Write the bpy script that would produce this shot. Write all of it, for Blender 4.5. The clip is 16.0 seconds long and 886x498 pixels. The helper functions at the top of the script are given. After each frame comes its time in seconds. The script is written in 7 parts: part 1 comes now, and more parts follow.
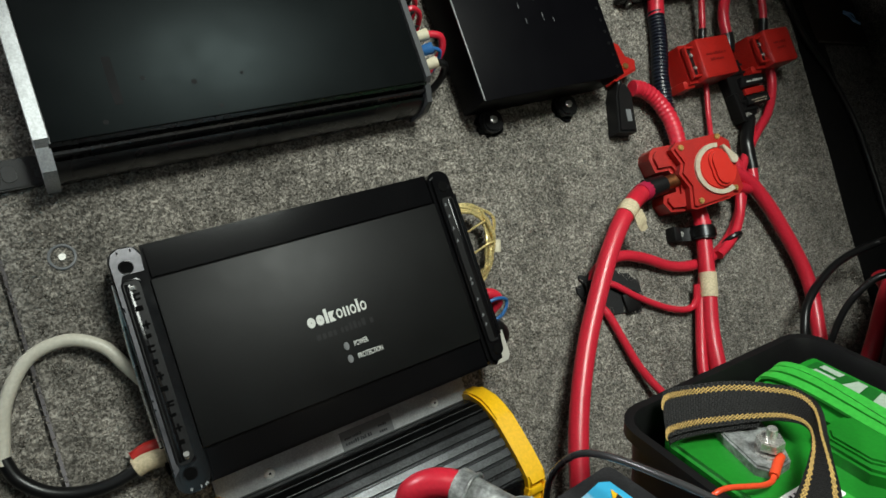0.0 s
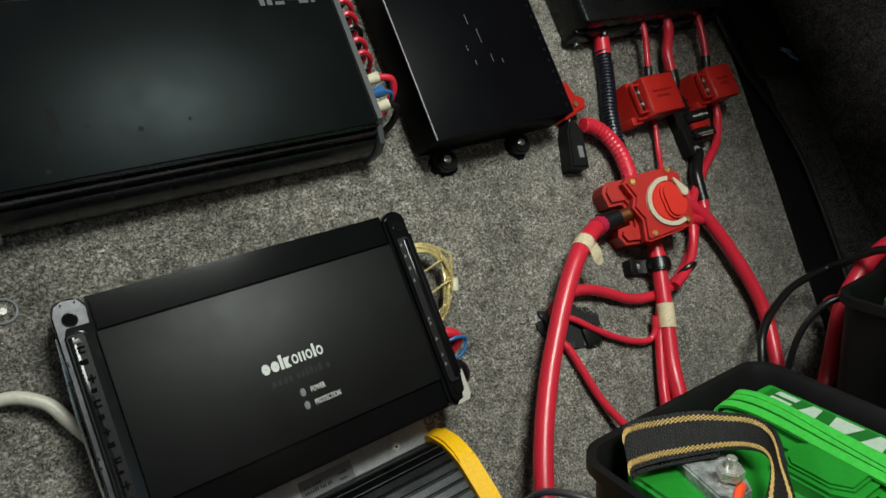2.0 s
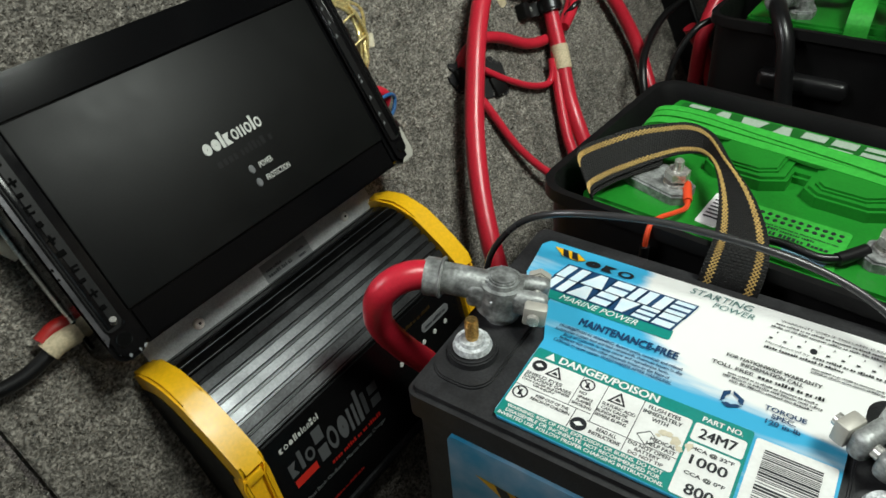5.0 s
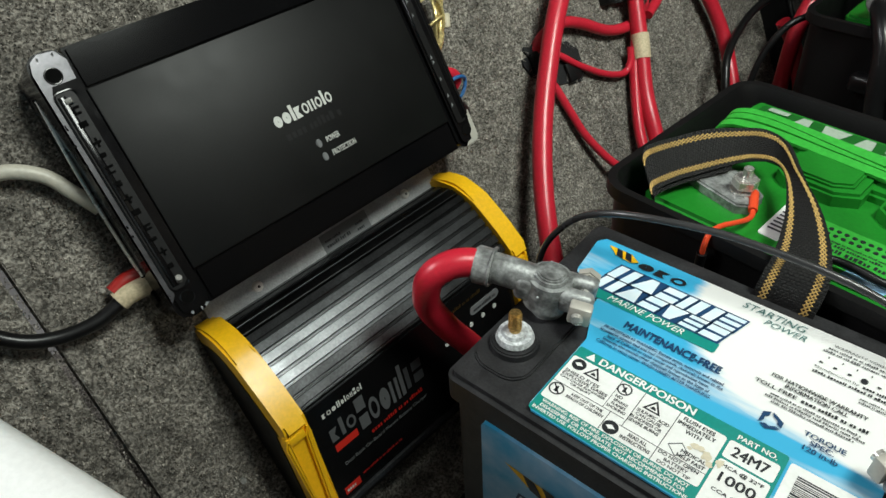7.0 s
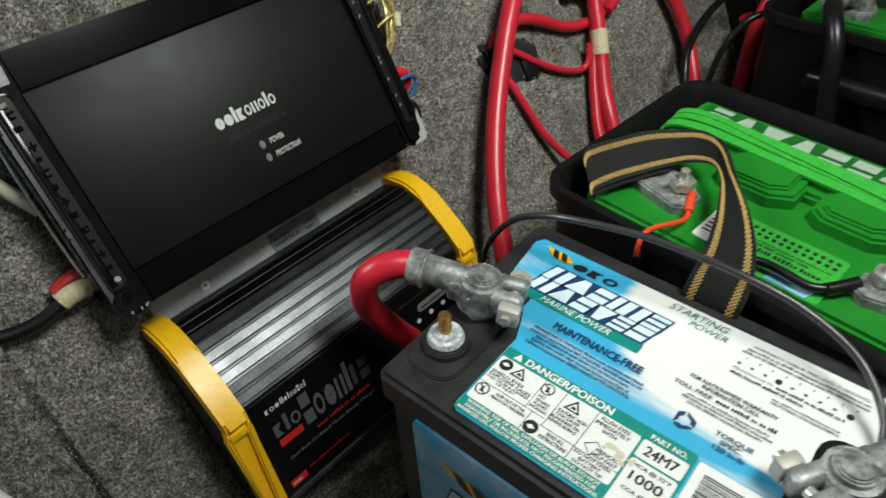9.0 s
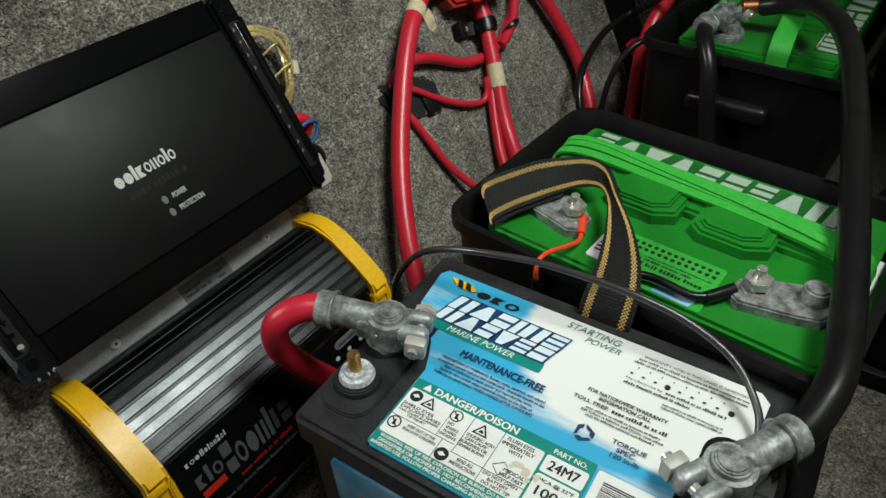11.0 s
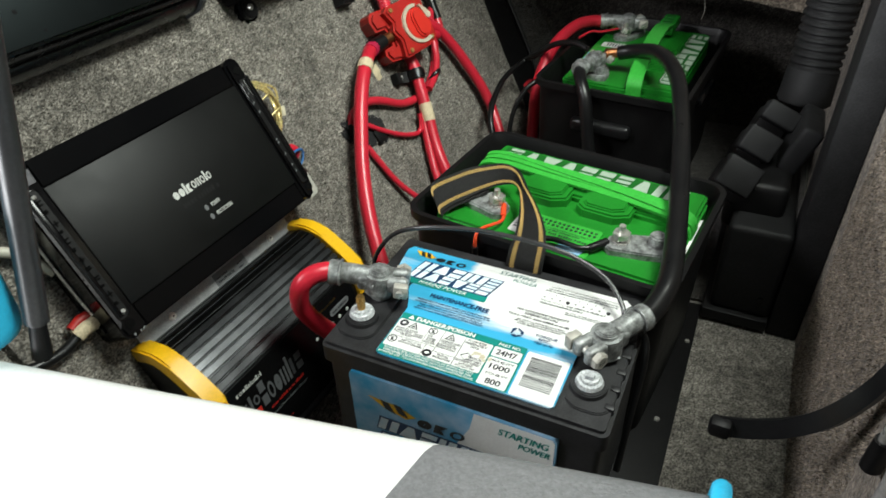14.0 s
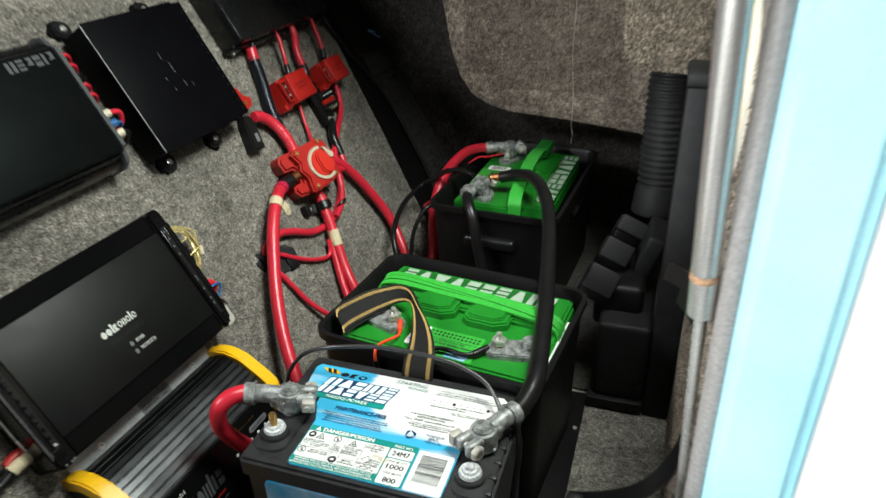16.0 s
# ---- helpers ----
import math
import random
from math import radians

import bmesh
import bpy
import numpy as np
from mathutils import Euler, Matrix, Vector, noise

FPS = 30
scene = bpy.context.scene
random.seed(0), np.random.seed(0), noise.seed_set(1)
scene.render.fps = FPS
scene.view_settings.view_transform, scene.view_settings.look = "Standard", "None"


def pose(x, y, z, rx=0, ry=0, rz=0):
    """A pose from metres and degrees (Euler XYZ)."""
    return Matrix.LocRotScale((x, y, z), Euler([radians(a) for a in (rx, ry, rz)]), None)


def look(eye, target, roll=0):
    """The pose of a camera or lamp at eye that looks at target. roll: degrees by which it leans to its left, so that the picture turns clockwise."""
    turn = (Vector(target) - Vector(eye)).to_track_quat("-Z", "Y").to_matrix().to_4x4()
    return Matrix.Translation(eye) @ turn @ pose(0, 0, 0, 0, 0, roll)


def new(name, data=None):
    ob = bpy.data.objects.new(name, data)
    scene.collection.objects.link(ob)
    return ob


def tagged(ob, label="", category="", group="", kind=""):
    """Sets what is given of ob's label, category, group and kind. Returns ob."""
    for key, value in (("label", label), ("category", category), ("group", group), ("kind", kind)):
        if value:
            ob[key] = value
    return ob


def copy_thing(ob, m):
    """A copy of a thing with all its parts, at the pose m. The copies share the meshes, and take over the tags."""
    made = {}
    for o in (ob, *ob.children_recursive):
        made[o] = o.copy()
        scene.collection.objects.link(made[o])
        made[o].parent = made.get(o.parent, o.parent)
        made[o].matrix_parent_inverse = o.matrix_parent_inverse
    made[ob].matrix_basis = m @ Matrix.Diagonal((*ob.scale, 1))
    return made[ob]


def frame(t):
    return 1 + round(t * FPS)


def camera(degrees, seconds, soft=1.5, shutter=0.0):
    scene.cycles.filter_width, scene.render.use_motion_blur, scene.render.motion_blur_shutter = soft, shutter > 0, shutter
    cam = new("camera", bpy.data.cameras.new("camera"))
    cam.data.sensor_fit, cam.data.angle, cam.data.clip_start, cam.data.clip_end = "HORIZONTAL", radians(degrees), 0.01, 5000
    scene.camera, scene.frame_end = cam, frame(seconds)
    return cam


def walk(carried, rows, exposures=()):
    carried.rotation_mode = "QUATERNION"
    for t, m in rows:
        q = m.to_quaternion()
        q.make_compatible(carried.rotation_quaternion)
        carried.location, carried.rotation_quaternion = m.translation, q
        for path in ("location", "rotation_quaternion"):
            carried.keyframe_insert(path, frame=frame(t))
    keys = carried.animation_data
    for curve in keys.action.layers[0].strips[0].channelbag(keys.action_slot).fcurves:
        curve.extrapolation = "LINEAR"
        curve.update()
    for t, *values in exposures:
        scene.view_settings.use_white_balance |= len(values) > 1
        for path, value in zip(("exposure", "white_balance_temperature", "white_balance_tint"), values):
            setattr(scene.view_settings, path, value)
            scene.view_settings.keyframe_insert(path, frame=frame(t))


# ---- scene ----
cam = camera(65.7, 16.0, shutter=0.5)
PATH = [
    (0, (0.249, -0.13, 0.539), (-1.252, 0.922, -0.26), -3.4),
    (0.5, (0.254, -0.127, 0.539), (-1.247, 0.948, -0.23), -3.7),
    (1, (0.255, -0.128, 0.542), (-1.237, 0.98, -0.196), -3.8),
    (1.5, (0.255, -0.128, 0.542), (-1.229, 1.008, -0.171), -3.9),
    (2, (0.253, -0.122, 0.538), (-1.219, 1.038, -0.161), -4.1),
    (2.5, (0.247, -0.12, 0.541), (-1.205, 1.069, -0.149), -4.1),
    (3, (0.252, -0.125, 0.555), (-1.125, 1.145, -0.145), -4.4),
    (3.5, (0.264, -0.127, 0.551), (-0.901, 1.245, -0.322), -5.5),
    (4, (0.24, -0.151, 0.547), (-0.745, 1.2, -0.551), -5.6),
    (4.5, (0.197, -0.189, 0.526), (-0.702, 1.133, -0.677), -4.8),
    (5, (0.173, -0.192, 0.504), (-0.742, 1.086, -0.734), -4.8),
    (5.2, (0.175, -0.191, 0.504), (-0.769, 1.058, -0.741), -5.4),
    (7.3, (0.18, -0.183, 0.518), (-0.857, 0.924, -0.785), -3.9),
    (7.5, (0.183, -0.179, 0.518), (-0.853, 0.923, -0.79), -3.9),
    (8, (0.184, -0.177, 0.517), (-0.838, 0.922, -0.805), -3.7),
    (8.5, (0.187, -0.17, 0.516), (-0.825, 0.923, -0.818), -3.7),
    (9, (0.207, -0.161, 0.53), (-0.795, 0.943, -0.803), -3.6),
    (9.5, (0.23, -0.168, 0.558), (-0.748, 0.972, -0.762), -3.4),
    (10, (0.229, -0.164, 0.552), (-0.709, 1.027, -0.752), -3.0),
    (10.2, (0.233, -0.158, 0.551), (-0.696, 1.044, -0.749), -3.3),
    (12.5, (0.224, -0.154, 0.541), (-0.548, 1.189, -0.724), -2.3),
    (13, (0.231, -0.174, 0.572), (-0.52, 1.185, -0.688), -2.5),
    (13.5, (0.271, -0.265, 0.596), (-0.451, 1.127, -0.645), -2.1),
    (14, (0.296, -0.348, 0.634), (-0.407, 1.092, -0.563), -2.0),
    (14.5, (0.313, -0.322, 0.633), (-0.374, 1.19, -0.481), -2.0),
    (15, (0.33, -0.317, 0.643), (-0.315, 1.256, -0.412), -2.0),
    (15.5, (0.336, -0.321, 0.652), (-0.266, 1.3, -0.353), -2.0),
    (16, (0.371, -0.408, 0.717), (-0.206, 1.245, -0.25), -2.1),
]
walk(cam, [(t, look(eye, target, roll)) for t, eye, target, roll in PATH],
     exposures=[(0, -0.42), (2.5, -0.45), (3.5, -0.5), (5, -0.55), (8, -0.5), (10, -0.66), (12.5, -0.88), (13.5, -0.42), (14, -0.2), (14.5, -0.38), (15.5, -0.28), (16, -0.1)])

# ---- world and light ----
world = bpy.data.worlds.new("world")
scene.world = world
world.use_nodes = True
world.node_tree.nodes["Background"].inputs[0].default_value = (0.9, 0.95, 1.0, 1)
world.node_tree.nodes["Background"].inputs[1].default_value = 0.07


def area_lamp(name, eye, target, sx, sy, watts, colour, spread=180):
    data = bpy.data.lights.new(name, "AREA")
    data.shape, data.size, data.size_y, data.energy, data.color = "RECTANGLE", sx, sy, watts, colour
    data.spread = radians(spread)
    ob = new(name, data)
    ob.matrix_basis = look(eye, target)
    return ob


area_lamp("overhead_lamp", (0.45, 0.2, 1.2), (-0.16, 0.4, 0.27), 0.34, 0.3, 8.0, (0.93, 1.0, 0.92), 112)
# Two added fills, no real fixtures: one brightens the hatch, one the cushion.
area_lamp("hatch_fill", (-0.7, -2.1, 0.5), (0.5, -0.1, 0.5), 1.3, 0.35, 72.0, (0.95, 0.98, 1.0))
area_lamp("cushion_fill", (-1.3, -1.0, 1.6), (0.2, -0.35, 0.3), 0.6, 0.4, 46.0, (0.97, 0.98, 1.0))


# ---- materials ----
def material(name, colour, rough=0.5, metal=0.0, grain=0.0, grain_scale=400.0, blotch=0.0, blotch_scale=25.0, bump=0.0, bump_scale=600.0,
             tint=None, coat=0.0, spec=0.5):
    """Principled surface whose colour varies at two scales, with fine relief."""
    m = bpy.data.materials.new(name)
    m.use_nodes = True
    nt = m.node_tree
    b = nt.nodes["Principled BSDF"]
    b.inputs["Roughness"].default_value, b.inputs["Metallic"].default_value = rough, metal
    b.inputs["Coat Weight"].default_value = coat
    b.inputs["Specular IOR Level"].default_value = spec
    b.inputs["Base Color"].default_value = (*colour, 1)
    tc = nt.nodes.new("ShaderNodeTexCoord")
    link = nt.links.new

    def noise_node(scale, detail=3.0):
        n = nt.nodes.new("ShaderNodeTexNoise")
        n.inputs["Scale"].default_value, n.inputs["Detail"].default_value = scale, detail
        link(tc.outputs["Object"], n.inputs["Vector"])
        return n

    last = None
    if grain or blotch:
        rgb = nt.nodes.new("ShaderNodeRGB")
        rgb.outputs[0].default_value = (*colour, 1)
        last = rgb.outputs[0]
        for amount, scale, detail, other in ((blotch, blotch_scale, 5.0, tint), (grain, grain_scale, 2.0, None)):
            if not amount:
                continue
            n = noise_node(scale, detail)
            r = nt.nodes.new("ShaderNodeMapRange")
            r.inputs[1].default_value, r.inputs[2].default_value = 0.35, 0.68
            link(n.outputs["Fac"], r.inputs[0])
            mix = nt.nodes.new("ShaderNodeMix")
            mix.data_type = "RGBA"
            if other:
                r.inputs[3].default_value, r.inputs[4].default_value = 0.0, amount
                mix.blend_type = "MIX"
                mix.inputs["B"].default_value = (*other, 1)
                link(r.outputs[0], mix.inputs["Factor"])
            else:
                r.inputs[3].default_value, r.inputs[4].default_value = 1 - amount, 1 + amount
                mix.blend_type = "MULTIPLY"
                mix.inputs["Factor"].default_value = 1.0
                link(r.outputs[0], mix.inputs["B"])
            link(last, mix.inputs["A"])
            last = mix.outputs["Result"]
        link(last, b.inputs["Base Color"])
        rr = nt.nodes.new("ShaderNodeMapRange")
        rr.inputs[3].default_value, rr.inputs[4].default_value = max(rough - 0.08, 0.03), min(rough + 0.1, 1)
        link(noise_node(blotch_scale * 2.3, 4.0).outputs["Fac"], rr.inputs[0])
        link(rr.outputs[0], b.inputs["Roughness"])
    if bump:
        n = noise_node(bump_scale, 3.0)
        bp = nt.nodes.new("ShaderNodeBump")
        bp.inputs["Strength"].default_value, bp.inputs["Distance"].default_value = bump, 0.001
        link(n.outputs["Fac"], bp.inputs["Height"])
        link(bp.outputs[0], b.inputs["Normal"])
    return m


def carpet_material(name, dark, light, fibre=760.0):
    """Salt-and-pepper needle-felt carpet."""
    m = bpy.data.materials.new(name)
    m.use_nodes = True
    nt = m.node_tree
    b = nt.nodes["Principled BSDF"]
    b.inputs["Roughness"].default_value = 1.0
    b.inputs["Specular IOR Level"].default_value = 0.1
    b.inputs["Sheen Weight"].default_value = 0.15
    tc = nt.nodes.new("ShaderNodeTexCoord")
    link = nt.links.new
    vals = []
    for scale, detail in ((fibre * 0.58, 3.0), (fibre * 0.19, 3.0), (9.0, 2.0), (45.0, 3.0)):
        n = nt.nodes.new("ShaderNodeTexNoise")
        n.inputs["Scale"].default_value, n.inputs["Detail"].default_value = scale, detail
        n.inputs["Distortion"].default_value = 0.6
        link(tc.outputs["Object"], n.inputs["Vector"])
        vals.append(n.outputs["Fac"])
    ramp = nt.nodes.new("ShaderNodeValToRGB")
    ramp.color_ramp.elements[0].position, ramp.color_ramp.elements[1].position = 0.4, 0.62
    ramp.color_ramp.elements[0].color = (*dark, 1)
    ramp.color_ramp.elements[1].color = (*light, 1)
    link(vals[0], ramp.inputs[0])
    last = ramp.outputs[0]
    for v, lo, hi in ((vals[1], 0.6, 1.35), (vals[2], 0.85, 1.15), (vals[3], 0.72, 1.28)):
        r = nt.nodes.new("ShaderNodeMapRange")
        r.inputs[1].default_value, r.inputs[2].default_value, r.inputs[3].default_value, r.inputs[4].default_value = 0.33, 0.67, lo, hi
        link(v, r.inputs[0])
        mix = nt.nodes.new("ShaderNodeMix")
        mix.data_type, mix.blend_type = "RGBA", "MULTIPLY"
        mix.inputs["Factor"].default_value = 1.0
        link(last, mix.inputs["A"])
        link(r.outputs[0], mix.inputs["B"])
        last = mix.outputs["Result"]
    link(last, b.inputs["Base Color"])
    add = nt.nodes.new("ShaderNodeMath")
    add.operation = "ADD"
    link(vals[0], add.inputs[0])
    link(vals[1], add.inputs[1])
    bp = nt.nodes.new("ShaderNodeBump")
    bp.inputs["Strength"].default_value, bp.inputs["Distance"].default_value = 0.9, 0.003
    link(add.outputs[0], bp.inputs["Height"])
    link(bp.outputs[0], b.inputs["Normal"])
    return m


def pile_material(name, dark, light):
    """Carpet fibres: each its own shade between dark and light."""
    m = bpy.data.materials.new(name)
    m.use_nodes = True
    nt = m.node_tree
    b = nt.nodes["Principled BSDF"]
    b.inputs["Roughness"].default_value = 0.9
    b.inputs["Specular IOR Level"].default_value = 0.15
    geo = nt.nodes.new("ShaderNodeNewGeometry")
    ramp = nt.nodes.new("ShaderNodeValToRGB")
    ramp.color_ramp.elements[0].color, ramp.color_ramp.elements[1].color = (*dark, 1), (*light, 1)
    ramp.color_ramp.elements[0].position, ramp.color_ramp.elements[1].position = 0.15, 0.95
    nt.links.new(geo.outputs["Random Per Island"], ramp.inputs[0])
    last = ramp.outputs[0]
    tc = nt.nodes.new("ShaderNodeTexCoord")
    for scale, lo, hi in ((190.0, 0.62, 1.38), (60.0, 0.72, 1.3), (9.0, 0.85, 1.15)):
        n = nt.nodes.new("ShaderNodeTexNoise")
        n.inputs["Scale"].default_value, n.inputs["Detail"].default_value, n.inputs["Distortion"].default_value = scale, 3.0, 0.6
        nt.links.new(tc.outputs["Object"], n.inputs["Vector"])
        r = nt.nodes.new("ShaderNodeMapRange")
        r.inputs[1].default_value, r.inputs[2].default_value, r.inputs[3].default_value, r.inputs[4].default_value = 0.35, 0.65, lo, hi
        nt.links.new(n.outputs["Fac"], r.inputs[0])
        mix = nt.nodes.new("ShaderNodeMix")
        mix.data_type, mix.blend_type = "RGBA", "MULTIPLY"
        mix.inputs["Factor"].default_value = 1.0
        nt.links.new(last, mix.inputs["A"])
        nt.links.new(r.outputs[0], mix.inputs["B"])
        last = mix.outputs["Result"]
    nt.links.new(last, b.inputs["Base Color"])
    return m


def printed_sky_material(name):
    """Printed battery label: blue sky and water on white, parted by a ragged wave."""
    m = bpy.data.materials.new(name)
    m.use_nodes = True
    nt = m.node_tree
    b = nt.nodes["Principled BSDF"]
    b.inputs["Roughness"].default_value = 0.38
    link = nt.links.new
    tc = nt.nodes.new("ShaderNodeTexCoord")
    sep = nt.nodes.new("ShaderNodeSeparateXYZ")
    link(tc.outputs["Object"], sep.inputs[0])
    nz = nt.nodes.new("ShaderNodeTexNoise")
    nz.inputs["Scale"].default_value, nz.inputs["Detail"].default_value = 48.0, 4.0
    st = nt.nodes.new("ShaderNodeMapping")
    st.inputs["Scale"].default_value, st.inputs["Rotation"].default_value = (0.22, 1.7, 1.0), (0, 0, 0.42)
    link(tc.outputs["Object"], st.inputs[0])
    link(st.outputs[0], nz.inputs["Vector"])

    def math_node(op, a, c):
        n = nt.nodes.new("ShaderNodeMath")
        n.operation = op
        for i, v in enumerate((a, c)):
            if isinstance(v, (int, float)):
                n.inputs[i].default_value = v
            else:
                link(v, n.inputs[i])
        return n.outputs[0]

    s = math_node("MULTIPLY", math_node("SUBTRACT", sep.outputs[0], 0.072), math_node("SUBTRACT", sep.outputs[1], 0.064))
    s = math_node("ADD", s, math_node("MULTIPLY", math_node("SUBTRACT", nz.outputs["Fac"], 0.5), 0.0022))
    r = nt.nodes.new("ShaderNodeMapRange")
    r.interpolation_type = "SMOOTHSTEP"
    r.inputs[1].default_value, r.inputs[2].default_value = 0.0008, 0.0016
    link(s, r.inputs[0])
    cloud = nt.nodes.new("ShaderNodeMapRange")
    cloud.inputs[1].default_value, cloud.inputs[2].default_value, cloud.inputs[4].default_value = 0.52, 0.74, 0.62
    link(nz.outputs["Fac"], cloud.inputs[0])
    fac = math_node("MAXIMUM", r.outputs[0], cloud.outputs[0])
    mix = nt.nodes.new("ShaderNodeMix")
    mix.data_type = "RGBA"
    mix.inputs["A"].default_value, mix.inputs["B"].default_value = (0.045, 0.4, 0.66, 1), (0.82, 0.83, 0.8, 1)
    link(fac, mix.inputs["Factor"])
    link(mix.outputs["Result"], b.inputs["Base Color"])
    return m


CARPET = carpet_material("grey_carpet", (0.1, 0.091, 0.079), (0.33, 0.305, 0.268))
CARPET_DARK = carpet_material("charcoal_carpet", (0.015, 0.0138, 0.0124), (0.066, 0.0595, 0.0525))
CARPET_TAN = carpet_material("taupe_carpet", (0.105, 0.087, 0.07), (0.27, 0.228, 0.18), 600.0)
BLACK_SATIN = material("satin_black_paint", (0.004, 0.004, 0.0045), 0.26, grain=0.25, grain_scale=900, blotch=0.35, blotch_scale=18, tint=(0.008, 0.0085, 0.009), bump=0.03, bump_scale=1500, spec=0.5)
COVER_BLACK = material("black_sheet_metal", (0.0022, 0.0021, 0.0029), 0.42, grain=0.2, grain_scale=900, blotch=0.35, blotch_scale=18, tint=(0.0038, 0.0037, 0.0047), bump=0.03, bump_scale=1500, spec=0.05)
BAND_BLACK = material("polished_black_band", (0.003, 0.003, 0.0034), 0.14, bump=0.015, bump_scale=300, spec=0.16)
BLACK_BRUSHED = material("black_powder_coat", (0.002, 0.0022, 0.0024), 0.42, grain=0.3, grain_scale=1800, blotch=0.5, blotch_scale=14, tint=(0.004, 0.0045, 0.0043), bump=0.05, bump_scale=2500, spec=0.13)
BLACK_BRUSHED.node_tree.nodes["Principled BSDF"].inputs["Specular Tint"].default_value = (0.78, 0.97, 1.0, 1)
FACE_BLACK = material("matt_black_face", (0.0028, 0.003, 0.0031), 0.47, grain=0.35, grain_scale=1800, blotch=0.6, blotch_scale=14, tint=(0.006, 0.0065, 0.0063), bump=0.06, bump_scale=2500, spec=0.26)
BLACK_GLOSS = material("gloss_black_plastic", (0.003, 0.003, 0.0035), 0.13, blotch=0.3, blotch_scale=40, tint=(0.007, 0.007, 0.007), spec=0.3)
BLACK_PLASTIC = material("black_moulded_plastic", (0.0053, 0.0051, 0.0054), 0.46, grain=0.3, grain_scale=900, blotch=0.4, blotch_scale=45, tint=(0.0098, 0.0095, 0.0095), bump=0.1, bump_scale=900, spec=0.22)
HANDLE_BLACK = material("satin_black_handle", (0.007, 0.007, 0.0074), 0.32, grain=0.2, blotch=0.3, blotch_scale=60, tint=(0.012, 0.012, 0.0125), bump=0.05, bump_scale=900, spec=0.4)
BLACK_CASE = material("dusty_black_case", (0.013, 0.013, 0.014), 0.45, grain=0.3, grain_scale=700, blotch=0.5, blotch_scale=60, tint=(0.038, 0.038, 0.04), bump=0.12, bump_scale=700)
DUCT_BLACK = material("dull_black_duct", (0.011, 0.011, 0.0115), 0.55, grain=0.3, grain_scale=700, blotch=0.45, blotch_scale=50, tint=(0.02, 0.02, 0.021), bump=0.12, bump_scale=700, spec=0.2)
BLACK_RUBBER = material("black_rubber", (0.006, 0.006, 0.0065), 0.3, grain=0.2, blotch=0.3, tint=(0.013, 0.013, 0.013), spec=0.4)
BLUE_BLACK = material("blue_black_loom", (0.006, 0.009, 0.018), 0.34, grain=0.2)
DARK_ALU = material("black_anodised_aluminium", (0.068, 0.07, 0.073), 0.31, 1.0, grain=0.2, grain_scale=600, blotch=0.3, blotch_scale=20)
GREY_ALU = material("grey_anodised_aluminium", (0.38, 0.385, 0.39), 0.42, 0.2, grain=0.15, grain_scale=900, blotch=0.25, blotch_scale=30)
SILVER = material("brushed_silver", (0.36, 0.37, 0.38), 0.42, 0.7, grain=0.15, grain_scale=700, blotch=0.2, blotch_scale=40)
STEEL = material("steel", (0.62, 0.61, 0.57), 0.26, 0.7, grain=0.2, grain_scale=900)
BRIGHT_STEEL = material("bright_steel", (0.75, 0.74, 0.7), 0.3, 0.5, grain=0.1, grain_scale=900)
BRASS = material("brass", (0.55, 0.36, 0.13), 0.38, 1.0, grain=0.3, grain_scale=900, bump=0.3, bump_scale=1200)
COPPER = material("copper", (0.34, 0.14, 0.06), 0.48, 1.0, grain=0.2)
LEAD = material("oxidised_lead", (0.13, 0.133, 0.13), 0.45, 0.45, grain=0.2, grain_scale=500, blotch=0.95, blotch_scale=110, tint=(0.46, 0.48, 0.47), bump=0.4, bump_scale=300)
LEAD_WHITE = material("white_lead_oxide", (0.45, 0.47, 0.48), 0.65, 0.2, grain=0.3, grain_scale=500, blotch=0.7, blotch_scale=150, tint=(0.72, 0.74, 0.74), bump=0.4, bump_scale=500)
NUT_WHITE = material("dull_white_nut", (0.5, 0.48, 0.42), 0.5, 0.3, blotch=0.5, blotch_scale=150, tint=(0.35, 0.34, 0.32), bump=0.2)
YELLOW = material("yellow_plastic", (0.9, 0.5, 0.01), 0.32, grain=0.06, blotch=0.25, blotch_scale=40, tint=(0.72, 0.37, 0.008), bump=0.04)
RED_CABLE = material("red_cable_jacket", (0.57, 0.019, 0.039), 0.32, grain=0.06, blotch=0.4, blotch_scale=40, tint=(0.44, 0.015, 0.029), bump=0.05, bump_scale=400)
RED_PLASTIC = material("red_plastic", (0.4, 0.012, 0.008), 0.38, grain=0.08, blotch=0.4, blotch_scale=50, tint=(0.24, 0.008, 0.006), bump=0.06)
RED_BRIGHT = material("bright_red_plastic", (0.58, 0.025, 0.015), 0.35, blotch=0.25, blotch_scale=60, tint=(0.42, 0.016, 0.01))
HEAT_SHRINK = material("magenta_heat_shrink", (0.42, 0.018, 0.06), 0.3, grain=0.06, blotch=0.4, blotch_scale=70, tint=(0.3, 0.012, 0.04))
RED_DARK = material("dark_red_emboss", (0.16, 0.005, 0.004), 0.4)
ORANGE_RED = material("orange_red_wire", (0.75, 0.07, 0.02), 0.35, grain=0.05)
GREEN = material("green_case", (0.012, 0.205, 0.018), 0.34, grain=0.06, blotch=0.35, blotch_scale=30, tint=(0.008, 0.145, 0.013), bump=0.06, bump_scale=500)
GREEN_LIGHT = material("light_green_strap", (0.04, 0.38, 0.045), 0.32, grain=0.1, grain_scale=300, blotch=0.3, blotch_scale=50, tint=(0.025, 0.28, 0.03))
GREEN_DARK = material("dark_green_print", (0.008, 0.11, 0.014), 0.4, grain=0.1)
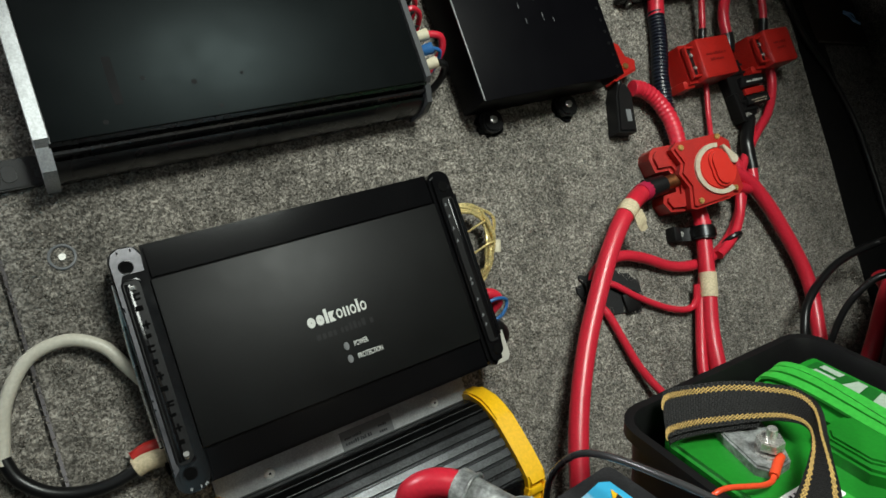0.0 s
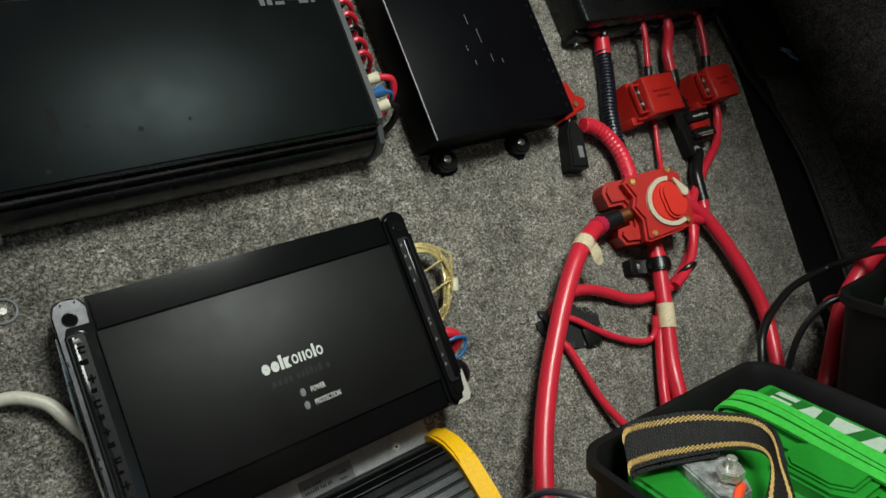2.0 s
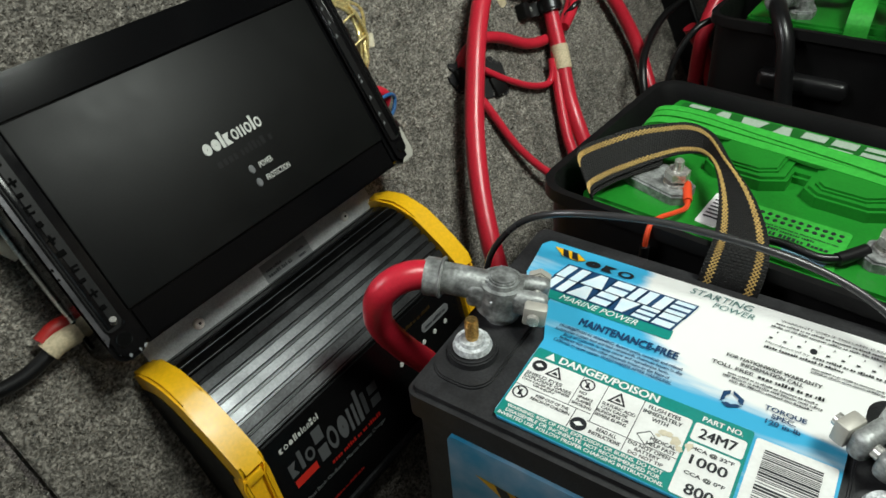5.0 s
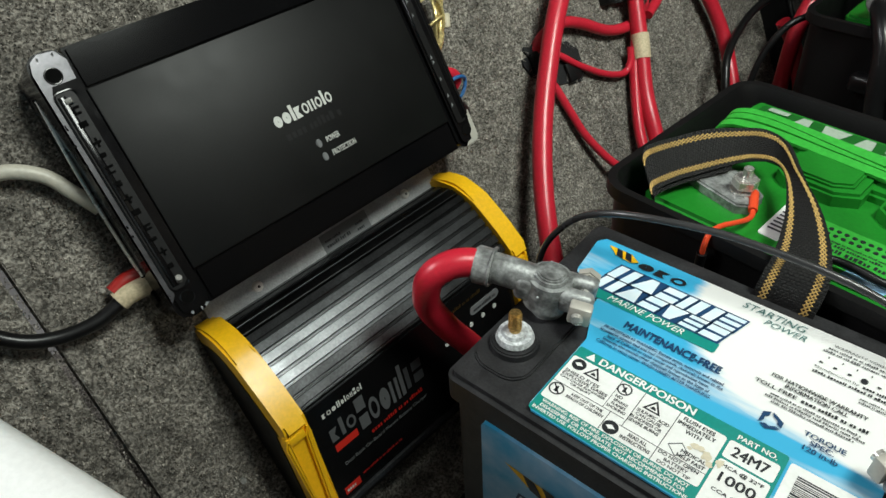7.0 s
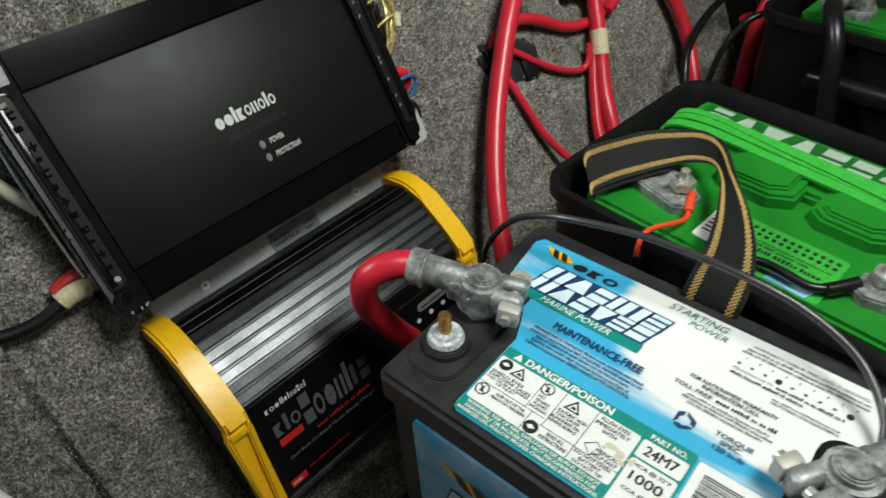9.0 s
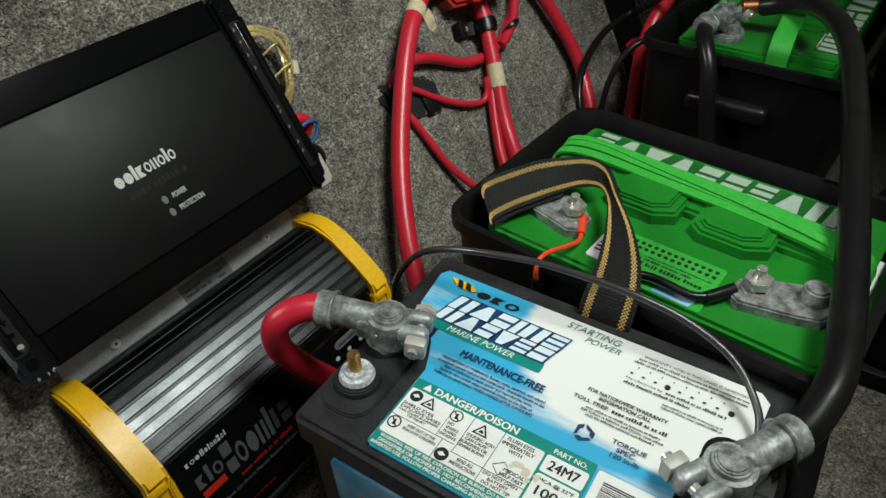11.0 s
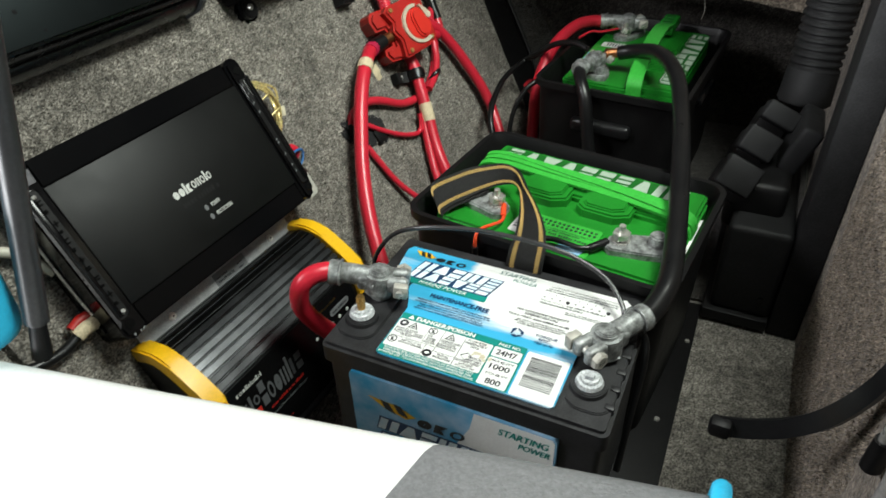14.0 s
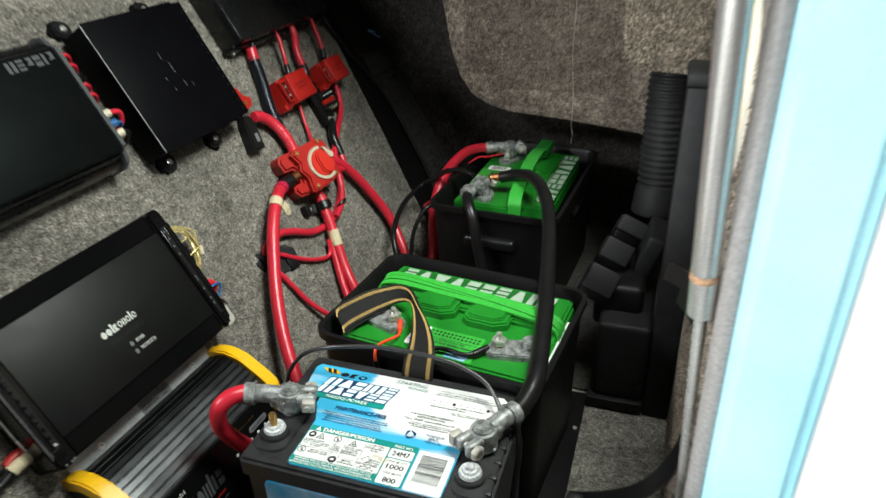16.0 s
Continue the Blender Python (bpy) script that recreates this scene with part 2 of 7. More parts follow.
WHITE_PRINT = material("white_print", (0.6, 0.61, 0.58), 0.4, grain=0.05, blotch=0.25, blotch_scale=120, tint=(0.5, 0.52, 0.48))
PRINT_PALE = material("pale_green_print", (0.36, 0.44, 0.36), 0.4, grain=0.08, blotch=0.4, blotch_scale=120, tint=(0.24, 0.34, 0.24))
CREAM_PRINT = material("cream_print", (0.5, 0.43, 0.33), 0.45, grain=0.08, blotch=0.5, blotch_scale=120, tint=(0.38, 0.31, 0.22))
WHITE_LABEL = material("white_label", (0.82, 0.83, 0.8), 0.38, grain=0.03, blotch=0.18, blotch_scale=60, tint=(0.6, 0.59, 0.54))
TEAL = material("teal_print", (0.005, 0.24, 0.2), 0.38, grain=0.05)
TEAL_GREY = material("grey_teal_print", (0.06, 0.17, 0.16), 0.38, grain=0.05)
INK = material("black_ink", (0.015, 0.017, 0.02), 0.4)
NAVY = material("navy_ink", (0.01, 0.05, 0.13), 0.4)
GREY_PRINT = material("grey_print", (0.16, 0.165, 0.17), 0.4)
GREY_MID = material("grey_letters", (0.09, 0.093, 0.096), 0.4, grain=0.05)
LABEL_BLACK = material("black_foil_label", (0.004, 0.004, 0.0042), 0.22, grain=0.1, blotch=0.3, blotch_scale=30, tint=(0.007, 0.007, 0.007), spec=0.4)
DIM_GREY = material("dull_grey_print", (0.05, 0.052, 0.055), 0.45)
DIM_PRINT = material("embossed_black", (0.006, 0.006, 0.0065), 0.45, spec=0.3)
SKY_LABEL = printed_sky_material("sky_label")
PILE_GREY = pile_material("grey_pile", (0.185, 0.169, 0.147), (0.37, 0.341, 0.298))
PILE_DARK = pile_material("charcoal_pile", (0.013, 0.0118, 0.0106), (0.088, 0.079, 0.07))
PILE_TAN = pile_material("taupe_pile", (0.09, 0.074, 0.058), (0.36, 0.305, 0.24))
SKY_BLUE = material("sky_print", (0.04, 0.36, 0.62), 0.38, blotch=0.8, blotch_scale=35, tint=(0.45, 0.62, 0.78))
PALE_BLUE = material("pale_blue_letters", (0.6, 0.76, 0.84), 0.4, blotch=0.6, blotch_scale=90, tint=(0.85, 0.86, 0.86))
def weave_material(name, dark, light, pitch):
    """Woven webbing: offset rows of small raised picks, laid out in metres along the band."""
    m = bpy.data.materials.new(name)
    m.use_nodes = True
    nt = m.node_tree
    b = nt.nodes["Principled BSDF"]
    b.inputs["Roughness"].default_value = 0.65
    b.inputs["Specular IOR Level"].default_value = 0.3
    tc = nt.nodes.new("ShaderNodeTexCoord")
    brick = nt.nodes.new("ShaderNodeTexBrick")
    brick.inputs["Scale"].default_value = 1.0
    brick.inputs["Brick Width"].default_value, brick.inputs["Row Height"].default_value = pitch * 1.5, pitch
    brick.inputs["Mortar Size"].default_value, brick.inputs["Mortar Smooth"].default_value = pitch * 0.28, 1.0
    brick.inputs["Color1"].default_value, brick.inputs["Color2"].default_value, brick.inputs["Mortar"].default_value = (*light, 1), (*[0.6 * c for c in light], 1), (*dark, 1)
    nt.links.new(tc.outputs["UV"], brick.inputs["Vector"])
    nt.links.new(brick.outputs["Color"], b.inputs["Base Color"])
    bp = nt.nodes.new("ShaderNodeBump")
    bp.invert = True
    bp.inputs["Strength"].default_value, bp.inputs["Distance"].default_value = 0.9, 0.0006
    nt.links.new(brick.outputs["Fac"], bp.inputs["Height"])
    nt.links.new(bp.outputs[0], b.inputs["Normal"])
    return m


WEBBING = weave_material("black_webbing", (0.002, 0.002, 0.002), (0.0145, 0.014, 0.0135), 0.0019)
THREAD = material("ochre_thread", (0.5, 0.33, 0.1), 0.7, grain=0.3, grain_scale=900)
TAPE = material("masking_tape", (0.6, 0.5, 0.33), 0.7, grain=0.15, grain_scale=500, blotch=0.3, blotch_scale=90, tint=(0.4, 0.33, 0.22))
IVORY = material("ivory_plastic", (0.66, 0.6, 0.45), 0.4, grain=0.06, blotch=0.3, blotch_scale=60, tint=(0.5, 0.43, 0.3))
BLUE_PLASTIC = material("blue_crimp", (0.02, 0.11, 0.3), 0.35, grain=0.1)
GOLD_WIRE = material("gold_speaker_wire", (0.72, 0.58, 0.26), 0.28, 0.6, grain=0.3, grain_scale=700)
WHITE_CABLE = material("cream_cable", (0.6, 0.57, 0.48), 0.4, grain=0.06, blotch=0.3, blotch_scale=40, tint=(0.45, 0.42, 0.35))
GREY_CABLE = material("grey_black_cable", (0.03, 0.03, 0.031), 0.24, blotch=0.4, blotch_scale=30, tint=(0.06, 0.06, 0.06))
VINYL_WHITE = material("white_vinyl", (0.86, 0.86, 0.83), 0.45, grain=0.03, blotch=0.15, blotch_scale=15, tint=(0.7, 0.69, 0.65), bump=0.15, bump_scale=500)
VINYL_GREY = material("grey_vinyl", (0.2, 0.2, 0.205), 0.5, grain=0.12, grain_scale=500, blotch=0.3, blotch_scale=15, tint=(0.25, 0.25, 0.25), bump=0.9, bump_scale=330)
VINYL_BLUE = material("blue_vinyl", (0.03, 0.46, 0.72), 0.42, grain=0.05, blotch=0.3, blotch_scale=8, tint=(0.06, 0.55, 0.8), bump=0.2, bump_scale=400)
GREY_TRIM = material("grey_rubber_trim", (0.24, 0.23, 0.22), 0.45, grain=0.15, blotch=0.4, blotch_scale=6, tint=(0.3, 0.28, 0.26))
# Grey metal that stands for the highlight on a gloss black cap.
CAP_SHEEN = material("cap_sheen_metal", (0.13, 0.127, 0.136), 0.3, 0.8, grain=0.1, grain_scale=500, blotch=0.7, blotch_scale=60, tint=(0.045, 0.044, 0.048), bump=0.03, bump_scale=900)
RECESS_GREY = material("grey_recess_floor", (0.008, 0.008, 0.0083), 0.4, grain=0.2, blotch=0.4, blotch_scale=80, tint=(0.005, 0.005, 0.0053), spec=0.22)
# Near-black: paints the shade inside holes and sockets; also the black felt.
HOLE = material("hole_shade_and_felt", (0.002, 0.002, 0.002), 0.9, spec=0.1, grain=0.2)
STRUT_SILVER = material("satin_silver_strut", (0.58, 0.56, 0.53), 0.3, 0.8, grain=0.1, grain_scale=700, blotch=0.25, blotch_scale=8, tint=(0.42, 0.4, 0.37))
STRUT_DARK = material("dark_strut", (0.022, 0.022, 0.024), 0.35, grain=0.15, blotch=0.3, tint=(0.04, 0.04, 0.04))
HATCH_BLUE = material("pale_blue_vinyl", (0.3, 0.67, 0.79), 0.3, grain=0.04, blotch=0.9, blotch_scale=5, tint=(0.46, 0.79, 0.87), bump=0.15, bump_scale=400)
PAINT = material("workshop_paint", (0.2, 0.195, 0.185), 0.8, grain=0.05, grain_scale=60, blotch=0.2, blotch_scale=1.5, tint=(0.15, 0.145, 0.135))
WOOD_DARK = material("dark_board", (0.014, 0.008, 0.006), 0.6, grain=0.3, grain_scale=60, blotch=0.4, blotch_scale=8, tint=(0.024, 0.012, 0.008))


# ---- mesh helpers ----
def thing(name, m, label, category, group=""):
    ob = new(name)
    ob.empty_display_size = 0.02
    ob.matrix_basis = m
    return tagged(ob, label, category, group)


def finish(name, bm, mat, smooth=40):
    me = bpy.data.meshes.new(name)
    bmesh.ops.recalc_face_normals(bm, faces=bm.faces)
    bm.to_mesh(me)
    bm.free()
    me.materials.append(mat)
    me.shade_smooth()
    me.set_sharp_from_angle(angle=radians(smooth))
    return me


def part(name, bm, mat, parent, label="", m=None, smooth=40):
    ob = new(name, finish(name, bm, mat, smooth))
    ob.parent = parent
    if m is not None:
        ob.matrix_basis = m
    return tagged(ob, label)


def solid(name, bm, mat, label, category, m=None, group="", kind="", smooth=40):
    ob = new(name, finish(name, bm, mat, smooth))
    if m is not None:
        ob.matrix_basis = m
    return tagged(ob, label, category, group, kind)


def add_box(bm, x0, x1, y0, y1, z0, z1, bevel=0.0, segments=2):
    r = bmesh.ops.create_cube(bm, size=1.0, matrix=Matrix.Translation(((x0 + x1) / 2, (y0 + y1) / 2, (z0 + z1) / 2)) @ Matrix.Diagonal((x1 - x0, y1 - y0, z1 - z0, 1)))
    if bevel:
        edges = list({e for v in r["verts"] for e in v.link_edges})
        bmesh.ops.bevel(bm, geom=edges, offset=bevel, segments=segments, affect="EDGES", profile=0.5)
    return bm


def box(x0, x1, y0, y1, z0, z1, bevel=0.0, segments=2):
    return add_box(bmesh.new(), x0, x1, y0, y1, z0, z1, bevel, segments)


def add_cyl(bm, p, q, r0, r1=None, sides=20, bevel=0.0):
    """A capped cylinder or cone from p to q."""
    p, q = Vector(p), Vector(q)
    m = Matrix.Translation((p + q) / 2) @ (q - p).to_track_quat("Z", "Y").to_matrix().to_4x4()
    r = bmesh.ops.create_cone(bm, cap_ends=True, segments=sides, radius1=r0, radius2=r0 if r1 is None else r1, depth=(q - p).length, matrix=m)
    if bevel:
        caps = [f for f in {f for v in r["verts"] for f in v.link_faces} if len(f.verts) == sides]
        bmesh.ops.bevel(bm, geom=list({e for f in caps for e in f.edges}), offset=bevel, segments=2, affect="EDGES")
    return bm


def cyl(p, q, r0, r1=None, sides=20, bevel=0.0):
    return add_cyl(bmesh.new(), p, q, r0, r1, sides, bevel)


def prism(outline, z0, z1, bevel=0.0):
    """An outline in x and y drawn out from z0 to z1, with its upper rim rounded."""
    bm = bmesh.new()
    f = bm.faces.new([bm.verts.new((x, y, z0)) for x, y in outline])
    top = bmesh.ops.extrude_face_region(bm, geom=[f])
    verts = [v for v in top["geom"] if isinstance(v, bmesh.types.BMVert)]
    bmesh.ops.translate(bm, verts=verts, vec=(0, 0, z1 - z0))
    if bevel:
        edges = [e for e in top["geom"] if isinstance(e, bmesh.types.BMEdge)]
        bmesh.ops.bevel(bm, geom=edges, offset=bevel, segments=2, affect="EDGES")
    return bm


def sheet(outline, z=0.0):
    bm = bmesh.new()
    bm.faces.new([bm.verts.new((x, y, z)) for x, y in outline])
    return bm


def rounded(x0, x1, y0, y1, r, n=5):
    """The outline of a rectangle with rounded corners."""
    out = []
    for cx, cy, a in ((x1 - r, y1 - r, 0), (x0 + r, y1 - r, 90), (x0 + r, y0 + r, 180), (x1 - r, y0 + r, 270)):
        out += [(cx + r * math.cos(radians(a + 90 * k / n)), cy + r * math.sin(radians(a + 90 * k / n))) for k in range(n + 1)]
    return out


def curve_points(points, steps=8):
    """A smooth line through the points."""
    p = [Vector(v) for v in points]
    p = [2 * p[0] - p[1]] + p + [2 * p[-1] - p[-2]]
    out = []
    for i in range(1, len(p) - 2):
        a, b, c, d = p[i - 1 : i + 3]
        for k in range(steps):
            t = k / steps
            out.append(0.5 * (2 * b + (c - a) * t + (2 * a - 5 * b + 4 * c - d) * t * t + (3 * b - a - 3 * c + d) * t ** 3))
    return out + [p[-2]]


def sweep(bm, line, section, closed=True):
    """Draws a cross-section (a function of the step's number, giving x, y pairs) along a line."""
    up = None
    rings = []
    for i, c in enumerate(line):
        d = (line[min(i + 1, len(line) - 1)] - line[max(i - 1, 0)]).normalized()
        if up is None:
            up = d.orthogonal().normalized()
        up = (up - d * up.dot(d)).normalized()
        side = d.cross(up)
        rings.append([bm.verts.new(c + up * x + side * y) for x, y in section(i)])
    for a, b in zip(rings, rings[1:]):
        for k in range(len(a)):
            bm.faces.new((a[k], a[(k + 1) % len(a)], b[(k + 1) % len(a)], b[k]))
    if closed:
        bm.faces.new(rings[0][::-1])
        bm.faces.new(rings[-1])
    return bm


def tube(points, r, steps=8, sides=14, rib=0.0, bm=None):
    line = curve_points(points, steps) if steps else [Vector(v) for v in points]
    ring = [(math.cos(2 * math.pi * k / sides), math.sin(2 * math.pi * k / sides)) for k in range(sides)]
    return sweep(bm or bmesh.new(), line, lambda i: [(x * (r + rib * (i % 2)), y * (r + rib * (i % 2))) for x, y in ring])


def ribbed(points, r, rib, pitch):
    """A corrugated hose."""
    line = curve_points(points, 24)
    far = [0.0]
    for a, b in zip(line, line[1:]):
        far.append(far[-1] + (b - a).length)
    n = int(far[-1] / pitch) * 4
    out = []
    for i in range(n + 1):
        s = far[-1] * i / n
        k = max(j for j in range(len(far)) if far[j] <= s + 1e-9)
        k = min(k, len(line) - 2)
        out.append(line[k].lerp(line[k + 1], (s - far[k]) / max(far[k + 1] - far[k], 1e-9)))
    ring = [(math.cos(2 * math.pi * k / 18), math.sin(2 * math.pi * k / 18)) for k in range(18)]
    return sweep(bmesh.new(), out, lambda i: [(x * (r + rib * (i % 4 in (1, 2))), y * (r + rib * (i % 4 in (1, 2)))) for x, y in ring])


def ribbon(points, across, thick, steps=8):
    """A flat band through the points; across gives its half-width vector at each point."""
    line, wide = curve_points(points, steps), curve_points(across, steps)
    bm = bmesh.new()
    uv = bm.loops.layers.uv.new("uv")
    rings, far = [], [0.0]
    for i, c in enumerate(line):
        d = (line[min(i + 1, len(line) - 1)] - line[max(i - 1, 0)]).normalized()
        n = wide[i].cross(d).normalized() * thick / 2
        rings.append([bm.verts.new(v) for v in (c - wide[i] - n, c + wide[i] - n, c + wide[i] + n, c - wide[i] + n)])
        far.append(far[-1] + ((line[i + 1] - c).length if i + 1 < len(line) else 0.0))
    across_m = 2 * wide[0].length
    for i, (a, b) in enumerate(zip(rings, rings[1:])):
        for k in range(4):
            f = bm.faces.new((a[k], a[(k + 1) % 4], b[(k + 1) % 4], b[k]))
            sides = (0.0, across_m) if k == 0 else (across_m, across_m) if k == 1 else (across_m, 0.0) if k == 2 else (0.0, 0.0)
            for loop, q in zip(f.loops, ((sides[0], far[i]), (sides[1], far[i]), (sides[1], far[i + 1]), (sides[0], far[i + 1]))):
                loop[uv].uv = q
    bm.faces.new(rings[0][::-1])
    bm.faces.new(rings[-1])
    return bm


def lettering(text, x0, x1, y0, y1, mat, parent, m, turn=0.0, bold=0.0, slant=0.0, name="lettering"):
    """Printed words that fill the rectangle x0..x1, y0..y1 of the plane m, turned about its centre."""
    data = bpy.data.curves.new(name, "FONT")
    data.body, data.shear, data.align_x = text, slant, "CENTER"
    data.resolution_u = 3
    maker = bpy.data.objects.new(name, data)
    me = bpy.data.meshes.new_from_object(maker)
    bpy.data.objects.remove(maker)
    me.name = name
    co = np.empty(len(me.vertices) * 3)
    me.vertices.foreach_get("co", co)
    co = co.reshape(-1, 3)
    lo, hi = co.min(0), co.max(0)
    co = (co - (lo + hi) / 2) / np.maximum(hi - lo, 1e-6) * [x1 - x0, y1 - y0, 0]
    c, s = math.cos(radians(turn)), math.sin(radians(turn))
    co = np.stack([co[:, 0] * c - co[:, 1] * s + (x0 + x1) / 2, co[:, 0] * s + co[:, 1] * c + (y0 + y1) / 2, co[:, 2]], 1)
    me.vertices.foreach_set("co", co.ravel())
    me.update()
    if bold:
        # A heavier face: the same outlines again, a hair to either side.
        bm = bmesh.new()
        line_height = (y1 - y0) / (1.3 * text.count("\n") + 1)
        for k, (dx, dy) in enumerate(((0, 0), (1, 0), (-1, 0), (0, 0.7), (0, -0.7))):
            first = len(bm.verts)
            bm.from_mesh(me)
            bm.verts.ensure_lookup_table()
            for v in bm.verts[first:]:
                v.co += Vector((dx * bold * line_height, dy * bold * line_height, 0.00003 * k))
        bm.to_mesh(me)
        bm.free()
    me.materials.clear()
    me.materials.append(mat)
    me.update()
    ob = new(name, me)
    ob.parent, ob.matrix_basis = parent, m
    return ob


def bars(rows, mat, parent, m, name="print_bar"):
    """Rows of writing too small to read: plain ticks, (x0, x1, y, height), set in word-long runs."""
    bm = bmesh.new()
    rng = random.Random(7)
    for x0, x1, y, h in rows:
        x, left = x0, rng.randint(2, 8)
        while x < x1 - h * 0.4:
            w = h * rng.uniform(0.3, 0.62)
            top = y + h * rng.choice((0.72, 0.72, 1.0))
            bm.faces.new([bm.verts.new(v) for v in ((x, y, 0), (x + w, y, 0), (x + w, top, 0), (x, top, 0))])
            left -= 1
            x += w + h * (0.2 if left else 0.6)
            left = left or rng.randint(2, 8)
    return tagged(part(name, bm, mat, parent, m=m), kind="stuff")


# Plain logo blocks by kind: width, then the outline in a unit square.
BLOCKS = {
    "b": (0.75, [[(0, 0), (1, 0), (1, 1), (0, 1)]]),
    "i": (0.32, [[(0, 0), (1, 0), (1, 1), (0, 1)]]),
    "e": (0.72, [[(0, 0), (1, 0), (1, 0.24), (0, 0.24)], [(0, 0.38), (1, 0.38), (1, 0.62), (0, 0.62)], [(0, 0.76), (1, 0.76), (1, 1), (0, 1)]]),
    "s": (0.75, [[(0, 0), (1, 0), (1, 0.42), (0, 0.42)], [(0, 0.58), (1, 0.58), (1, 1), (0, 1)]]),
    "x": (0.95, [[(0, 0), (0.4, 0), (0.4, 1), (0, 1)], [(0.6, 0), (1, 0), (1, 1), (0.6, 1)]]),
    "a": (0.9, [[(0, 0), (1, 0), (0.68, 1), (0.32, 1)]]),
    "t": (0.8, [[(0.3, 0), (0.7, 0), (1, 1), (0, 1)]]),
    "k": (0.7, [[(0, 0), (0.9, 0), (0.5, 0.36), (0.95, 0.72), (0, 0.72)]]),
    "u": (0.72, [[(0, 0), (0.34, 0), (0.34, 0.72), (0, 0.72)], [(0.66, 0), (1, 0), (1, 0.72), (0.66, 0.72)]]),
}
RINGS = {"o": (0.8, 0.72, 0.47), "d": (0.8, 0.72, 0.22)}


def shapes(x0, x1, y0, y1, kinds, mat, parent, m, slant=0.0, gap=0.18, turn=0.0, name="logo_shape", grow=0.0):
    """A logo drawn as a row of plain blocks and rings. grow: a plain block in place of each, with a rim all round."""
    widths = {k: (BLOCKS.get(k) or RINGS[k])[0] for k in kinds}
    unit = (x1 - x0) / (sum(widths[k] for k in kinds) + gap * (len(kinds) - 1))
    x, h = x0, y1 - y0
    cx, cy = (x0 + x1) / 2, (y0 + y1) / 2
    c, s = math.cos(radians(turn)), math.sin(radians(turn))

    def place(bm, a, b, w):
        px, py = x + a * w + (a - 0.5) * 2 * grow + slant * b * h - cx, y0 + b * h + (b - 0.5) * 2 * grow - cy
        return bm.verts.new((px * c - py * s + cx, px * s + py * c + cy, 0))

    for k in kinds:
        w = widths[k] * unit
        bm = bmesh.new()
        if grow or k in BLOCKS:
            for outline in (BLOCKS["b"] if grow else BLOCKS[k])[1]:
                bm.faces.new([place(bm, a, b, w) for a, b in outline])
        else:
            tall, band = RINGS[k][1:]
            turns = [2 * math.pi * q / 20 for q in range(20)]
            outer = [place(bm, 0.5 + 0.5 * math.cos(q), tall * (0.5 + 0.5 * math.sin(q)), w) for q in turns]
            inner = [place(bm, 0.5 + (0.5 - band) * math.cos(q), tall * (0.5 + (0.5 - band * 0.9) * math.sin(q)), w) for q in turns]
            for q in range(20):
                bm.faces.new((outer[q], outer[(q + 1) % 20], inner[(q + 1) % 20], inner[q]))
        part(name, bm, mat, parent, m=m)
        x += w + gap * unit


def screw(parent, x, y, z, r, mat=STEEL, name="screw"):
    bm = cyl((x, y, z - 0.001), (x, y, z + r * 0.5), r, r * 0.8, 16, r * 0.2)
    return part(name, bm, mat, parent)


def lift(z):
    return Matrix.Translation((0, 0, z))


# ---- the structure ----
# The hull side leans back; u runs along it, v up it and w away from it.
UP_N = Vector((0.8597, -0.0550, 0.5078)).normalized()
ALONG = Vector((0, 0, 1)).cross(UP_N).normalized()
UPHILL = UP_N.cross(ALONG)
HULL_O = Vector((-0.1714, 0.0, 0.18))
HULL = Matrix((ALONG, UPHILL, UP_N)).transposed().to_4x4()
HULL.translation = HULL_O


def on_hull(u, v, w=0.0):
    return HULL @ Vector((u, v, w))


def pile(name, mat, m, x0, x1, y0, y1, count, length, parent, skip=(), wide=0.0007, lean=0.8, slope=0.0):
    """A pile of short leaning fibres over a rectangle of the plane m, left out inside the skipped rectangles."""
    g = np.random.default_rng(len(name) + count)
    p = np.stack([g.uniform(x0, x1, count), g.uniform(y0, y1, count)], 1)
    for a, b, c, d in skip:
        p = p[~((p[:, 0] > a) & (p[:, 0] < b) & (p[:, 1] > c) & (p[:, 1] < d))]
    p = p[p[:, 0] < x1 - slope * (y1 - p[:, 1])]
    n = len(p)
    turn, tilt, size = g.uniform(0, 2 * np.pi, n), g.uniform(0.1, lean, n), g.uniform(0.6, 1.2, n) * length
    wid = wide * g.uniform(0.6, 1.5, n)
    v = np.zeros((n, 3, 3))
    side = np.stack([-np.sin(turn), np.cos(turn)], 1) * wid[:, None]
    v[:, 0, :2], v[:, 1, :2] = p - side, p + side
    v[:, 2, :2] = p + np.stack([np.cos(turn), np.sin(turn)], 1) * (np.sin(tilt) * size)[:, None]
    v[:, :2, 2], v[:, 2, 2] = -0.0002, np.cos(tilt) * size
    me = bpy.data.meshes.new(name)
    me.vertices.add(3 * n)
    me.vertices.foreach_set("co", v.ravel())
    me.loops.add(3 * n)
    me.loops.foreach_set("vertex_index", np.arange(3 * n))
    me.polygons.add(n)
    me.polygons.foreach_set("loop_start", np.arange(0, 3 * n, 3))
    me.update(calc_edges=True)
    me.materials.append(mat)
    ob = new(name, me)
    ob.matrix_basis = m
    return tagged(ob, "short flecked fibres of the carpet lining", "carpet pile", kind="stuff")


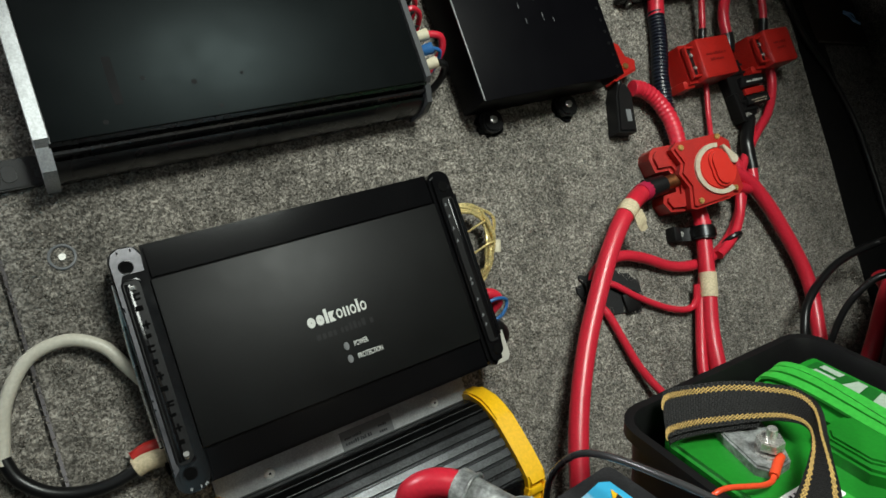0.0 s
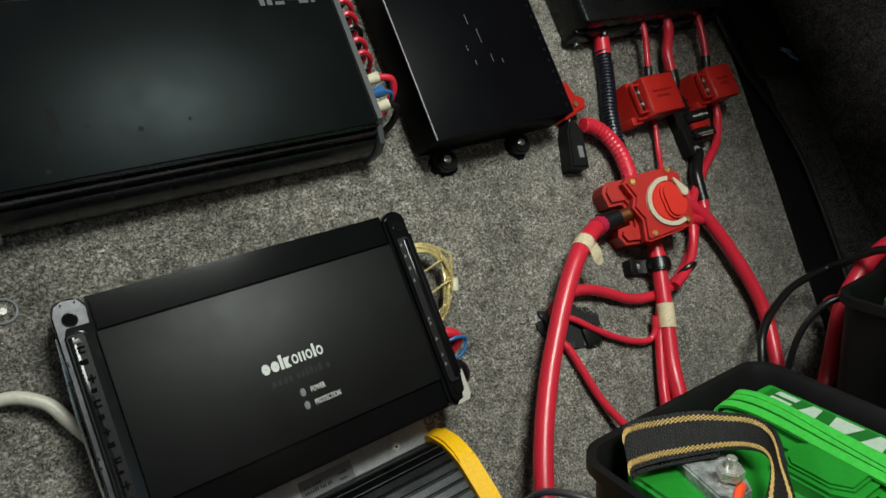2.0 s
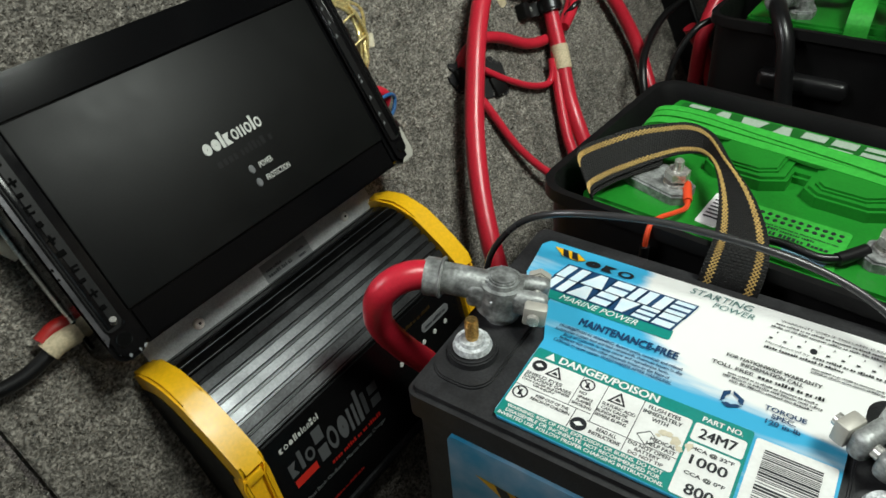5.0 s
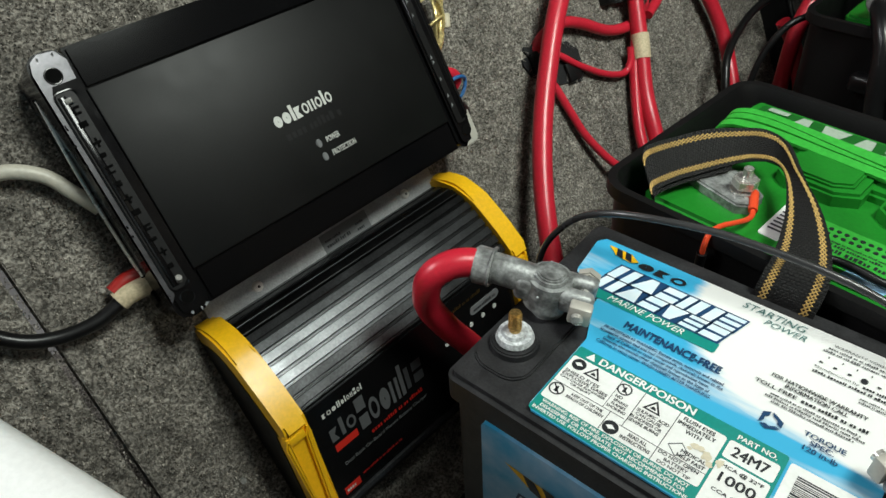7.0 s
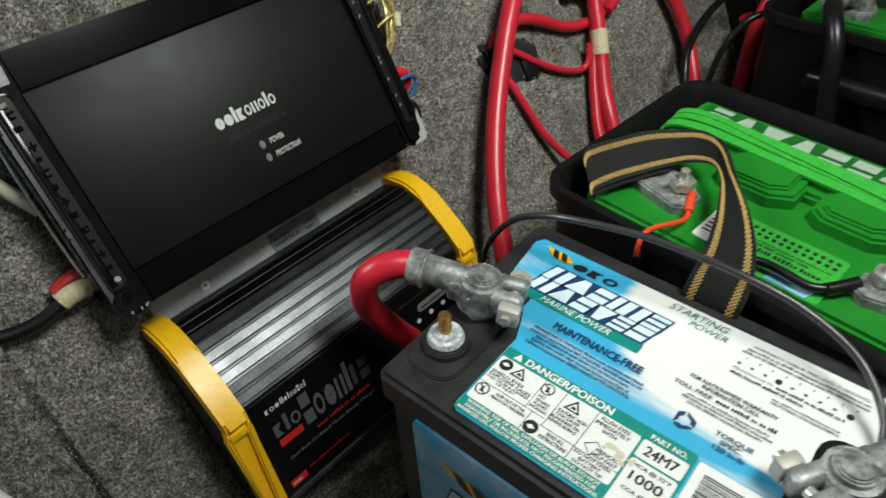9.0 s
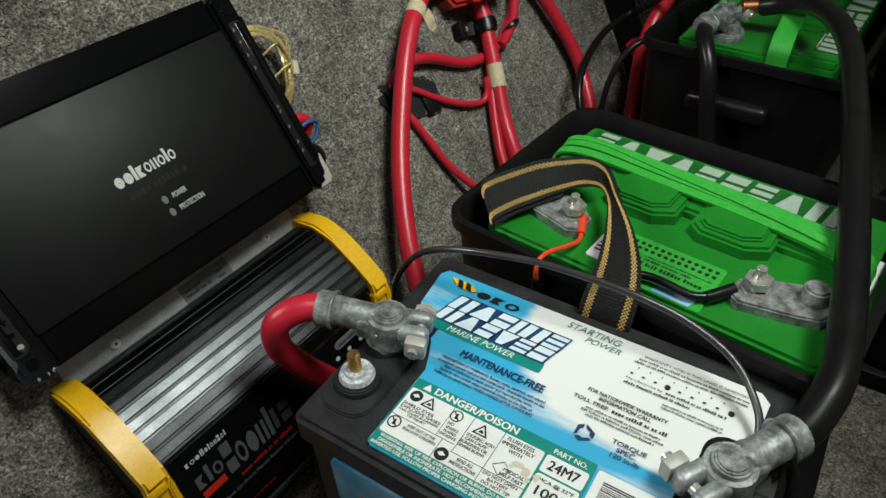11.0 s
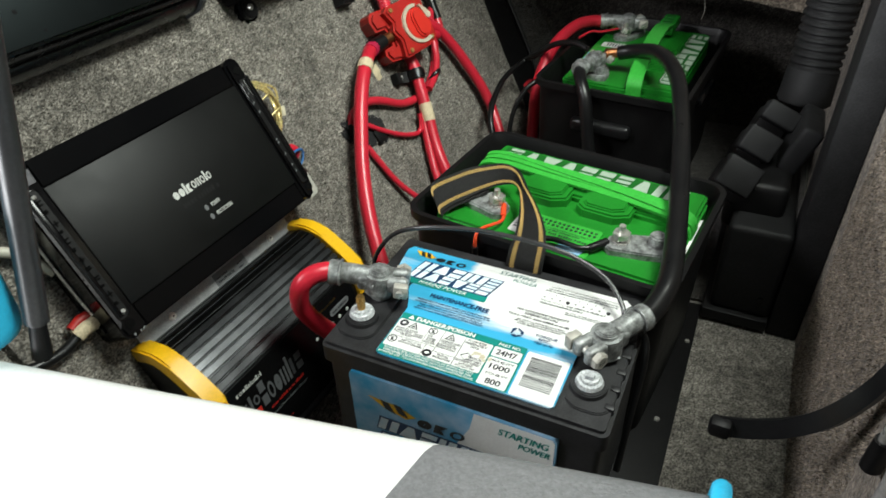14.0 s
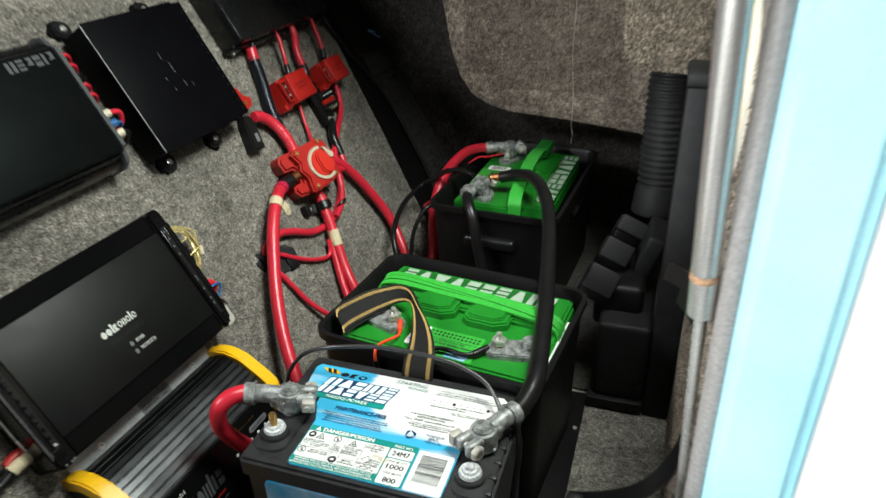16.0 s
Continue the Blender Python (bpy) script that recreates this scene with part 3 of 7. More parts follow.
solid("wall_hull", prism([(-0.135, -0.24), (0.752, -0.24), (0.77, -0.1), (0.783, 0.0), (0.799, 0.1), (0.808, 0.18), (0.82, 0.27), (0.86, 0.75), (-0.135, 0.75)], -0.03, 0.0, 0.001), CARPET, "grey flecked carpet lining the sloping hull side", "wall", HULL, kind="structure")
solid("wall_hull_end", box(-0.36, -0.14, -0.24, 0.75, -0.045, -0.006), CARPET, "grey carpet lining turning the corner of the hull", "wall", HULL, kind="structure")
solid("wall_hull_black", box(0.74, 1.5, -0.3, 0.75, -0.055, -0.012), CARPET_DARK, "black lining strip beside the carpeted hull side", "wall", HULL, kind="structure")
solid("floor", box(-0.45, 0.75, -0.5, 1.6, -0.03, 0.0), CARPET, "grey carpeted locker floor", "floor", kind="structure")
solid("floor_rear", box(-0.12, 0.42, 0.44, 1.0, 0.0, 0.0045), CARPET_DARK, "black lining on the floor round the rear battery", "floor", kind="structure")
solid("wall_right", box(0.424, 0.435, -0.034, 1.6, -0.01, 0.66), CARPET_TAN, "taupe carpeted side wall of the locker", "wall", kind="structure")
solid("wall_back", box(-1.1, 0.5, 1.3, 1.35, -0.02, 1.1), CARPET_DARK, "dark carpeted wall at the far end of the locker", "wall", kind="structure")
# Unseen slab, added to block the overhead lamp from the rear.
solid("ceiling", box(-1.2, 0.6, 0.46, 1.6, 0.78, 0.82), CARPET_DARK, "unseen dark deck panel, added to shade the rear", "ceiling", kind="structure")
solid("wall_room_front", box(-1.9, 1.9, -2.7, -2.6, -0.6, 2.2), PAINT, "plain painted workshop wall", "wall", kind="structure")
solid("wall_room_left", box(-2.0, -1.9, -2.6, 1.8, -0.6, 2.2), PAINT, "plain painted workshop wall", "wall", kind="structure")
solid("wall_room_right", box(1.9, 2.0, -2.6, 1.8, -0.6, 2.2), PAINT, "plain painted workshop wall", "wall", kind="structure")
solid("wall_room_back", box(-1.9, 1.9, 1.8, 1.9, -0.6, 2.2), PAINT, "plain painted workshop wall", "wall", kind="structure")
solid("ceiling_room", box(-2.0, 2.0, -2.7, 1.9, 2.2, 2.3), PAINT, "plain painted workshop ceiling", "ceiling", kind="structure")
solid("floor_room", box(-2.0, 2.0, -2.7, 1.9, -0.7, -0.6), PAINT, "plain workshop floor", "floor", kind="structure")


pile("carpet_pile", PILE_GREY, HULL, -0.127, 0.834, -0.2, 0.47, 200000, 0.0026, None, ((-0.085, 0.205, 0.26, 0.41), (-0.065, 0.185, 0.03, 0.18), (-0.064, 0.185, -0.19, 0.013), (0.265, 0.43, 0.25, 0.41), (0.325, 0.407, -0.004, 0.064)), slope=0.115)
solid("trim_black", prism([(0.735, -0.24), (0.858, -0.24), (0.905, 0.5), (0.8, 0.5)], -0.013, -0.007, 0.001), BLACK_PLASTIC, "smooth black trim strip beside the carpet", "trim", HULL, kind="structure")
solid("wall_board", prism([(0.87, 0.25), (1.45, 0.16), (1.45, 0.6), (0.87, 0.6)], -0.013, -0.006, 0.001), WOOD_DARK, "dark brown board above the black lining", "wall", HULL, kind="structure")
solid("trim_board_edge", tube([HULL @ Vector(p) for p in ((0.872, 0.2497, -0.006), (1.0, 0.2298, -0.006), (1.14, 0.2081, -0.006), (1.45, 0.16, -0.006))], 0.0016, 3, 8), material("worn_board_edge", (0.07, 0.062, 0.05), 0.7, grain=0.4, grain_scale=200, blotch=0.8, blotch_scale=60, tint=(0.02, 0.017, 0.014)), "worn pale edge of the dark board", "trim", kind="structure")
BLUE_TAPE = material("blue_tape", (0.25, 0.5, 0.85), 0.25, blotch=0.5, blotch_scale=90, tint=(0.45, 0.65, 0.85))
scrap = thing("tape_scrap", HULL @ Matrix.Translation((0.972, 0.274, -0.0058)) @ Matrix.Rotation(radians(-38), 4, "Z"), "scrap of blue tape stuck to the dark board", "tape")
part("strip", ribbon([(-0.019, 0.0, 0.0006), (-0.008, 0.0008, 0.0018), (0.004, -0.0006, 0.0009), (0.019, 0.0004, 0.002)], [(0, 0.0032, 0), (0, 0.004, 0), (0, 0.003, 0), (0, 0.002, 0)], 0.0005), BLUE_TAPE, scrap)
part("strip", ribbon([(-0.012, 0.0045, 0.0006), (-0.002, 0.006, 0.0022), (0.008, 0.0055, 0.0007)], [(0, 0.001, 0), (0, 0.0014, 0), (0, 0.0008, 0)], 0.0005), BLUE_TAPE, scrap)
pile("carpet_pile", PILE_DARK, HULL @ Matrix.Translation((0, 0, -0.012)), 0.895, 1.25, -0.15, 0.2, 40000, 0.0026, None)
pile("carpet_pile", PILE_GREY, HULL @ Matrix.Translation((0, 0, -0.006)), -0.3, -0.13, -0.2, 0.3, 24000, 0.0026, None)


# ---- the amplifiers on the hull side ----
def profile_bar(u0, u1, section):
    """A cross-section in v and w drawn out from u0 to u1."""
    bm = bmesh.new()
    a = [bm.verts.new((u0, v, w)) for v, w in section]
    b = [bm.verts.new((u1, v, w)) for v, w in section]
    n = len(a)
    for k in range(n):
        bm.faces.new((a[k], a[(k + 1) % n], b[(k + 1) % n], b[k]))
    bm.faces.new(a)
    bm.faces.new(b[::-1])
    return bm


def large_amplifier():
    amp = thing("amplifier", HULL @ Matrix.Translation((0, -0.003, 0)), "large black amplifier with silver end plates, screwed to the carpet", "amplifier")
    lower = [(0.2525, 0.006), (0.2507, 0.018), (0.2512, 0.026), (0.2532, 0.033), (0.2562, 0.0385), (0.2588, 0.0405), (0.2592, 0.036), (0.2606, 0.0362), (0.2612, 0.0435), (0.2624, 0.0455), (0.264, 0.046), (0.2644, 0.0405), (0.2662, 0.041), (0.2668, 0.049), (0.269, 0.051)]
    upper = [(0.674 - v, w) for v, w in reversed(lower)]
    part("body", profile_bar(-0.088, 0.207, lower + upper), BLACK_SATIN, amp, smooth=25)
    part("top_plate", box(-0.086, 0.205, 0.269, 0.405, 0.0505, 0.0525, 0.0008), BLACK_BRUSHED, amp, "scuffed black powder-coated top plate")
    edge = [(0.249, 0.004), (0.248, 0.03), (0.253, 0.043), (0.268, 0.049), (0.272, 0.055), (0.402, 0.055), (0.406, 0.049), (0.421, 0.043), (0.426, 0.03), (0.425, 0.004)]
    part("end_plate", profile_bar(-0.096, -0.087, edge), SILVER, amp, "silver end plate", smooth=25)
    part("end_plate", profile_bar(0.206, 0.211, edge), DIM_GREY, amp, "dull grey end plate", smooth=25)
    for v0 in (0.256, 0.398):
        foot = part("mounting_foot", prism(rounded(-0.128, -0.096, v0, v0 + 0.022, 0.003), 0.002, 0.008, 0.001), BLACK_SATIN, amp)
        part("slot", prism(rounded(-0.12, -0.111, v0 + 0.005, v0 + 0.017, 0.004), 0.0075, 0.009), BLACK_RUBBER, foot)
    part("scuff_mark", prism(rounded(-0.041, -0.035, 0.288, 0.324, 0.001), 0.0524, 0.0527), COVER_BLACK, amp, "dark rubbed mark")
    for u, v, r in ((-0.018, 0.305, 0.0018), (0.016, 0.297, 0.0022), (0.052, 0.299, 0.0014), (0.03, 0.276, 0.0016), (-0.05, 0.277, 0.002)):
        part("scuff_mark", cyl((u, v, 0.0523), (u, v, 0.0527), r, None, 9), COVER_BLACK, amp)
    shapes(0.139, 0.2, 0.387, 0.4, "kiskex", DIM_GREY, amp, lift(0.053), turn=180, gap=0.22)
    part("socket_plate", box(0.213, 0.215, 0.262, 0.412, 0.008, 0.042, 0.0005), BLACK_PLASTIC, amp)
    block = part("terminal_block", box(0.2148, 0.2255, 0.327, 0.405, 0.012, 0.03, 0.001), BLACK_PLASTIC, amp, "black screw terminal block")
    for k in range(6):
        v = 0.333 + 0.0132 * k
        part("divider", box(0.2155, 0.2275, v - 0.0072, v - 0.0058, 0.014, 0.0365, 0.0004), BLACK_PLASTIC, block)
        part("screw", cyl((0.2212, v, 0.03), (0.2212, v, 0.0328), 0.0042, 0.0036, 14, 0.0005), STEEL, block)
    for k in range(5):
        v = 0.2665 + 0.0115 * k
        part("screw", cyl((0.215, v, 0.02), (0.218, v, 0.02), 0.002, None, 10), STEEL, amp)
    return amp


def amplifier_wires():
    """Crimped leads at the end plate of the large amplifier."""
    for v, mat, wire, label in ((0.313, IVORY, RED_CABLE, "white crimp on a red power lead at the amplifier"), (0.2995, BLUE_PLASTIC, BLUE_PLASTIC, "blue crimp on a thin blue remote lead"), (0.286, IVORY, BLACK_RUBBER, "white crimp on a black earth lead")):
        lead = thing("power_lead", HULL, label, "lead", "leads at the amplifier")
        crimp = part("crimp", cyl((0.219, v, 0.034), (0.2315, v, 0.0405), 0.0046, 0.0056, 16, 0.001), mat, lead)
        part("ring", cyl((0.213, v, 0.031), (0.22, v, 0.0345), 0.0022, None, 10), STEEL, crimp)
        part("wire", tube([(0.2305, v, 0.04), (0.243, v - 0.004, 0.04), (0.245, v - 0.014, 0.031), (0.236, v - 0.024, 0.018), (0.228, v - 0.03, 0.008), (0.22, v - 0.028, 0.004)] if wire is RED_CABLE else
                          [(0.2305, v, 0.04), (0.24, v - 0.003, 0.036), (0.24, v - 0.01, 0.022), (0.232, v - 0.016, 0.008), (0.224, v - 0.018, 0.004)], 0.0034 if wire is not BLUE_PLASTIC else 0.0018), wire, lead)
    for k in range(5):
        v = 0.337 + 0.0132 * k
        solid("speaker_lead", tube([HULL @ Vector(p) for p in ((0.2215, v + 0.003, 0.0335), (0.228, v + 0.004, 0.0355), (0.236, v + 0.001, 0.03), (0.239, v - 0.004, 0.018), (0.238, v - 0.009, 0.005))], 0.0026, 5, 8), RED_CABLE if k != 2 else BLACK_RUBBER, "short speaker lead in an amplifier terminal", "lead", group="speaker leads")


def small_amplifier():
    amp = thing("amplifier", HULL, "black sheet-metal amplifier on rubber-footed tabs on the carpet", "amplifier")
    part("body", box(0.26, 0.437, 0.24, 0.418, 0.008, 0.05, 0.0015), COVER_BLACK, amp, smooth=30)
    cover = part("cover", box(0.258, 0.418, 0.238, 0.42, 0.05, 0.0525, 0.0012), COVER_BLACK, amp, "thin folded black cover")
    part("edge_strip", box(0.2576, 0.2583, 0.239, 0.419, 0.0518, 0.053), GREY_ALU, cover, "thin bright line along the cover's edge")
    part("step", box(0.418, 0.436, 0.24, 0.418, 0.044, 0.0475, 0.001), BLACK_PLASTIC, amp)
    for k in range(13):
        v = 0.249 + 0.0128 * k
        t = part("terminal", box(0.423, 0.4362, v - 0.0045, v + 0.0045, 0.03, 0.049, 0.0006), BLACK_PLASTIC, amp)
        part("screw", cyl((0.43, v, 0.049), (0.43, v, 0.0502), 0.0021, 0.0018, 12), DARK_ALU, t)
    for u, v in ((0.29, 0.231), (0.387, 0.231), (0.27, 0.432), (0.41, 0.432)):
        s = -1 if v < 0.3 else 1
        torn = random.Random(int(u * 1000))
        ragged = [(u + torn.uniform(0.013, 0.0185) * math.cos(a), v + s * 0.001 + torn.uniform(0.0115, 0.0165) * math.sin(a)) for a in np.linspace(0, 2 * math.pi, 22, endpoint=False)]
        part("felt_patch", prism(ragged, 0.0008, 0.0034, 0.0006), HOLE, amp, "ragged black felt under the tab")
        tab = part("mounting_tab", prism(rounded(u - 0.012, u + 0.012, min(v - 0.01, v + 0.012 * s), v + 0.011, 0.01), 0.003, 0.011, 0.002), BLACK_RUBBER, amp, "black mounting tab with frayed edge")
        part("screw", cyl((u, v, 0.011), (u, v, 0.0138), 0.0044, 0.003, 14, 0.0006), STEEL, tab)
    for u, v, w, h in ((0.342, 0.349, 0.0005, 0.01), (0.35, 0.328, 0.0005, 0.015), (0.3555, 0.306, 0.0005, 0.009), (0.33, 0.321, 0.0005, 0.0055), (0.334, 0.3055, 0.0005, 0.005), (0.3675, 0.304, 0.0005, 0.0045)):
        part("logo_shape", box(u, u + w, v, v + h, 0.0524, 0.0528), GREY_PRINT, amp)
    holder = thing("fuse_clip", HULL, "red plastic terminal cover beside the amplifier", "terminal cover")
    part("bracket", prism([(0.452, 0.242), (0.486, 0.25), (0.49, 0.262), (0.478, 0.268), (0.474, 0.282), (0.46, 0.29), (0.452, 0.284)], 0.004, 0.022, 0.002), RED_PLASTIC, holder)
    part("post", cyl((0.464, 0.29, 0.01), (0.464, 0.302, 0.012), 0.005, 0.004, 12), RED_PLASTIC, holder)
    part("screw", cyl((0.47, 0.256, 0.022), (0.47, 0.256, 0.0245), 0.0035, None, 12), BRASS, holder)


def polished_amplifier():
    """The amplifier with the printed name, above the charger."""
    amp = thing("amplifier", HULL, "glossy black four-channel amplifier with a chipped corner and painted sheen, screwed above the charger", "amplifier")
    part("heat_sink", box(-0.052, 0.166, 0.026, 0.178, 0.004, 0.04, 0.004, 3), BLACK_PLASTIC, amp)
    part("top_band", prism([(-0.053, 0.161), (0.178, 0.161), (0.178, 0.187), (-0.053, 0.187)], 0.03, 0.0462, 0.002), BAND_BLACK, amp, "gloss black upper band")
    part("lower_band", prism([(-0.053, 0.018), (0.178, 0.018), (0.178, 0.042), (-0.053, 0.042)], 0.03, 0.0462, 0.002), BAND_BLACK, amp, "gloss black lower band")
    face = part("face_panel", box(-0.0525, 0.1775, 0.0415, 0.1615, 0.04, 0.0475, 0.0008), FACE_BLACK, amp, "matt black face panel with white printing")
    rng = random.Random(21)
    for u0, u1, side in ((-0.075, -0.053, -1), (0.178, 0.199, 1)):
        cap = part("end_cap", prism(rounded(u0, u1, 0.016, 0.188, 0.009), 0.004, 0.049, 0.003), BLACK_GLOSS, amp, "gloss black end cap with a painted silver sheen" if side < 0 else "gloss black end cap")
        um = (u0 + u1) / 2 + 0.001 * side
        part("recess", prism(rounded(um - 0.0055, um + 0.0055, 0.036, 0.164, 0.003), 0.0488, 0.0492), RECESS_GREY if side < 0 else BLACK_PLASTIC, cap)
        part("recess_wall", box(um + 0.0024 * side - 0.0022, um + 0.0024 * side + 0.0022, 0.038, 0.162, 0.0488, 0.0496, 0.0004), BLACK_GLOSS, cap)
        part("recess_rim", tube([(x, y, 0.0492) for x, y in rounded(um - 0.006, um + 0.006, 0.0355, 0.1645, 0.0035)] + [(um + 0.0025, 0.0355, 0.0492)], 0.0007, 0, 6), BLACK_GLOSS, cap)
        for v in (0.029, 0.1735):
            part("screw_hole", cyl((um, v, 0.0488), (um, v, 0.0497), 0.0042, None, 18), HOLE, cap, "black disc standing for the shaded screw hole")
            part("hole_rim", tube([(um + 0.0044 * math.cos(a), v + 0.0044 * math.sin(a), 0.0492) for a in np.linspace(0, 2 * math.pi, 21)], 0.0006, 0, 6), BLACK_GLOSS, cap)
        if side < 0:
            # Sockets and knobs in the recess, the strip of painted sheen and the steel side rail.
            for k in range(12):
                v = 0.05 + 0.0092 * k + rng.uniform(-0.001, 0.001)
                bm = bmesh.new()
                c0, h = um + rng.uniform(0.0004, 0.002), rng.uniform(0.0022, 0.0034)
                if k % 4 == 1:
                    add_box(bm, c0 - 0.0026, c0 + 0.0022, v, v + 0.0012, 0.0489, 0.0502)
                    add_box(bm, c0 - 0.0006, c0 + 0.0006, v - 0.0022, v + 0.0034, 0.0489, 0.05)
                elif k % 4 == 3:
                    add_box(bm, c0 - 0.0024, c0 - 0.001, v - h / 2, v + h, 0.0489, 0.05)
                    add_box(bm, c0 - 0.0012, c0 + 0.002, v + h - 0.0012, v + h, 0.0489, 0.0502)
                    add_box(bm, c0 - 0.0012, c0 + 0.0016, v - h / 2, v - h / 2 + 0.0012, 0.0489, 0.05)
                else:
                    add_box(bm, c0 - rng.uniform(0.0016, 0.003), c0 + rng.uniform(0.001, 0.0024), v, v + h, 0.0489, 0.0503, 0.0004)
                part("socket", bm, HOLE, cap)
            part("terminal", cyl((um - 0.0012, 0.1585, 0.049), (um + 0.002, 0.1585, 0.0505), 0.0018, None, 12), STEEL, cap)
            for k in range(16):
                u, v = (u0 + rng.uniform(0.0002, 0.0016), rng.uniform(0.04, 0.178)) if k % 2 else (rng.uniform(u0 + 0.006, u1 - 0.003), rng.choice((rng.uniform(0.0175, 0.021), rng.uniform(0.1835, 0.1868))))
                part("paint_chip", prism([(u + rng.uniform(0.0003, 0.0009) * math.cos(a), v + rng.uniform(0.0004, 0.0016) * math.sin(a)) for a in np.linspace(0, 2 * math.pi, 7, endpoint=False)], 0.0486, 0.0494), BLACK_GLOSS if v > 0.03 else SILVER, cap)
            part("terminal", cyl((um + 0.001, 0.0405, 0.049), (um + 0.001, 0.0425, 0.0518), 0.0022, 0.002, 12), STEEL, cap)
            part("sheen_strip", prism([(u0 + 0.0006, 0.03), (u0 + 0.0042, 0.034), (u0 + 0.0046, 0.165), (u0 + 0.0065, 0.1685), (u1 - 0.0018, 0.1685), (u1 - 0.001, 0.1795), (u1 - 0.005, 0.186), (u0 + 0.008, 0.1868), (u0 + 0.003, 0.184), (u0 + 0.0008, 0.178)], 0.0488, 0.0492), CAP_SHEEN, cap, "metal-toned strip standing for the gloss cap's reflection")
            part("side_rail", tube([(u0 - 0.0005, 0.05, 0.022), (u0 - 0.0012, 0.07, 0.022), (u0 - 0.0012, 0.12, 0.022), (u0 + 0.001, 0.168, 0.022)], 0.0014, 6, 8), STEEL, cap)
            part("side_web", box(u0 - 0.0015, u0 + 0.001, 0.03, 0.17, 0.01, 0.021, 0.001), BLACK_GLOSS, cap)
        else:
            for v in (0.156, 0.146, 0.135, 0.124, 0.09, 0.086, 0.072, 0.058, 0.05):
                part("socket", sheet([(um - 0.0048, v), (um - 0.0022, v + 0.0012), (um - 0.0034, v + 0.0036)], 0.0494), GREY_PRINT, cap)
            part("rail", tube([(um + 0.006, 0.04, 0.0488), (um + 0.0075, 0.165, 0.0488)], 0.0016, 2, 8), BLACK_GLOSS, cap)
            part("chipped_corner", sheet([(0.183, 0.0168), (0.1955, 0.0172), (0.1985, 0.021), (0.1986, 0.043), (0.1955, 0.04), (0.1945, 0.03), (0.191, 0.0255), (0.1905, 0.0205), (0.186, 0.0195)], 0.0494), NUT_WHITE, cap, "chipped bare corner")
            part("chipped_side", prism([(0.1984, 0.024), (0.1995, 0.024), (0.1995, 0.031), (0.1992, 0.041), (0.1984, 0.043)], 0.022, 0.0475, 0.0004), NUT_WHITE, cap, "chipped bare side")
            part("chipped_side", prism([(0.1875, 0.0152), (0.193, 0.0154), (0.193, 0.017), (0.1875, 0.017)], 0.024, 0.047, 0.0004), NUT_WHITE, cap)
    shapes(0.0415, 0.0645, 0.0945, 0.1055, "ooik", WHITE_PRINT, face, lift(0.0478), gap=0.1)
    shapes(0.0652, 0.0905, 0.0952, 0.1055, "dudid", WHITE_PRINT, face, lift(0.0478), gap=0.14)
    bars([(0.045, 0.092, 0.084, 0.006)], DIM_PRINT, face, lift(0.0477))
    for v, word, u1 in ((0.0735, "POWER", 0.083), (0.0635, "PROTECTION", 0.0925)):
        part("status_light", prism([(0.065 + 0.0022 * math.cos(a), v + 0.0031 * math.sin(a)) for a in np.linspace(0, 2 * math.pi, 14, endpoint=False)], 0.0474, 0.0482, 0.0004), GREY_PRINT, face, "unlit grey status light")
        lettering(word, 0.0715, u1, v - 0.002, v + 0.002, WHITE_PRINT, face, lift(0.0478), bold=0.02)


large_amplifier()
amplifier_wires()
small_amplifier()
polished_amplifier()


# ---- leads round the printed amplifier ----
gold = thing("speaker_wire", HULL, "coil of gold speaker wire tucked behind the amplifier", "wire")
rng = random.Random(3)
for k in range(9):
    def wob(q):
        return rng.uniform(-q, q) - 0.0012 * (k % 4) * (q != 0.0029)
    line = [(0.196, 0.158 + wob(0.004), 0.012), (0.222 + wob(0.003), 0.156 + wob(0.003), 0.02), (0.236 + wob(0.003), 0.148 + wob(0.004), 0.022), (0.242 + wob(0.004), 0.138 + wob(0.003), 0.023 + wob(0.003)), (0.2415 + wob(0.0035), 0.123 + wob(0.003), 0.022 + wob(0.003)),
            (0.2375 + wob(0.003), 0.11, 0.02 + wob(0.003)), (0.2325 + wob(0.004), 0.099 + wob(0.003), 0.016 + wob(0.003)), (0.221 + wob(0.004), 0.089 + wob(0.003), 0.01), (0.2, 0.083 + wob(0.004), 0.006)]
    part("strand", tube([(x - 0.003, y, z) for x, y, z in line], 0.0014, 7, 8), GOLD_WIRE, gold)
for y in (0.134, 0.114):
    part("strand", tube([(0.198, y - 0.004, 0.014), (0.214, y - 0.002, 0.018), (0.228, y + 0.002, 0.024), (0.238, y + 0.003, 0.024)], 0.0011, 6, 8), GOLD_WIRE, gold)
part("tie", cyl((0.2405, 0.118, 0.022), (0.2375, 0.107, 0.02), 0.0042, 0.004, 12, 0.0006), IVORY, gold, "cream tape tie")
plug = thing("power_plug", HULL, "red and black power plug in the amplifier's end", "plug")
part("red_wire", tube([(0.19, 0.075, 0.03), (0.207, 0.074, 0.034), (0.216, 0.066, 0.03), (0.208, 0.058, 0.02), (0.192, 0.056, 0.014)], 0.0052), RED_CABLE, plug)
part("blue_wire", tube([(0.192, 0.066, 0.036), (0.21, 0.068, 0.04), (0.222, 0.063, 0.034), (0.214, 0.052, 0.03), (0.196, 0.05, 0.022)], 0.0016), BLUE_PLASTIC, plug)
part("black_body", tube([(0.192, 0.046, 0.03), (0.206, 0.044, 0.03), (0.212, 0.034, 0.022), (0.2, 0.028, 0.012)], 0.0072), BLACK_RUBBER, plug)
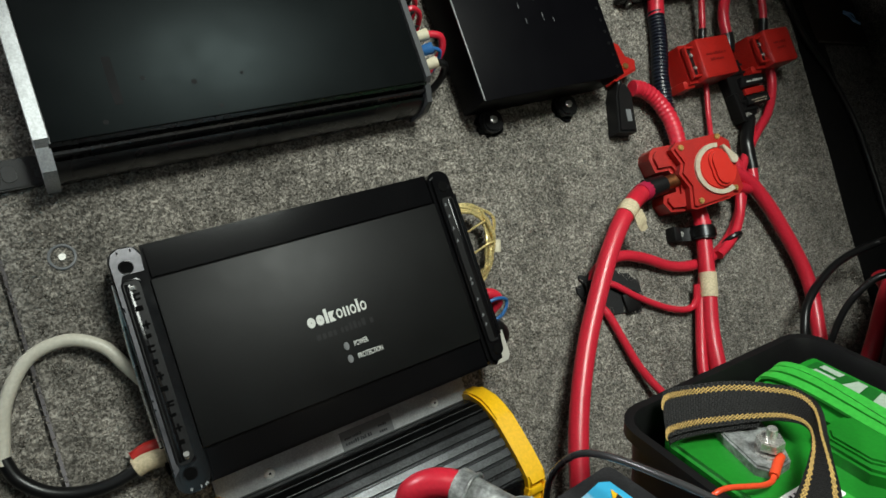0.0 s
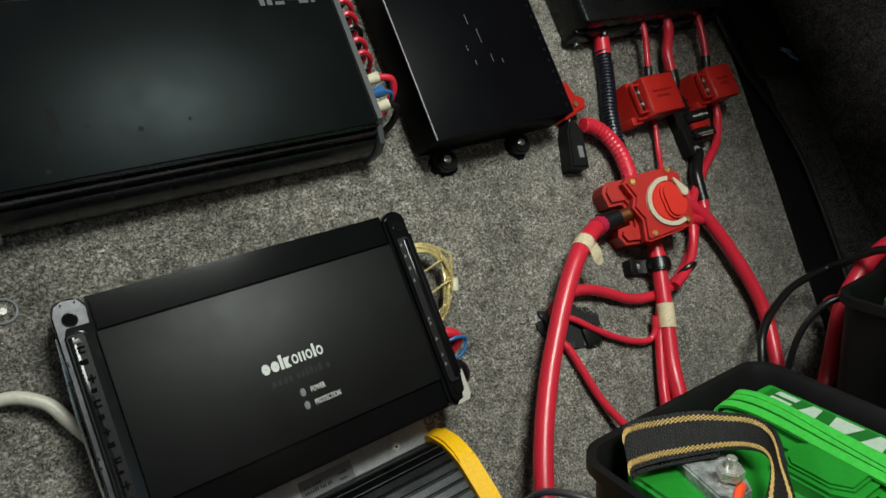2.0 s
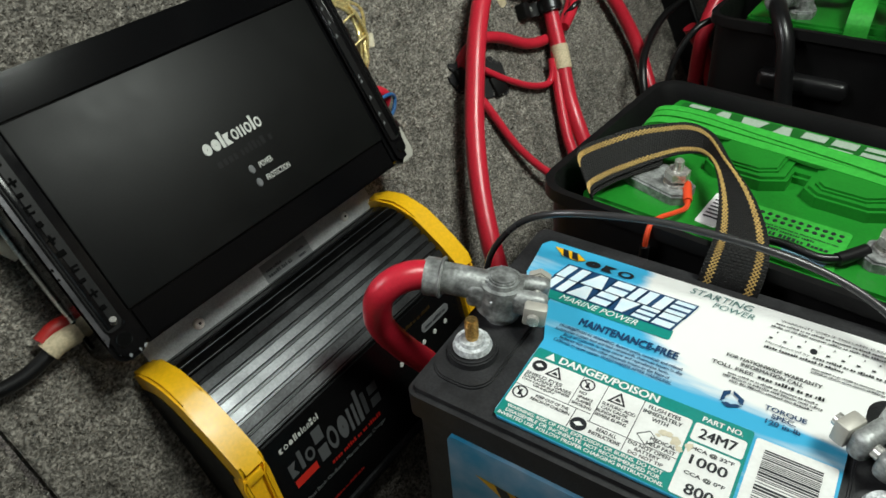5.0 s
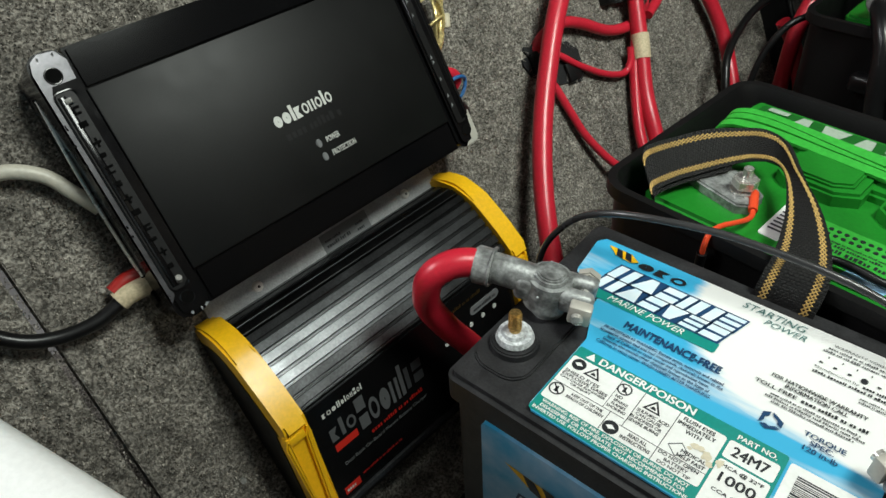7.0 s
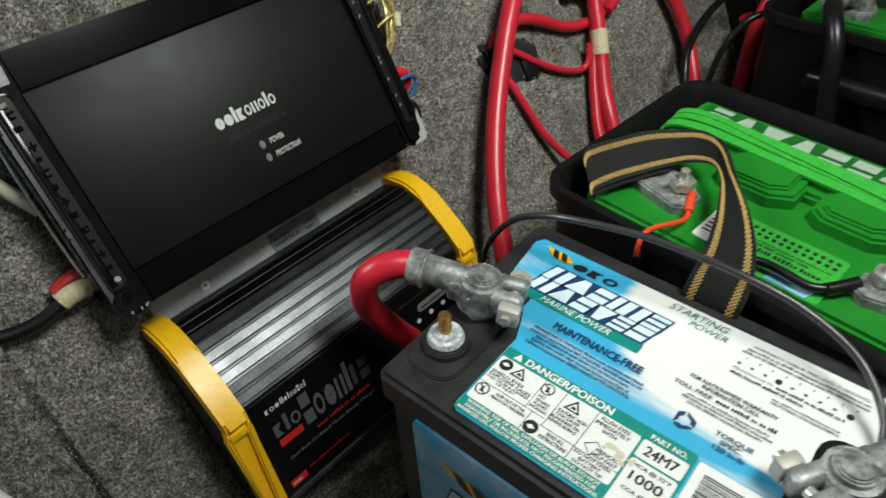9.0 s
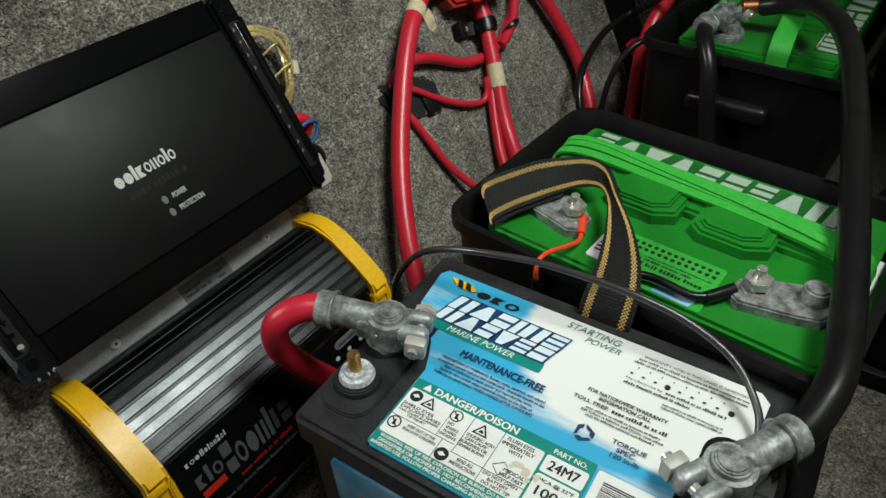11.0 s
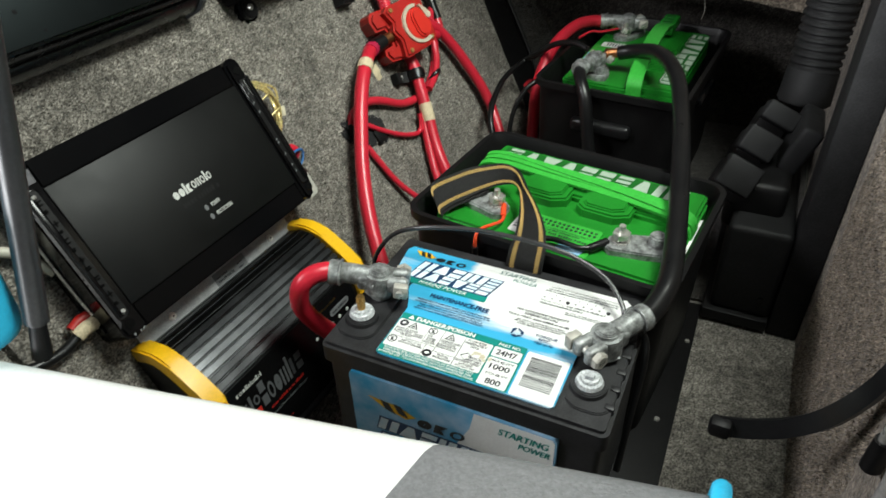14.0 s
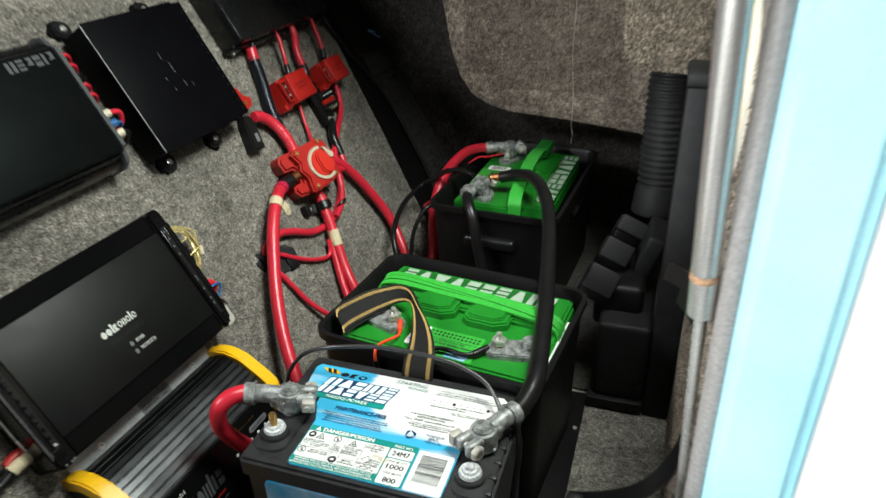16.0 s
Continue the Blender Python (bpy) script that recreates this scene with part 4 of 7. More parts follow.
white = thing("audio_cable", HULL, "cream cable looping out of the amplifier's end to a plug", "cable")
part("cream_run", tube([(-0.074, 0.098, 0.012), (-0.082, 0.113, 0.012), (-0.092, 0.13, 0.011), (-0.112, 0.141, 0.009), (-0.137, 0.136, 0.007), (-0.156, 0.112, 0.007), (-0.164, 0.086, 0.006), (-0.167, 0.074, 0.006)], 0.0046), WHITE_CABLE, white)
part("black_run", tube([(-0.166, 0.078, 0.006), (-0.161, 0.062, 0.006), (-0.148, 0.048, 0.007), (-0.13, 0.04, 0.009), (-0.11, 0.038, 0.012), (-0.092, 0.042, 0.014)], 0.0046), BLACK_RUBBER, white)
part("wrapped_plug", tube([(-0.094, 0.0425, 0.014), (-0.088, 0.044, 0.015), (-0.08, 0.044, 0.0155), (-0.072, 0.0435, 0.016)], 0.0072, 4), TAPE, white, "plug wrapped in dirty white tape")
part("red_tip", tube([(-0.094, 0.049, 0.013), (-0.084, 0.052, 0.014), (-0.072, 0.051, 0.015)], 0.005, 4), RED_PLASTIC, white)
grommet = thing("grommet", HULL @ Matrix.Translation((-0.099, 0.2, 0)), "small clear ring pressed into the carpet", "grommet")
part("ring", tube([(0.0085 * math.cos(a), 0.0085 * math.sin(a), 0.001) for a in np.linspace(0, 2 * math.pi, 25)], 0.0011, 0, 8), GREY_PRINT, grommet)
part("button", cyl((0, 0, -0.001), (0, 0, 0.002), 0.0035, 0.0025, 16), STEEL, grommet)
carpet_screw = thing("screw", HULL @ Matrix.Translation((-0.087, -0.113, 0)), "small bright screw in the carpet", "screw", "screws in the carpet")
part("head", cyl((0, 0, -0.001), (0, 0, 0.003), 0.003, 0.0022, 14), STEEL, carpet_screw)
for u, v in ((0.703, 0.15), (0.447, 0.105)):
    copy_thing(carpet_screw, HULL @ Matrix.Translation((u, v, 0)))


# ---- the charger ----
def fin_profile(line, fins, top, cut, deep):
    """Flat fins along a bent line in v and w, parted by paired grooves."""
    far = [0.0]
    for a, b in zip(line, line[1:]):
        far.append(far[-1] + math.dist(a, b))

    def at(q, drop):
        k = max(j for j in range(len(line) - 1) if far[j] <= q + 1e-9)
        (v0, w0), (v1, w1) = line[k], line[k + 1]
        n = far[k + 1] - far[k]
        f = (q - far[k]) / n
        return v0 + (v1 - v0) * f - drop * (w1 - w0) / n, w0 + (w1 - w0) * f + drop * (v1 - v0) / n

    pitch, out = far[-1] / fins, []
    for k in range(fins):
        q = k * pitch
        out += [at(q, 0.0004), at(q + 0.0005, 0.0), at(q + top * pitch - 0.0005, 0.0), at(q + top * pitch, 0.0004)]
        rest = (1 - top) * pitch
        out += [at(q + top * pitch + 0.0001, deep), at(q + top * pitch + rest * cut, deep), at(q + top * pitch + rest * cut + 0.0001, 0.0008), at(q + pitch - rest * cut - 0.0001, 0.0008), at(q + pitch - rest * cut, deep), at(q + pitch - 0.0001, deep)]
    return out


def charger():
    ch = thing("battery_charger", HULL, "finned black marine battery charger with yellow end caps under the amplifier", "charger")
    flange = part("flange", box(-0.05, 0.17, -0.01, 0.013, 0.0022, 0.005, 0.0006), GREY_ALU, ch, "grey aluminium mounting flange")
    for u in (-0.0095, 0.137):
        head = part("screw", cyl((u, 0.0012, 0.0045), (u, 0.0012, 0.0075), 0.0046, 0.0032, 16, 0.0006), BRIGHT_STEEL, flange)
        part("socket", cyl((u, 0.0012, 0.0073), (u, 0.0012, 0.0077), 0.0011, None, 6), HOLE, head)
    plate = part("serial_plate", box(0.05, 0.096, -0.009, 0.0085, 0.0049, 0.0054), GREY_PRINT, flange, "small grey serial plate")
    bars([(0.053, 0.068, 0.0015, 0.0022), (0.053, 0.078, -0.003, 0.003), (0.083, 0.092, 0.001, 0.0022), (0.083, 0.092, -0.004, 0.0028)], INK, plate, lift(0.0057))
    # The finned back, then the sloping label face with a bright lip under it, then the foot.
    spine = [(-0.0062, 0.003), (-0.0068, 0.012), (-0.0085, 0.022), (-0.0115, 0.0305), (-0.0178, 0.038), (-0.027, 0.0445), (-0.039, 0.0505), (-0.055, 0.0578), (-0.072, 0.0635)]
    sec = fin_profile(spine, 11, 0.76, 0.38, 0.0035)
    sec += [(-0.0735, 0.0625), (-0.163, 0.0308), (-0.1645, 0.0338), (-0.1672, 0.0345), (-0.171, 0.032), (-0.1725, 0.028), (-0.1745, 0.003)]
    part("body", profile_bar(-0.046, 0.166, sec), DARK_ALU, ch, "finned black aluminium body", smooth=30)
    face = Matrix.Translation((0, -0.1185, 0.0475)) @ Matrix.Rotation(math.atan2(0.0317, 0.0895), 4, "X")
    part("bright_lip", box(-0.0445, 0.1635, -0.0528, -0.0505, -0.002, 0.0028, 0.0006), STEEL, ch, "bright edge under the label", m=face)
    label = part("front_label", prism(rounded(-0.0435, 0.1625, -0.047, 0.0465, 0.002), -0.0012, 0.0006), LABEL_BLACK, ch, "black front label with grey and red printing", m=face)
    up = lift(0.0009)
    shapes(-0.0335, -0.0215, 0.0325, 0.038, "kdo", WHITE_PRINT, label, up, gap=0.22)
    shapes(-0.0205, 0.0015, 0.0325, 0.038, "xoidusdi", WHITE_PRINT, label, up, gap=0.3)
    shapes(-0.033, -0.0105, 0.0085, 0.0245, "kid", GREY_MID, label, up, gap=0.2)
    shapes(-0.0085, 0.0355, -0.0005, 0.0285, "sdoui", GREY_MID, label, up, gap=0.16)
    shapes(0.0375, 0.0545, 0.0015, 0.0215, "is", DIM_GREY, label, up, gap=0.3)
    part("red_bar", sheet([(-0.0325, -0.0015), (-0.0125, -0.0015), (-0.0125, 0.0052), (-0.0325, 0.0052)]), RED_BRIGHT, label, m=up)
    bars([(-0.002, 0.05, -0.0095, 0.0036)], RED_PLASTIC, label, up)
    lettering("Dual Bank On-Board Marine Battery Charger", -0.03, 0.052, -0.0185, -0.0145, GREY_PRINT, label, up)
    part("red_tag", sheet([(-0.038, -0.0425), (-0.0235, -0.0425), (-0.0235, -0.0355), (-0.038, -0.0355)]), RED_BRIGHT, label, m=up)
    bars([(-0.0365, -0.0255, -0.0405, 0.003)], WHITE_PRINT, label, lift(0.0012))
    bars([(-0.02, 0.02, -0.037, 0.0022)], RED_PLASTIC, label, up)
    bars([(0.084, 0.128, 0.0345, 0.003)], BRASS, label, up)
    pill = part("pill", prism(rounded(0.112, 0.146, 0.019, 0.027, 0.004), 0.0006, 0.0012), GREY_PRINT, label)
    bars([(0.116, 0.142, 0.0215, 0.003)], INK, pill, lift(0.0015))
    for k in range(5):
        part("status_light", cyl((0.083 + 0.014 * k, 0.012, 0.0003), (0.083 + 0.014 * k, 0.012, 0.0012), 0.0021, None, 12), WHITE_PRINT, label)
    # Yellow end caps follow the body a little proud of it.
    out = [(0.0005, 0.002), (-0.001, 0.014), (-0.003, 0.0245), (-0.0072, 0.034), (-0.0145, 0.0424), (-0.0248, 0.0492), (-0.037, 0.0552), (-0.0535, 0.0626), (-0.0715, 0.0686), (-0.0775, 0.0698), (-0.0785, 0.064), (-0.165, 0.0336), (-0.1755, 0.03), (-0.179, 0.024), (-0.18, 0.002)]
    for u0, u1, s in ((-0.0625, -0.0452, -1), (0.165, 0.182, 1)):
        bm = profile_bar(u0, u1, out)
        caps = [f for f in bm.faces if len(f.verts) == len(out)]
        bmesh.ops.bevel(bm, geom=list({e for f in caps for e in f.edges}), offset=0.002, segments=2, affect="EDGES")
        cap = part("end_cap", bm, YELLOW, ch, "yellow moulded end cap", smooth=30)
        ue = u0 if s < 0 else u1
        # No hollow is cut; a black plate paints the cap's inner shade.
        part("recess_shade", profile_bar(ue - 0.0006, ue + 0.0006, [(v * 0.88 - 0.012, max(w * 0.8 - 0.002, 0.004)) for v, w in out]), BLACK_PLASTIC, cap, "black plate standing for shade inside the hollow cap")
        # The open loop over the cap's lower slope: two rails that draw together.
        wide = 0.0065
        for e, a0, a1 in ((-1, u0 - 0.003, u0 + 0.0012), (1, u1 - 0.0045, u1 + 0.0002)):
            bm = prism([(a0, 0.036), (a0 + 0.0025, 0.0415), (a1 - 0.0005, 0.0415), (a1, 0.036), (a1 - e * 0.004, -0.052), (a0 - e * 0.004, -0.052)], -0.0005, wide, 0.0012)
            part("handle_rail", bm, YELLOW, cap, m=face)
        part("handle_bridge", box(u0 + 0.0005, u1 - 0.004, 0.0345, 0.0412, 0.0, wide - 0.0006, 0.0014), YELLOW, cap, m=face)
        part("handle_bridge", box(u0 + 0.004, u1 - 0.006, -0.052, -0.046, 0.0, wide - 0.001, 0.0014), YELLOW, cap, m=face)
    return ch


charger()


# ---- cables and fittings on the hull side ----
def hull_line(points):
    return [on_hull(*p) for p in points]


def battery_switch():
    sw = thing("battery_switch", HULL @ Matrix.Translation((0.516, 0.121, 0.008)) @ Matrix.Rotation(radians(-15), 4, "Y"), "red battery isolator switch with a turning knob, screwed to the carpet", "switch")
    bm = prism([(-0.054, 0.03), (-0.052, 0.014), (-0.036, 0.012), (-0.033, 0.003), (-0.036, -0.012), (-0.052, -0.012), (-0.055, -0.02), (-0.05, -0.031), (-0.026, -0.036), (0.036, -0.036), (0.044, -0.03), (0.046, 0.024), (0.034, 0.035), (-0.026, 0.038), (-0.044, 0.04), (-0.05, 0.037)], -0.006, 0.034, 0.004)
    part("housing", bm, RED_PLASTIC, sw, "red moulded housing", smooth=30)
    part("face_plate", prism([(-0.034, -0.034), (-0.028, -0.037), (0.014, -0.037), (0.024, -0.032), (0.03, -0.02), (0.03, 0.022), (0.02, 0.034), (-0.026, 0.037), (-0.034, 0.032), (-0.028, 0.014), (-0.034, 0.004), (-0.028, -0.012)], 0.033, 0.046, 0.003), RED_PLASTIC, sw, "raised red face plate", smooth=30)
    cx, cy = 0.01, -0.003
    ring = bmesh.new()
    angles = np.linspace(radians(74), radians(292), 36)
    rows = [[ring.verts.new((cx + r * math.cos(a), cy + r * math.sin(a), z)) for r, z in ((0.0225, 0.0455), (0.0228, 0.0488), (0.0276, 0.0488), (0.0282, 0.0455))] for a in angles]
    for p, q in zip(rows, rows[1:]):
        for k in range(3):
            ring.faces.new((p[k], p[k + 1], q[k + 1], q[k]))
    part("dial_ring", ring, CREAM_PRINT, sw, "cream dial ring")
    knob = part("knob", cyl((cx, cy, 0.044), (cx, cy, 0.0478), 0.0222, 0.0218, 32, 0.001), RED_BRIGHT, sw, "bright red turning knob")
    lobes = []
    for k in range(40):
        a = 2 * math.pi * k / 40
        r = 0.0205 - (0.0055 if math.cos(a) < 0 else 0.002) * math.cos(a) ** 4
        lobes.append((cx + 0.002 + r * 0.78 * math.cos(a), cy + r * math.sin(a)))
    part("grip", prism(lobes, 0.0474, 0.0528, 0.0026), RED_BRIGHT, knob, "waisted grip", smooth=60)
    drop = [(cx + 0.0175 + 0.005 * math.cos(a), cy + 0.005 + 0.005 * math.sin(a)) for a in np.linspace(radians(-190), radians(48), 14)] + [(cx + 0.0115, cy + 0.0225), (cx + 0.0092, cy + 0.0222)]
    part("pointer", prism(drop, 0.0475, 0.0541, 0.0006), CREAM_PRINT, sw, "cream pointer")
    for x, y in ((-0.024, 0.03), (-0.022, -0.03), (0.022, 0.03), (0.022, -0.028)):
        screw(sw, x, y, 0.0465, 0.0036, BRASS)
    part("terminal", cyl((-0.058, 0.0, 0.033), (-0.03, 0.0, 0.03), 0.0075, None, 16), COPPER, sw, "copper terminal")
    part("boot", cyl((-0.074, -0.001, 0.0335), (-0.047, 0.0, 0.0335), 0.0118, 0.0098, 18, 0.002), BLACK_RUBBER, sw, "black rubber boot")


battery_switch()


def red_cable(name, pts, r, label, group="red power cables", mat=RED_CABLE, tapes=()):
    ob = solid(name, tube(pts, r, 9), mat, label, "cable", group=group)
    line = curve_points(pts, 9)
    for k, length, tmat, tname in tapes:
        seg = line[k : k + length]
        part(tname, tube(seg, r + 0.0011, 0), tmat, ob)
    return ob


red_cable("power_cable", hull_line([(0.45, 0.121, 0.022), (0.43, 0.119, 0.025), (0.41, 0.114, 0.031), (0.382, 0.1, 0.036), (0.353, 0.075, 0.036), (0.322, 0.04, 0.035), (0.288, -0.002, 0.035), (0.257, -0.045, 0.039), (0.232, -0.087, 0.045), (0.214, -0.13, 0.05), (0.2, -0.175, 0.05)]), 0.0092,
          "thick red power cable running down from the switch", tapes=((22, 5, TAPE, "tape_wrap"), (3, 9, HEAT_SHRINK, "heat_shrink")))
red_cable("power_cable", hull_line([(0.507, 0.092, 0.018), (0.504, 0.072, 0.02), (0.495, 0.045, 0.02), (0.481, 0.006, 0.02), (0.462, -0.04, 0.02), (0.448, -0.076, 0.025), (0.44, -0.11, 0.028), (0.434, -0.15, 0.03)]), 0.0085,
          "red power cable below the switch with a tape flag", tapes=((25, 6, TAPE, "tape_wrap"), (10, 4, RED_CABLE, "heat_shrink")))
red_cable("power_cable", hull_line([(0.49, 0.032, 0.018), (0.479, 0.008, 0.016), (0.466, -0.016, 0.013), (0.449, -0.05, 0.013), (0.436, -0.076, 0.015), (0.428, -0.1, 0.018), (0.42, -0.14, 0.02)]), 0.006, "red cable beside the taped cable")
red_cable("power_cable", hull_line([(0.575, 0.115, 0.02), (0.6, 0.094, 0.02), (0.616, 0.064, 0.02), (0.627, 0.03, 0.02), (0.637, -0.015, 0.02), (0.636, -0.05, 0.021), (0.62, -0.088, 0.025), (0.604, -0.13, 0.027)]), 0.0082, "red power cable curving down behind the battery box")
red_cable("power_cable", hull_line([(0.345, 0.05, -0.002), (0.36, 0.062, 0.008), (0.385, 0.064, 0.011), (0.414, 0.054, 0.01), (0.452, 0.034, 0.008), (0.49, 0.027, 0.008), (0.528, 0.032, 0.008), (0.562, 0.05, 0.009), (0.588, 0.077, 0.011), (0.6, 0.105, 0.012), (0.6, 0.125, 0.012)]), 0.0058, "red cable crossing from the hole to the switch")
red_cable("power_cable", hull_line([(0.515, 0.028, 0.016), (0.545, 0.04, 0.016), (0.57, 0.062, 0.016), (0.587, 0.092, 0.016), (0.61, 0.118, 0.014), (0.65, 0.145, 0.012), (0.69, 0.17, 0.012), (0.712, 0.2, 0.014), (0.716, 0.222, 0.016)]), 0.0055, "red cable rising to a fuse holder")
red_cable("wire", hull_line([(0.35, 0.048, -0.002), (0.366, 0.04, 0.006), (0.392, 0.018, 0.007), (0.425, -0.004, 0.007), (0.452, -0.014, 0.008), (0.463, -0.008, 0.012), (0.468, 0.008, 0.016)]), 0.0036, "thin red wire from the hole in the carpet", "thin red wires")
red_cable("wire", hull_line([(0.338, 0.034, -0.002), (0.347, 0.016, 0.006), (0.353, -0.012, 0.008), (0.36, -0.045, 0.01), (0.372, -0.078, 0.016), (0.388, -0.108, 0.024), (0.402, -0.14, 0.03)]), 0.0042, "thin red wire dropping behind the battery box", "thin red wires")
red_cable("power_cable", hull_line([(0.725, -0.06, 0.05), (0.735, -0.1, 0.05), (0.72, -0.145, 0.05), (0.7, -0.19, 0.045)]), 0.009, "red power cable between the battery boxes")
red_cable("wire", hull_line([(0.596, 0.222, 0.014), (0.592, 0.205, 0.012), (0.586, 0.185, 0.01), (0.578, 0.168, 0.012), (0.566, 0.15, 0.016)]), 0.0032, "thin red wire below a fuse holder", "thin red wires")
for u, v0, u1, lab in ((0.626, 0.35, 0.613, 0.0038), (0.672, 0.35, 0.652, 0.0066), (0.738, 0.35, 0.73, 0.0048)):
    v1 = 0.252 if lab > 0.006 else 0.268
    c = red_cable("power_cable", hull_line([(u, v0, 0.03), (u - 0.002, 0.325, 0.028), (u1 + 0.003, 0.296, 0.024), (u1, v1 + 0.012, 0.02), (u1 - 0.004, v1, 0.018)]), lab, "red lead from the distribution box to a fuse holder", "fuse leads", tapes=((24, 13, BLACK_RUBBER, "heat_shrink"),))
flaps = thing("tape_flag", HULL, "torn flag of masking tape on the red cable", "tape")
part("flag", ribbon([(0.393, 0.1, 0.046), (0.396, 0.09, 0.044), (0.399, 0.085, 0.041), (0.402, 0.082, 0.04)], [(0.006, 0.003, 0.0), (0.006, 0.003, 0.001), (0.005, 0.003, 0.0), (0.002, 0.001, 0.001)], 0.0007), TAPE, flaps, smooth=30)
# The corrugated red and blue-black loom from the distribution box to the switch.
solid("loom", ribbed(hull_line([(0.555, 0.315, 0.014), (0.55, 0.296, 0.014), (0.54, 0.27, 0.014), (0.528, 0.24, 0.013), (0.52, 0.21, 0.013), (0.516, 0.185, 0.014), (0.514, 0.16, 0.016)]), 0.0082, 0.0016, 0.0042), BLUE_BLACK, "blue-black corrugated loom hanging from the distribution box", "loom")
solid("loom", ribbed(hull_line([(0.474, 0.232, 0.018), (0.488, 0.228, 0.018), (0.503, 0.214, 0.018), (0.511, 0.19, 0.02), (0.509, 0.165, 0.022), (0.503, 0.148, 0.022)]), 0.0084, 0.0006, 0.0055), RED_CABLE, "red corrugated loom entering the switch", "loom")
red_cable("power_cable", hull_line([(0.563, 0.36, 0.02), (0.561, 0.335, 0.017), (0.5545, 0.31, 0.014)]), 0.0094, "red stub above the corrugated loom")
clip = thing("cable_clip", HULL @ Matrix.Translation((0.4995, 0.057, 0.02)) @ Matrix.Rotation(radians(-17), 4, "Z"), "black rubber-lined steel clip holding a red cable", "clip")
for r, half, mat, nm in ((0.0112, 0.0074, BLACK_RUBBER, "rubber_lining"), (0.0124, 0.0046, DARK_ALU, "steel_band")):
    ring = [(r * math.cos(a), 0.0, r * math.sin(a)) for a in np.linspace(radians(-80), radians(225), 26)]
    part(nm, ribbon(ring + [(-0.019, 0.0, -0.0125), (-0.028, 0.0, -0.0135)], [(0, half, 0)] * 28, 0.002, 2), mat, clip, smooth=60)
part("ear", box(-0.036, -0.026, -0.0085, 0.0075, -0.0195, -0.006, 0.0015), BLACK_PLASTIC, clip)
part("screw", cyl((-0.0225, 0, -0.012), (-0.0225, 0, -0.009), 0.003, None, 12), STEEL, clip)
tie = thing("cable_tie", HULL @ Matrix.Translation((0.545, 0.038, 0.013)), "black cable tie round two red cables", "cable tie")
part("band", tube([(0.011 * math.cos(a) + 0.002 * math.sin(a), 0.009 * math.sin(a) * 0.6, 0.011 * math.sin(a)) for a in np.linspace(0, 2 * math.pi, 22)], 0.0028, 0, 8), BLACK_RUBBER, tie)
# A ragged hole cut in the carpet: a raised patch, its inner shade painted near-black.
rng = random.Random(11)
hole = []
for k in range(34):
    a = 2 * math.pi * k / 34
    j = rng.uniform(0.86, 1.1)
    du = 0.0385 * j * math.copysign(abs(math.cos(a)) ** 0.7, math.cos(a))
    hole.append((0.366 + du, 0.0315 - 0.28 * du + 0.025 * j * math.copysign(abs(math.sin(a)) ** 0.8, math.sin(a))))
cut = solid("carpet_cutout", prism(hole, 0.0005, 0.0025), material("cutout_shade", (0.006, 0.006, 0.007), 0.8, grain=0.4, bump=0.6), "ragged near-black patch standing for the shaded cable hole in the carpet", "hole", HULL)
bm = bmesh.new()
for k in range(90):
    a = rng.uniform(0, 2 * math.pi)
    x, y = hole[int(a / (2 * math.pi) * 34) % 34]
    d = rng.uniform(0.004, 0.009)
    q = rng.uniform(-0.7, 0.7)
    ax, ay = math.cos(a + q + math.pi), math.sin(a + q + math.pi)
    b0 = [bm.verts.new(v) for v in ((x - ay * 0.0004, y + ax * 0.0004, 0.002), (x + ay * 0.0004, y - ax * 0.0004, 0.002), (x + ax * d, y + ay * d, 0.002 + rng.uniform(0.001, 0.005)))]
    bm.faces.new(b0)
part("frayed_fibres", bm, CARPET, cut)
part("clip_block", box(0.374, 0.394, 0.006, 0.026, 0.002, 0.007, 0.002), BLACK_PLASTIC, cut)
part("clip_block", box(0.332, 0.344, 0.03, 0.052, 0.002, 0.008, 0.002), BLACK_PLASTIC, cut)
pl = thing("inline_fuse", HULL, "black in-line fuse holder with a pale window", "fuse holder")
part("body", prism([(0.434, 0.188), (0.459, 0.184), (0.47, 0.226), (0.466, 0.238), (0.456, 0.24), (0.448, 0.228)], 0.001, 0.02, 0.002), BLACK_PLASTIC, pl)
part("window", prism([(0.449, 0.197), (0.4555, 0.196), (0.4585, 0.209), (0.452, 0.21)], 0.02, 0.0208), GREY_PRINT, pl, "pale plastic window")
part("stem", tube([(0.461, 0.238, 0.012), (0.464, 0.25, 0.014), (0.463, 0.264, 0.016)], 0.004, 5, 10), BLACK_RUBBER, pl)


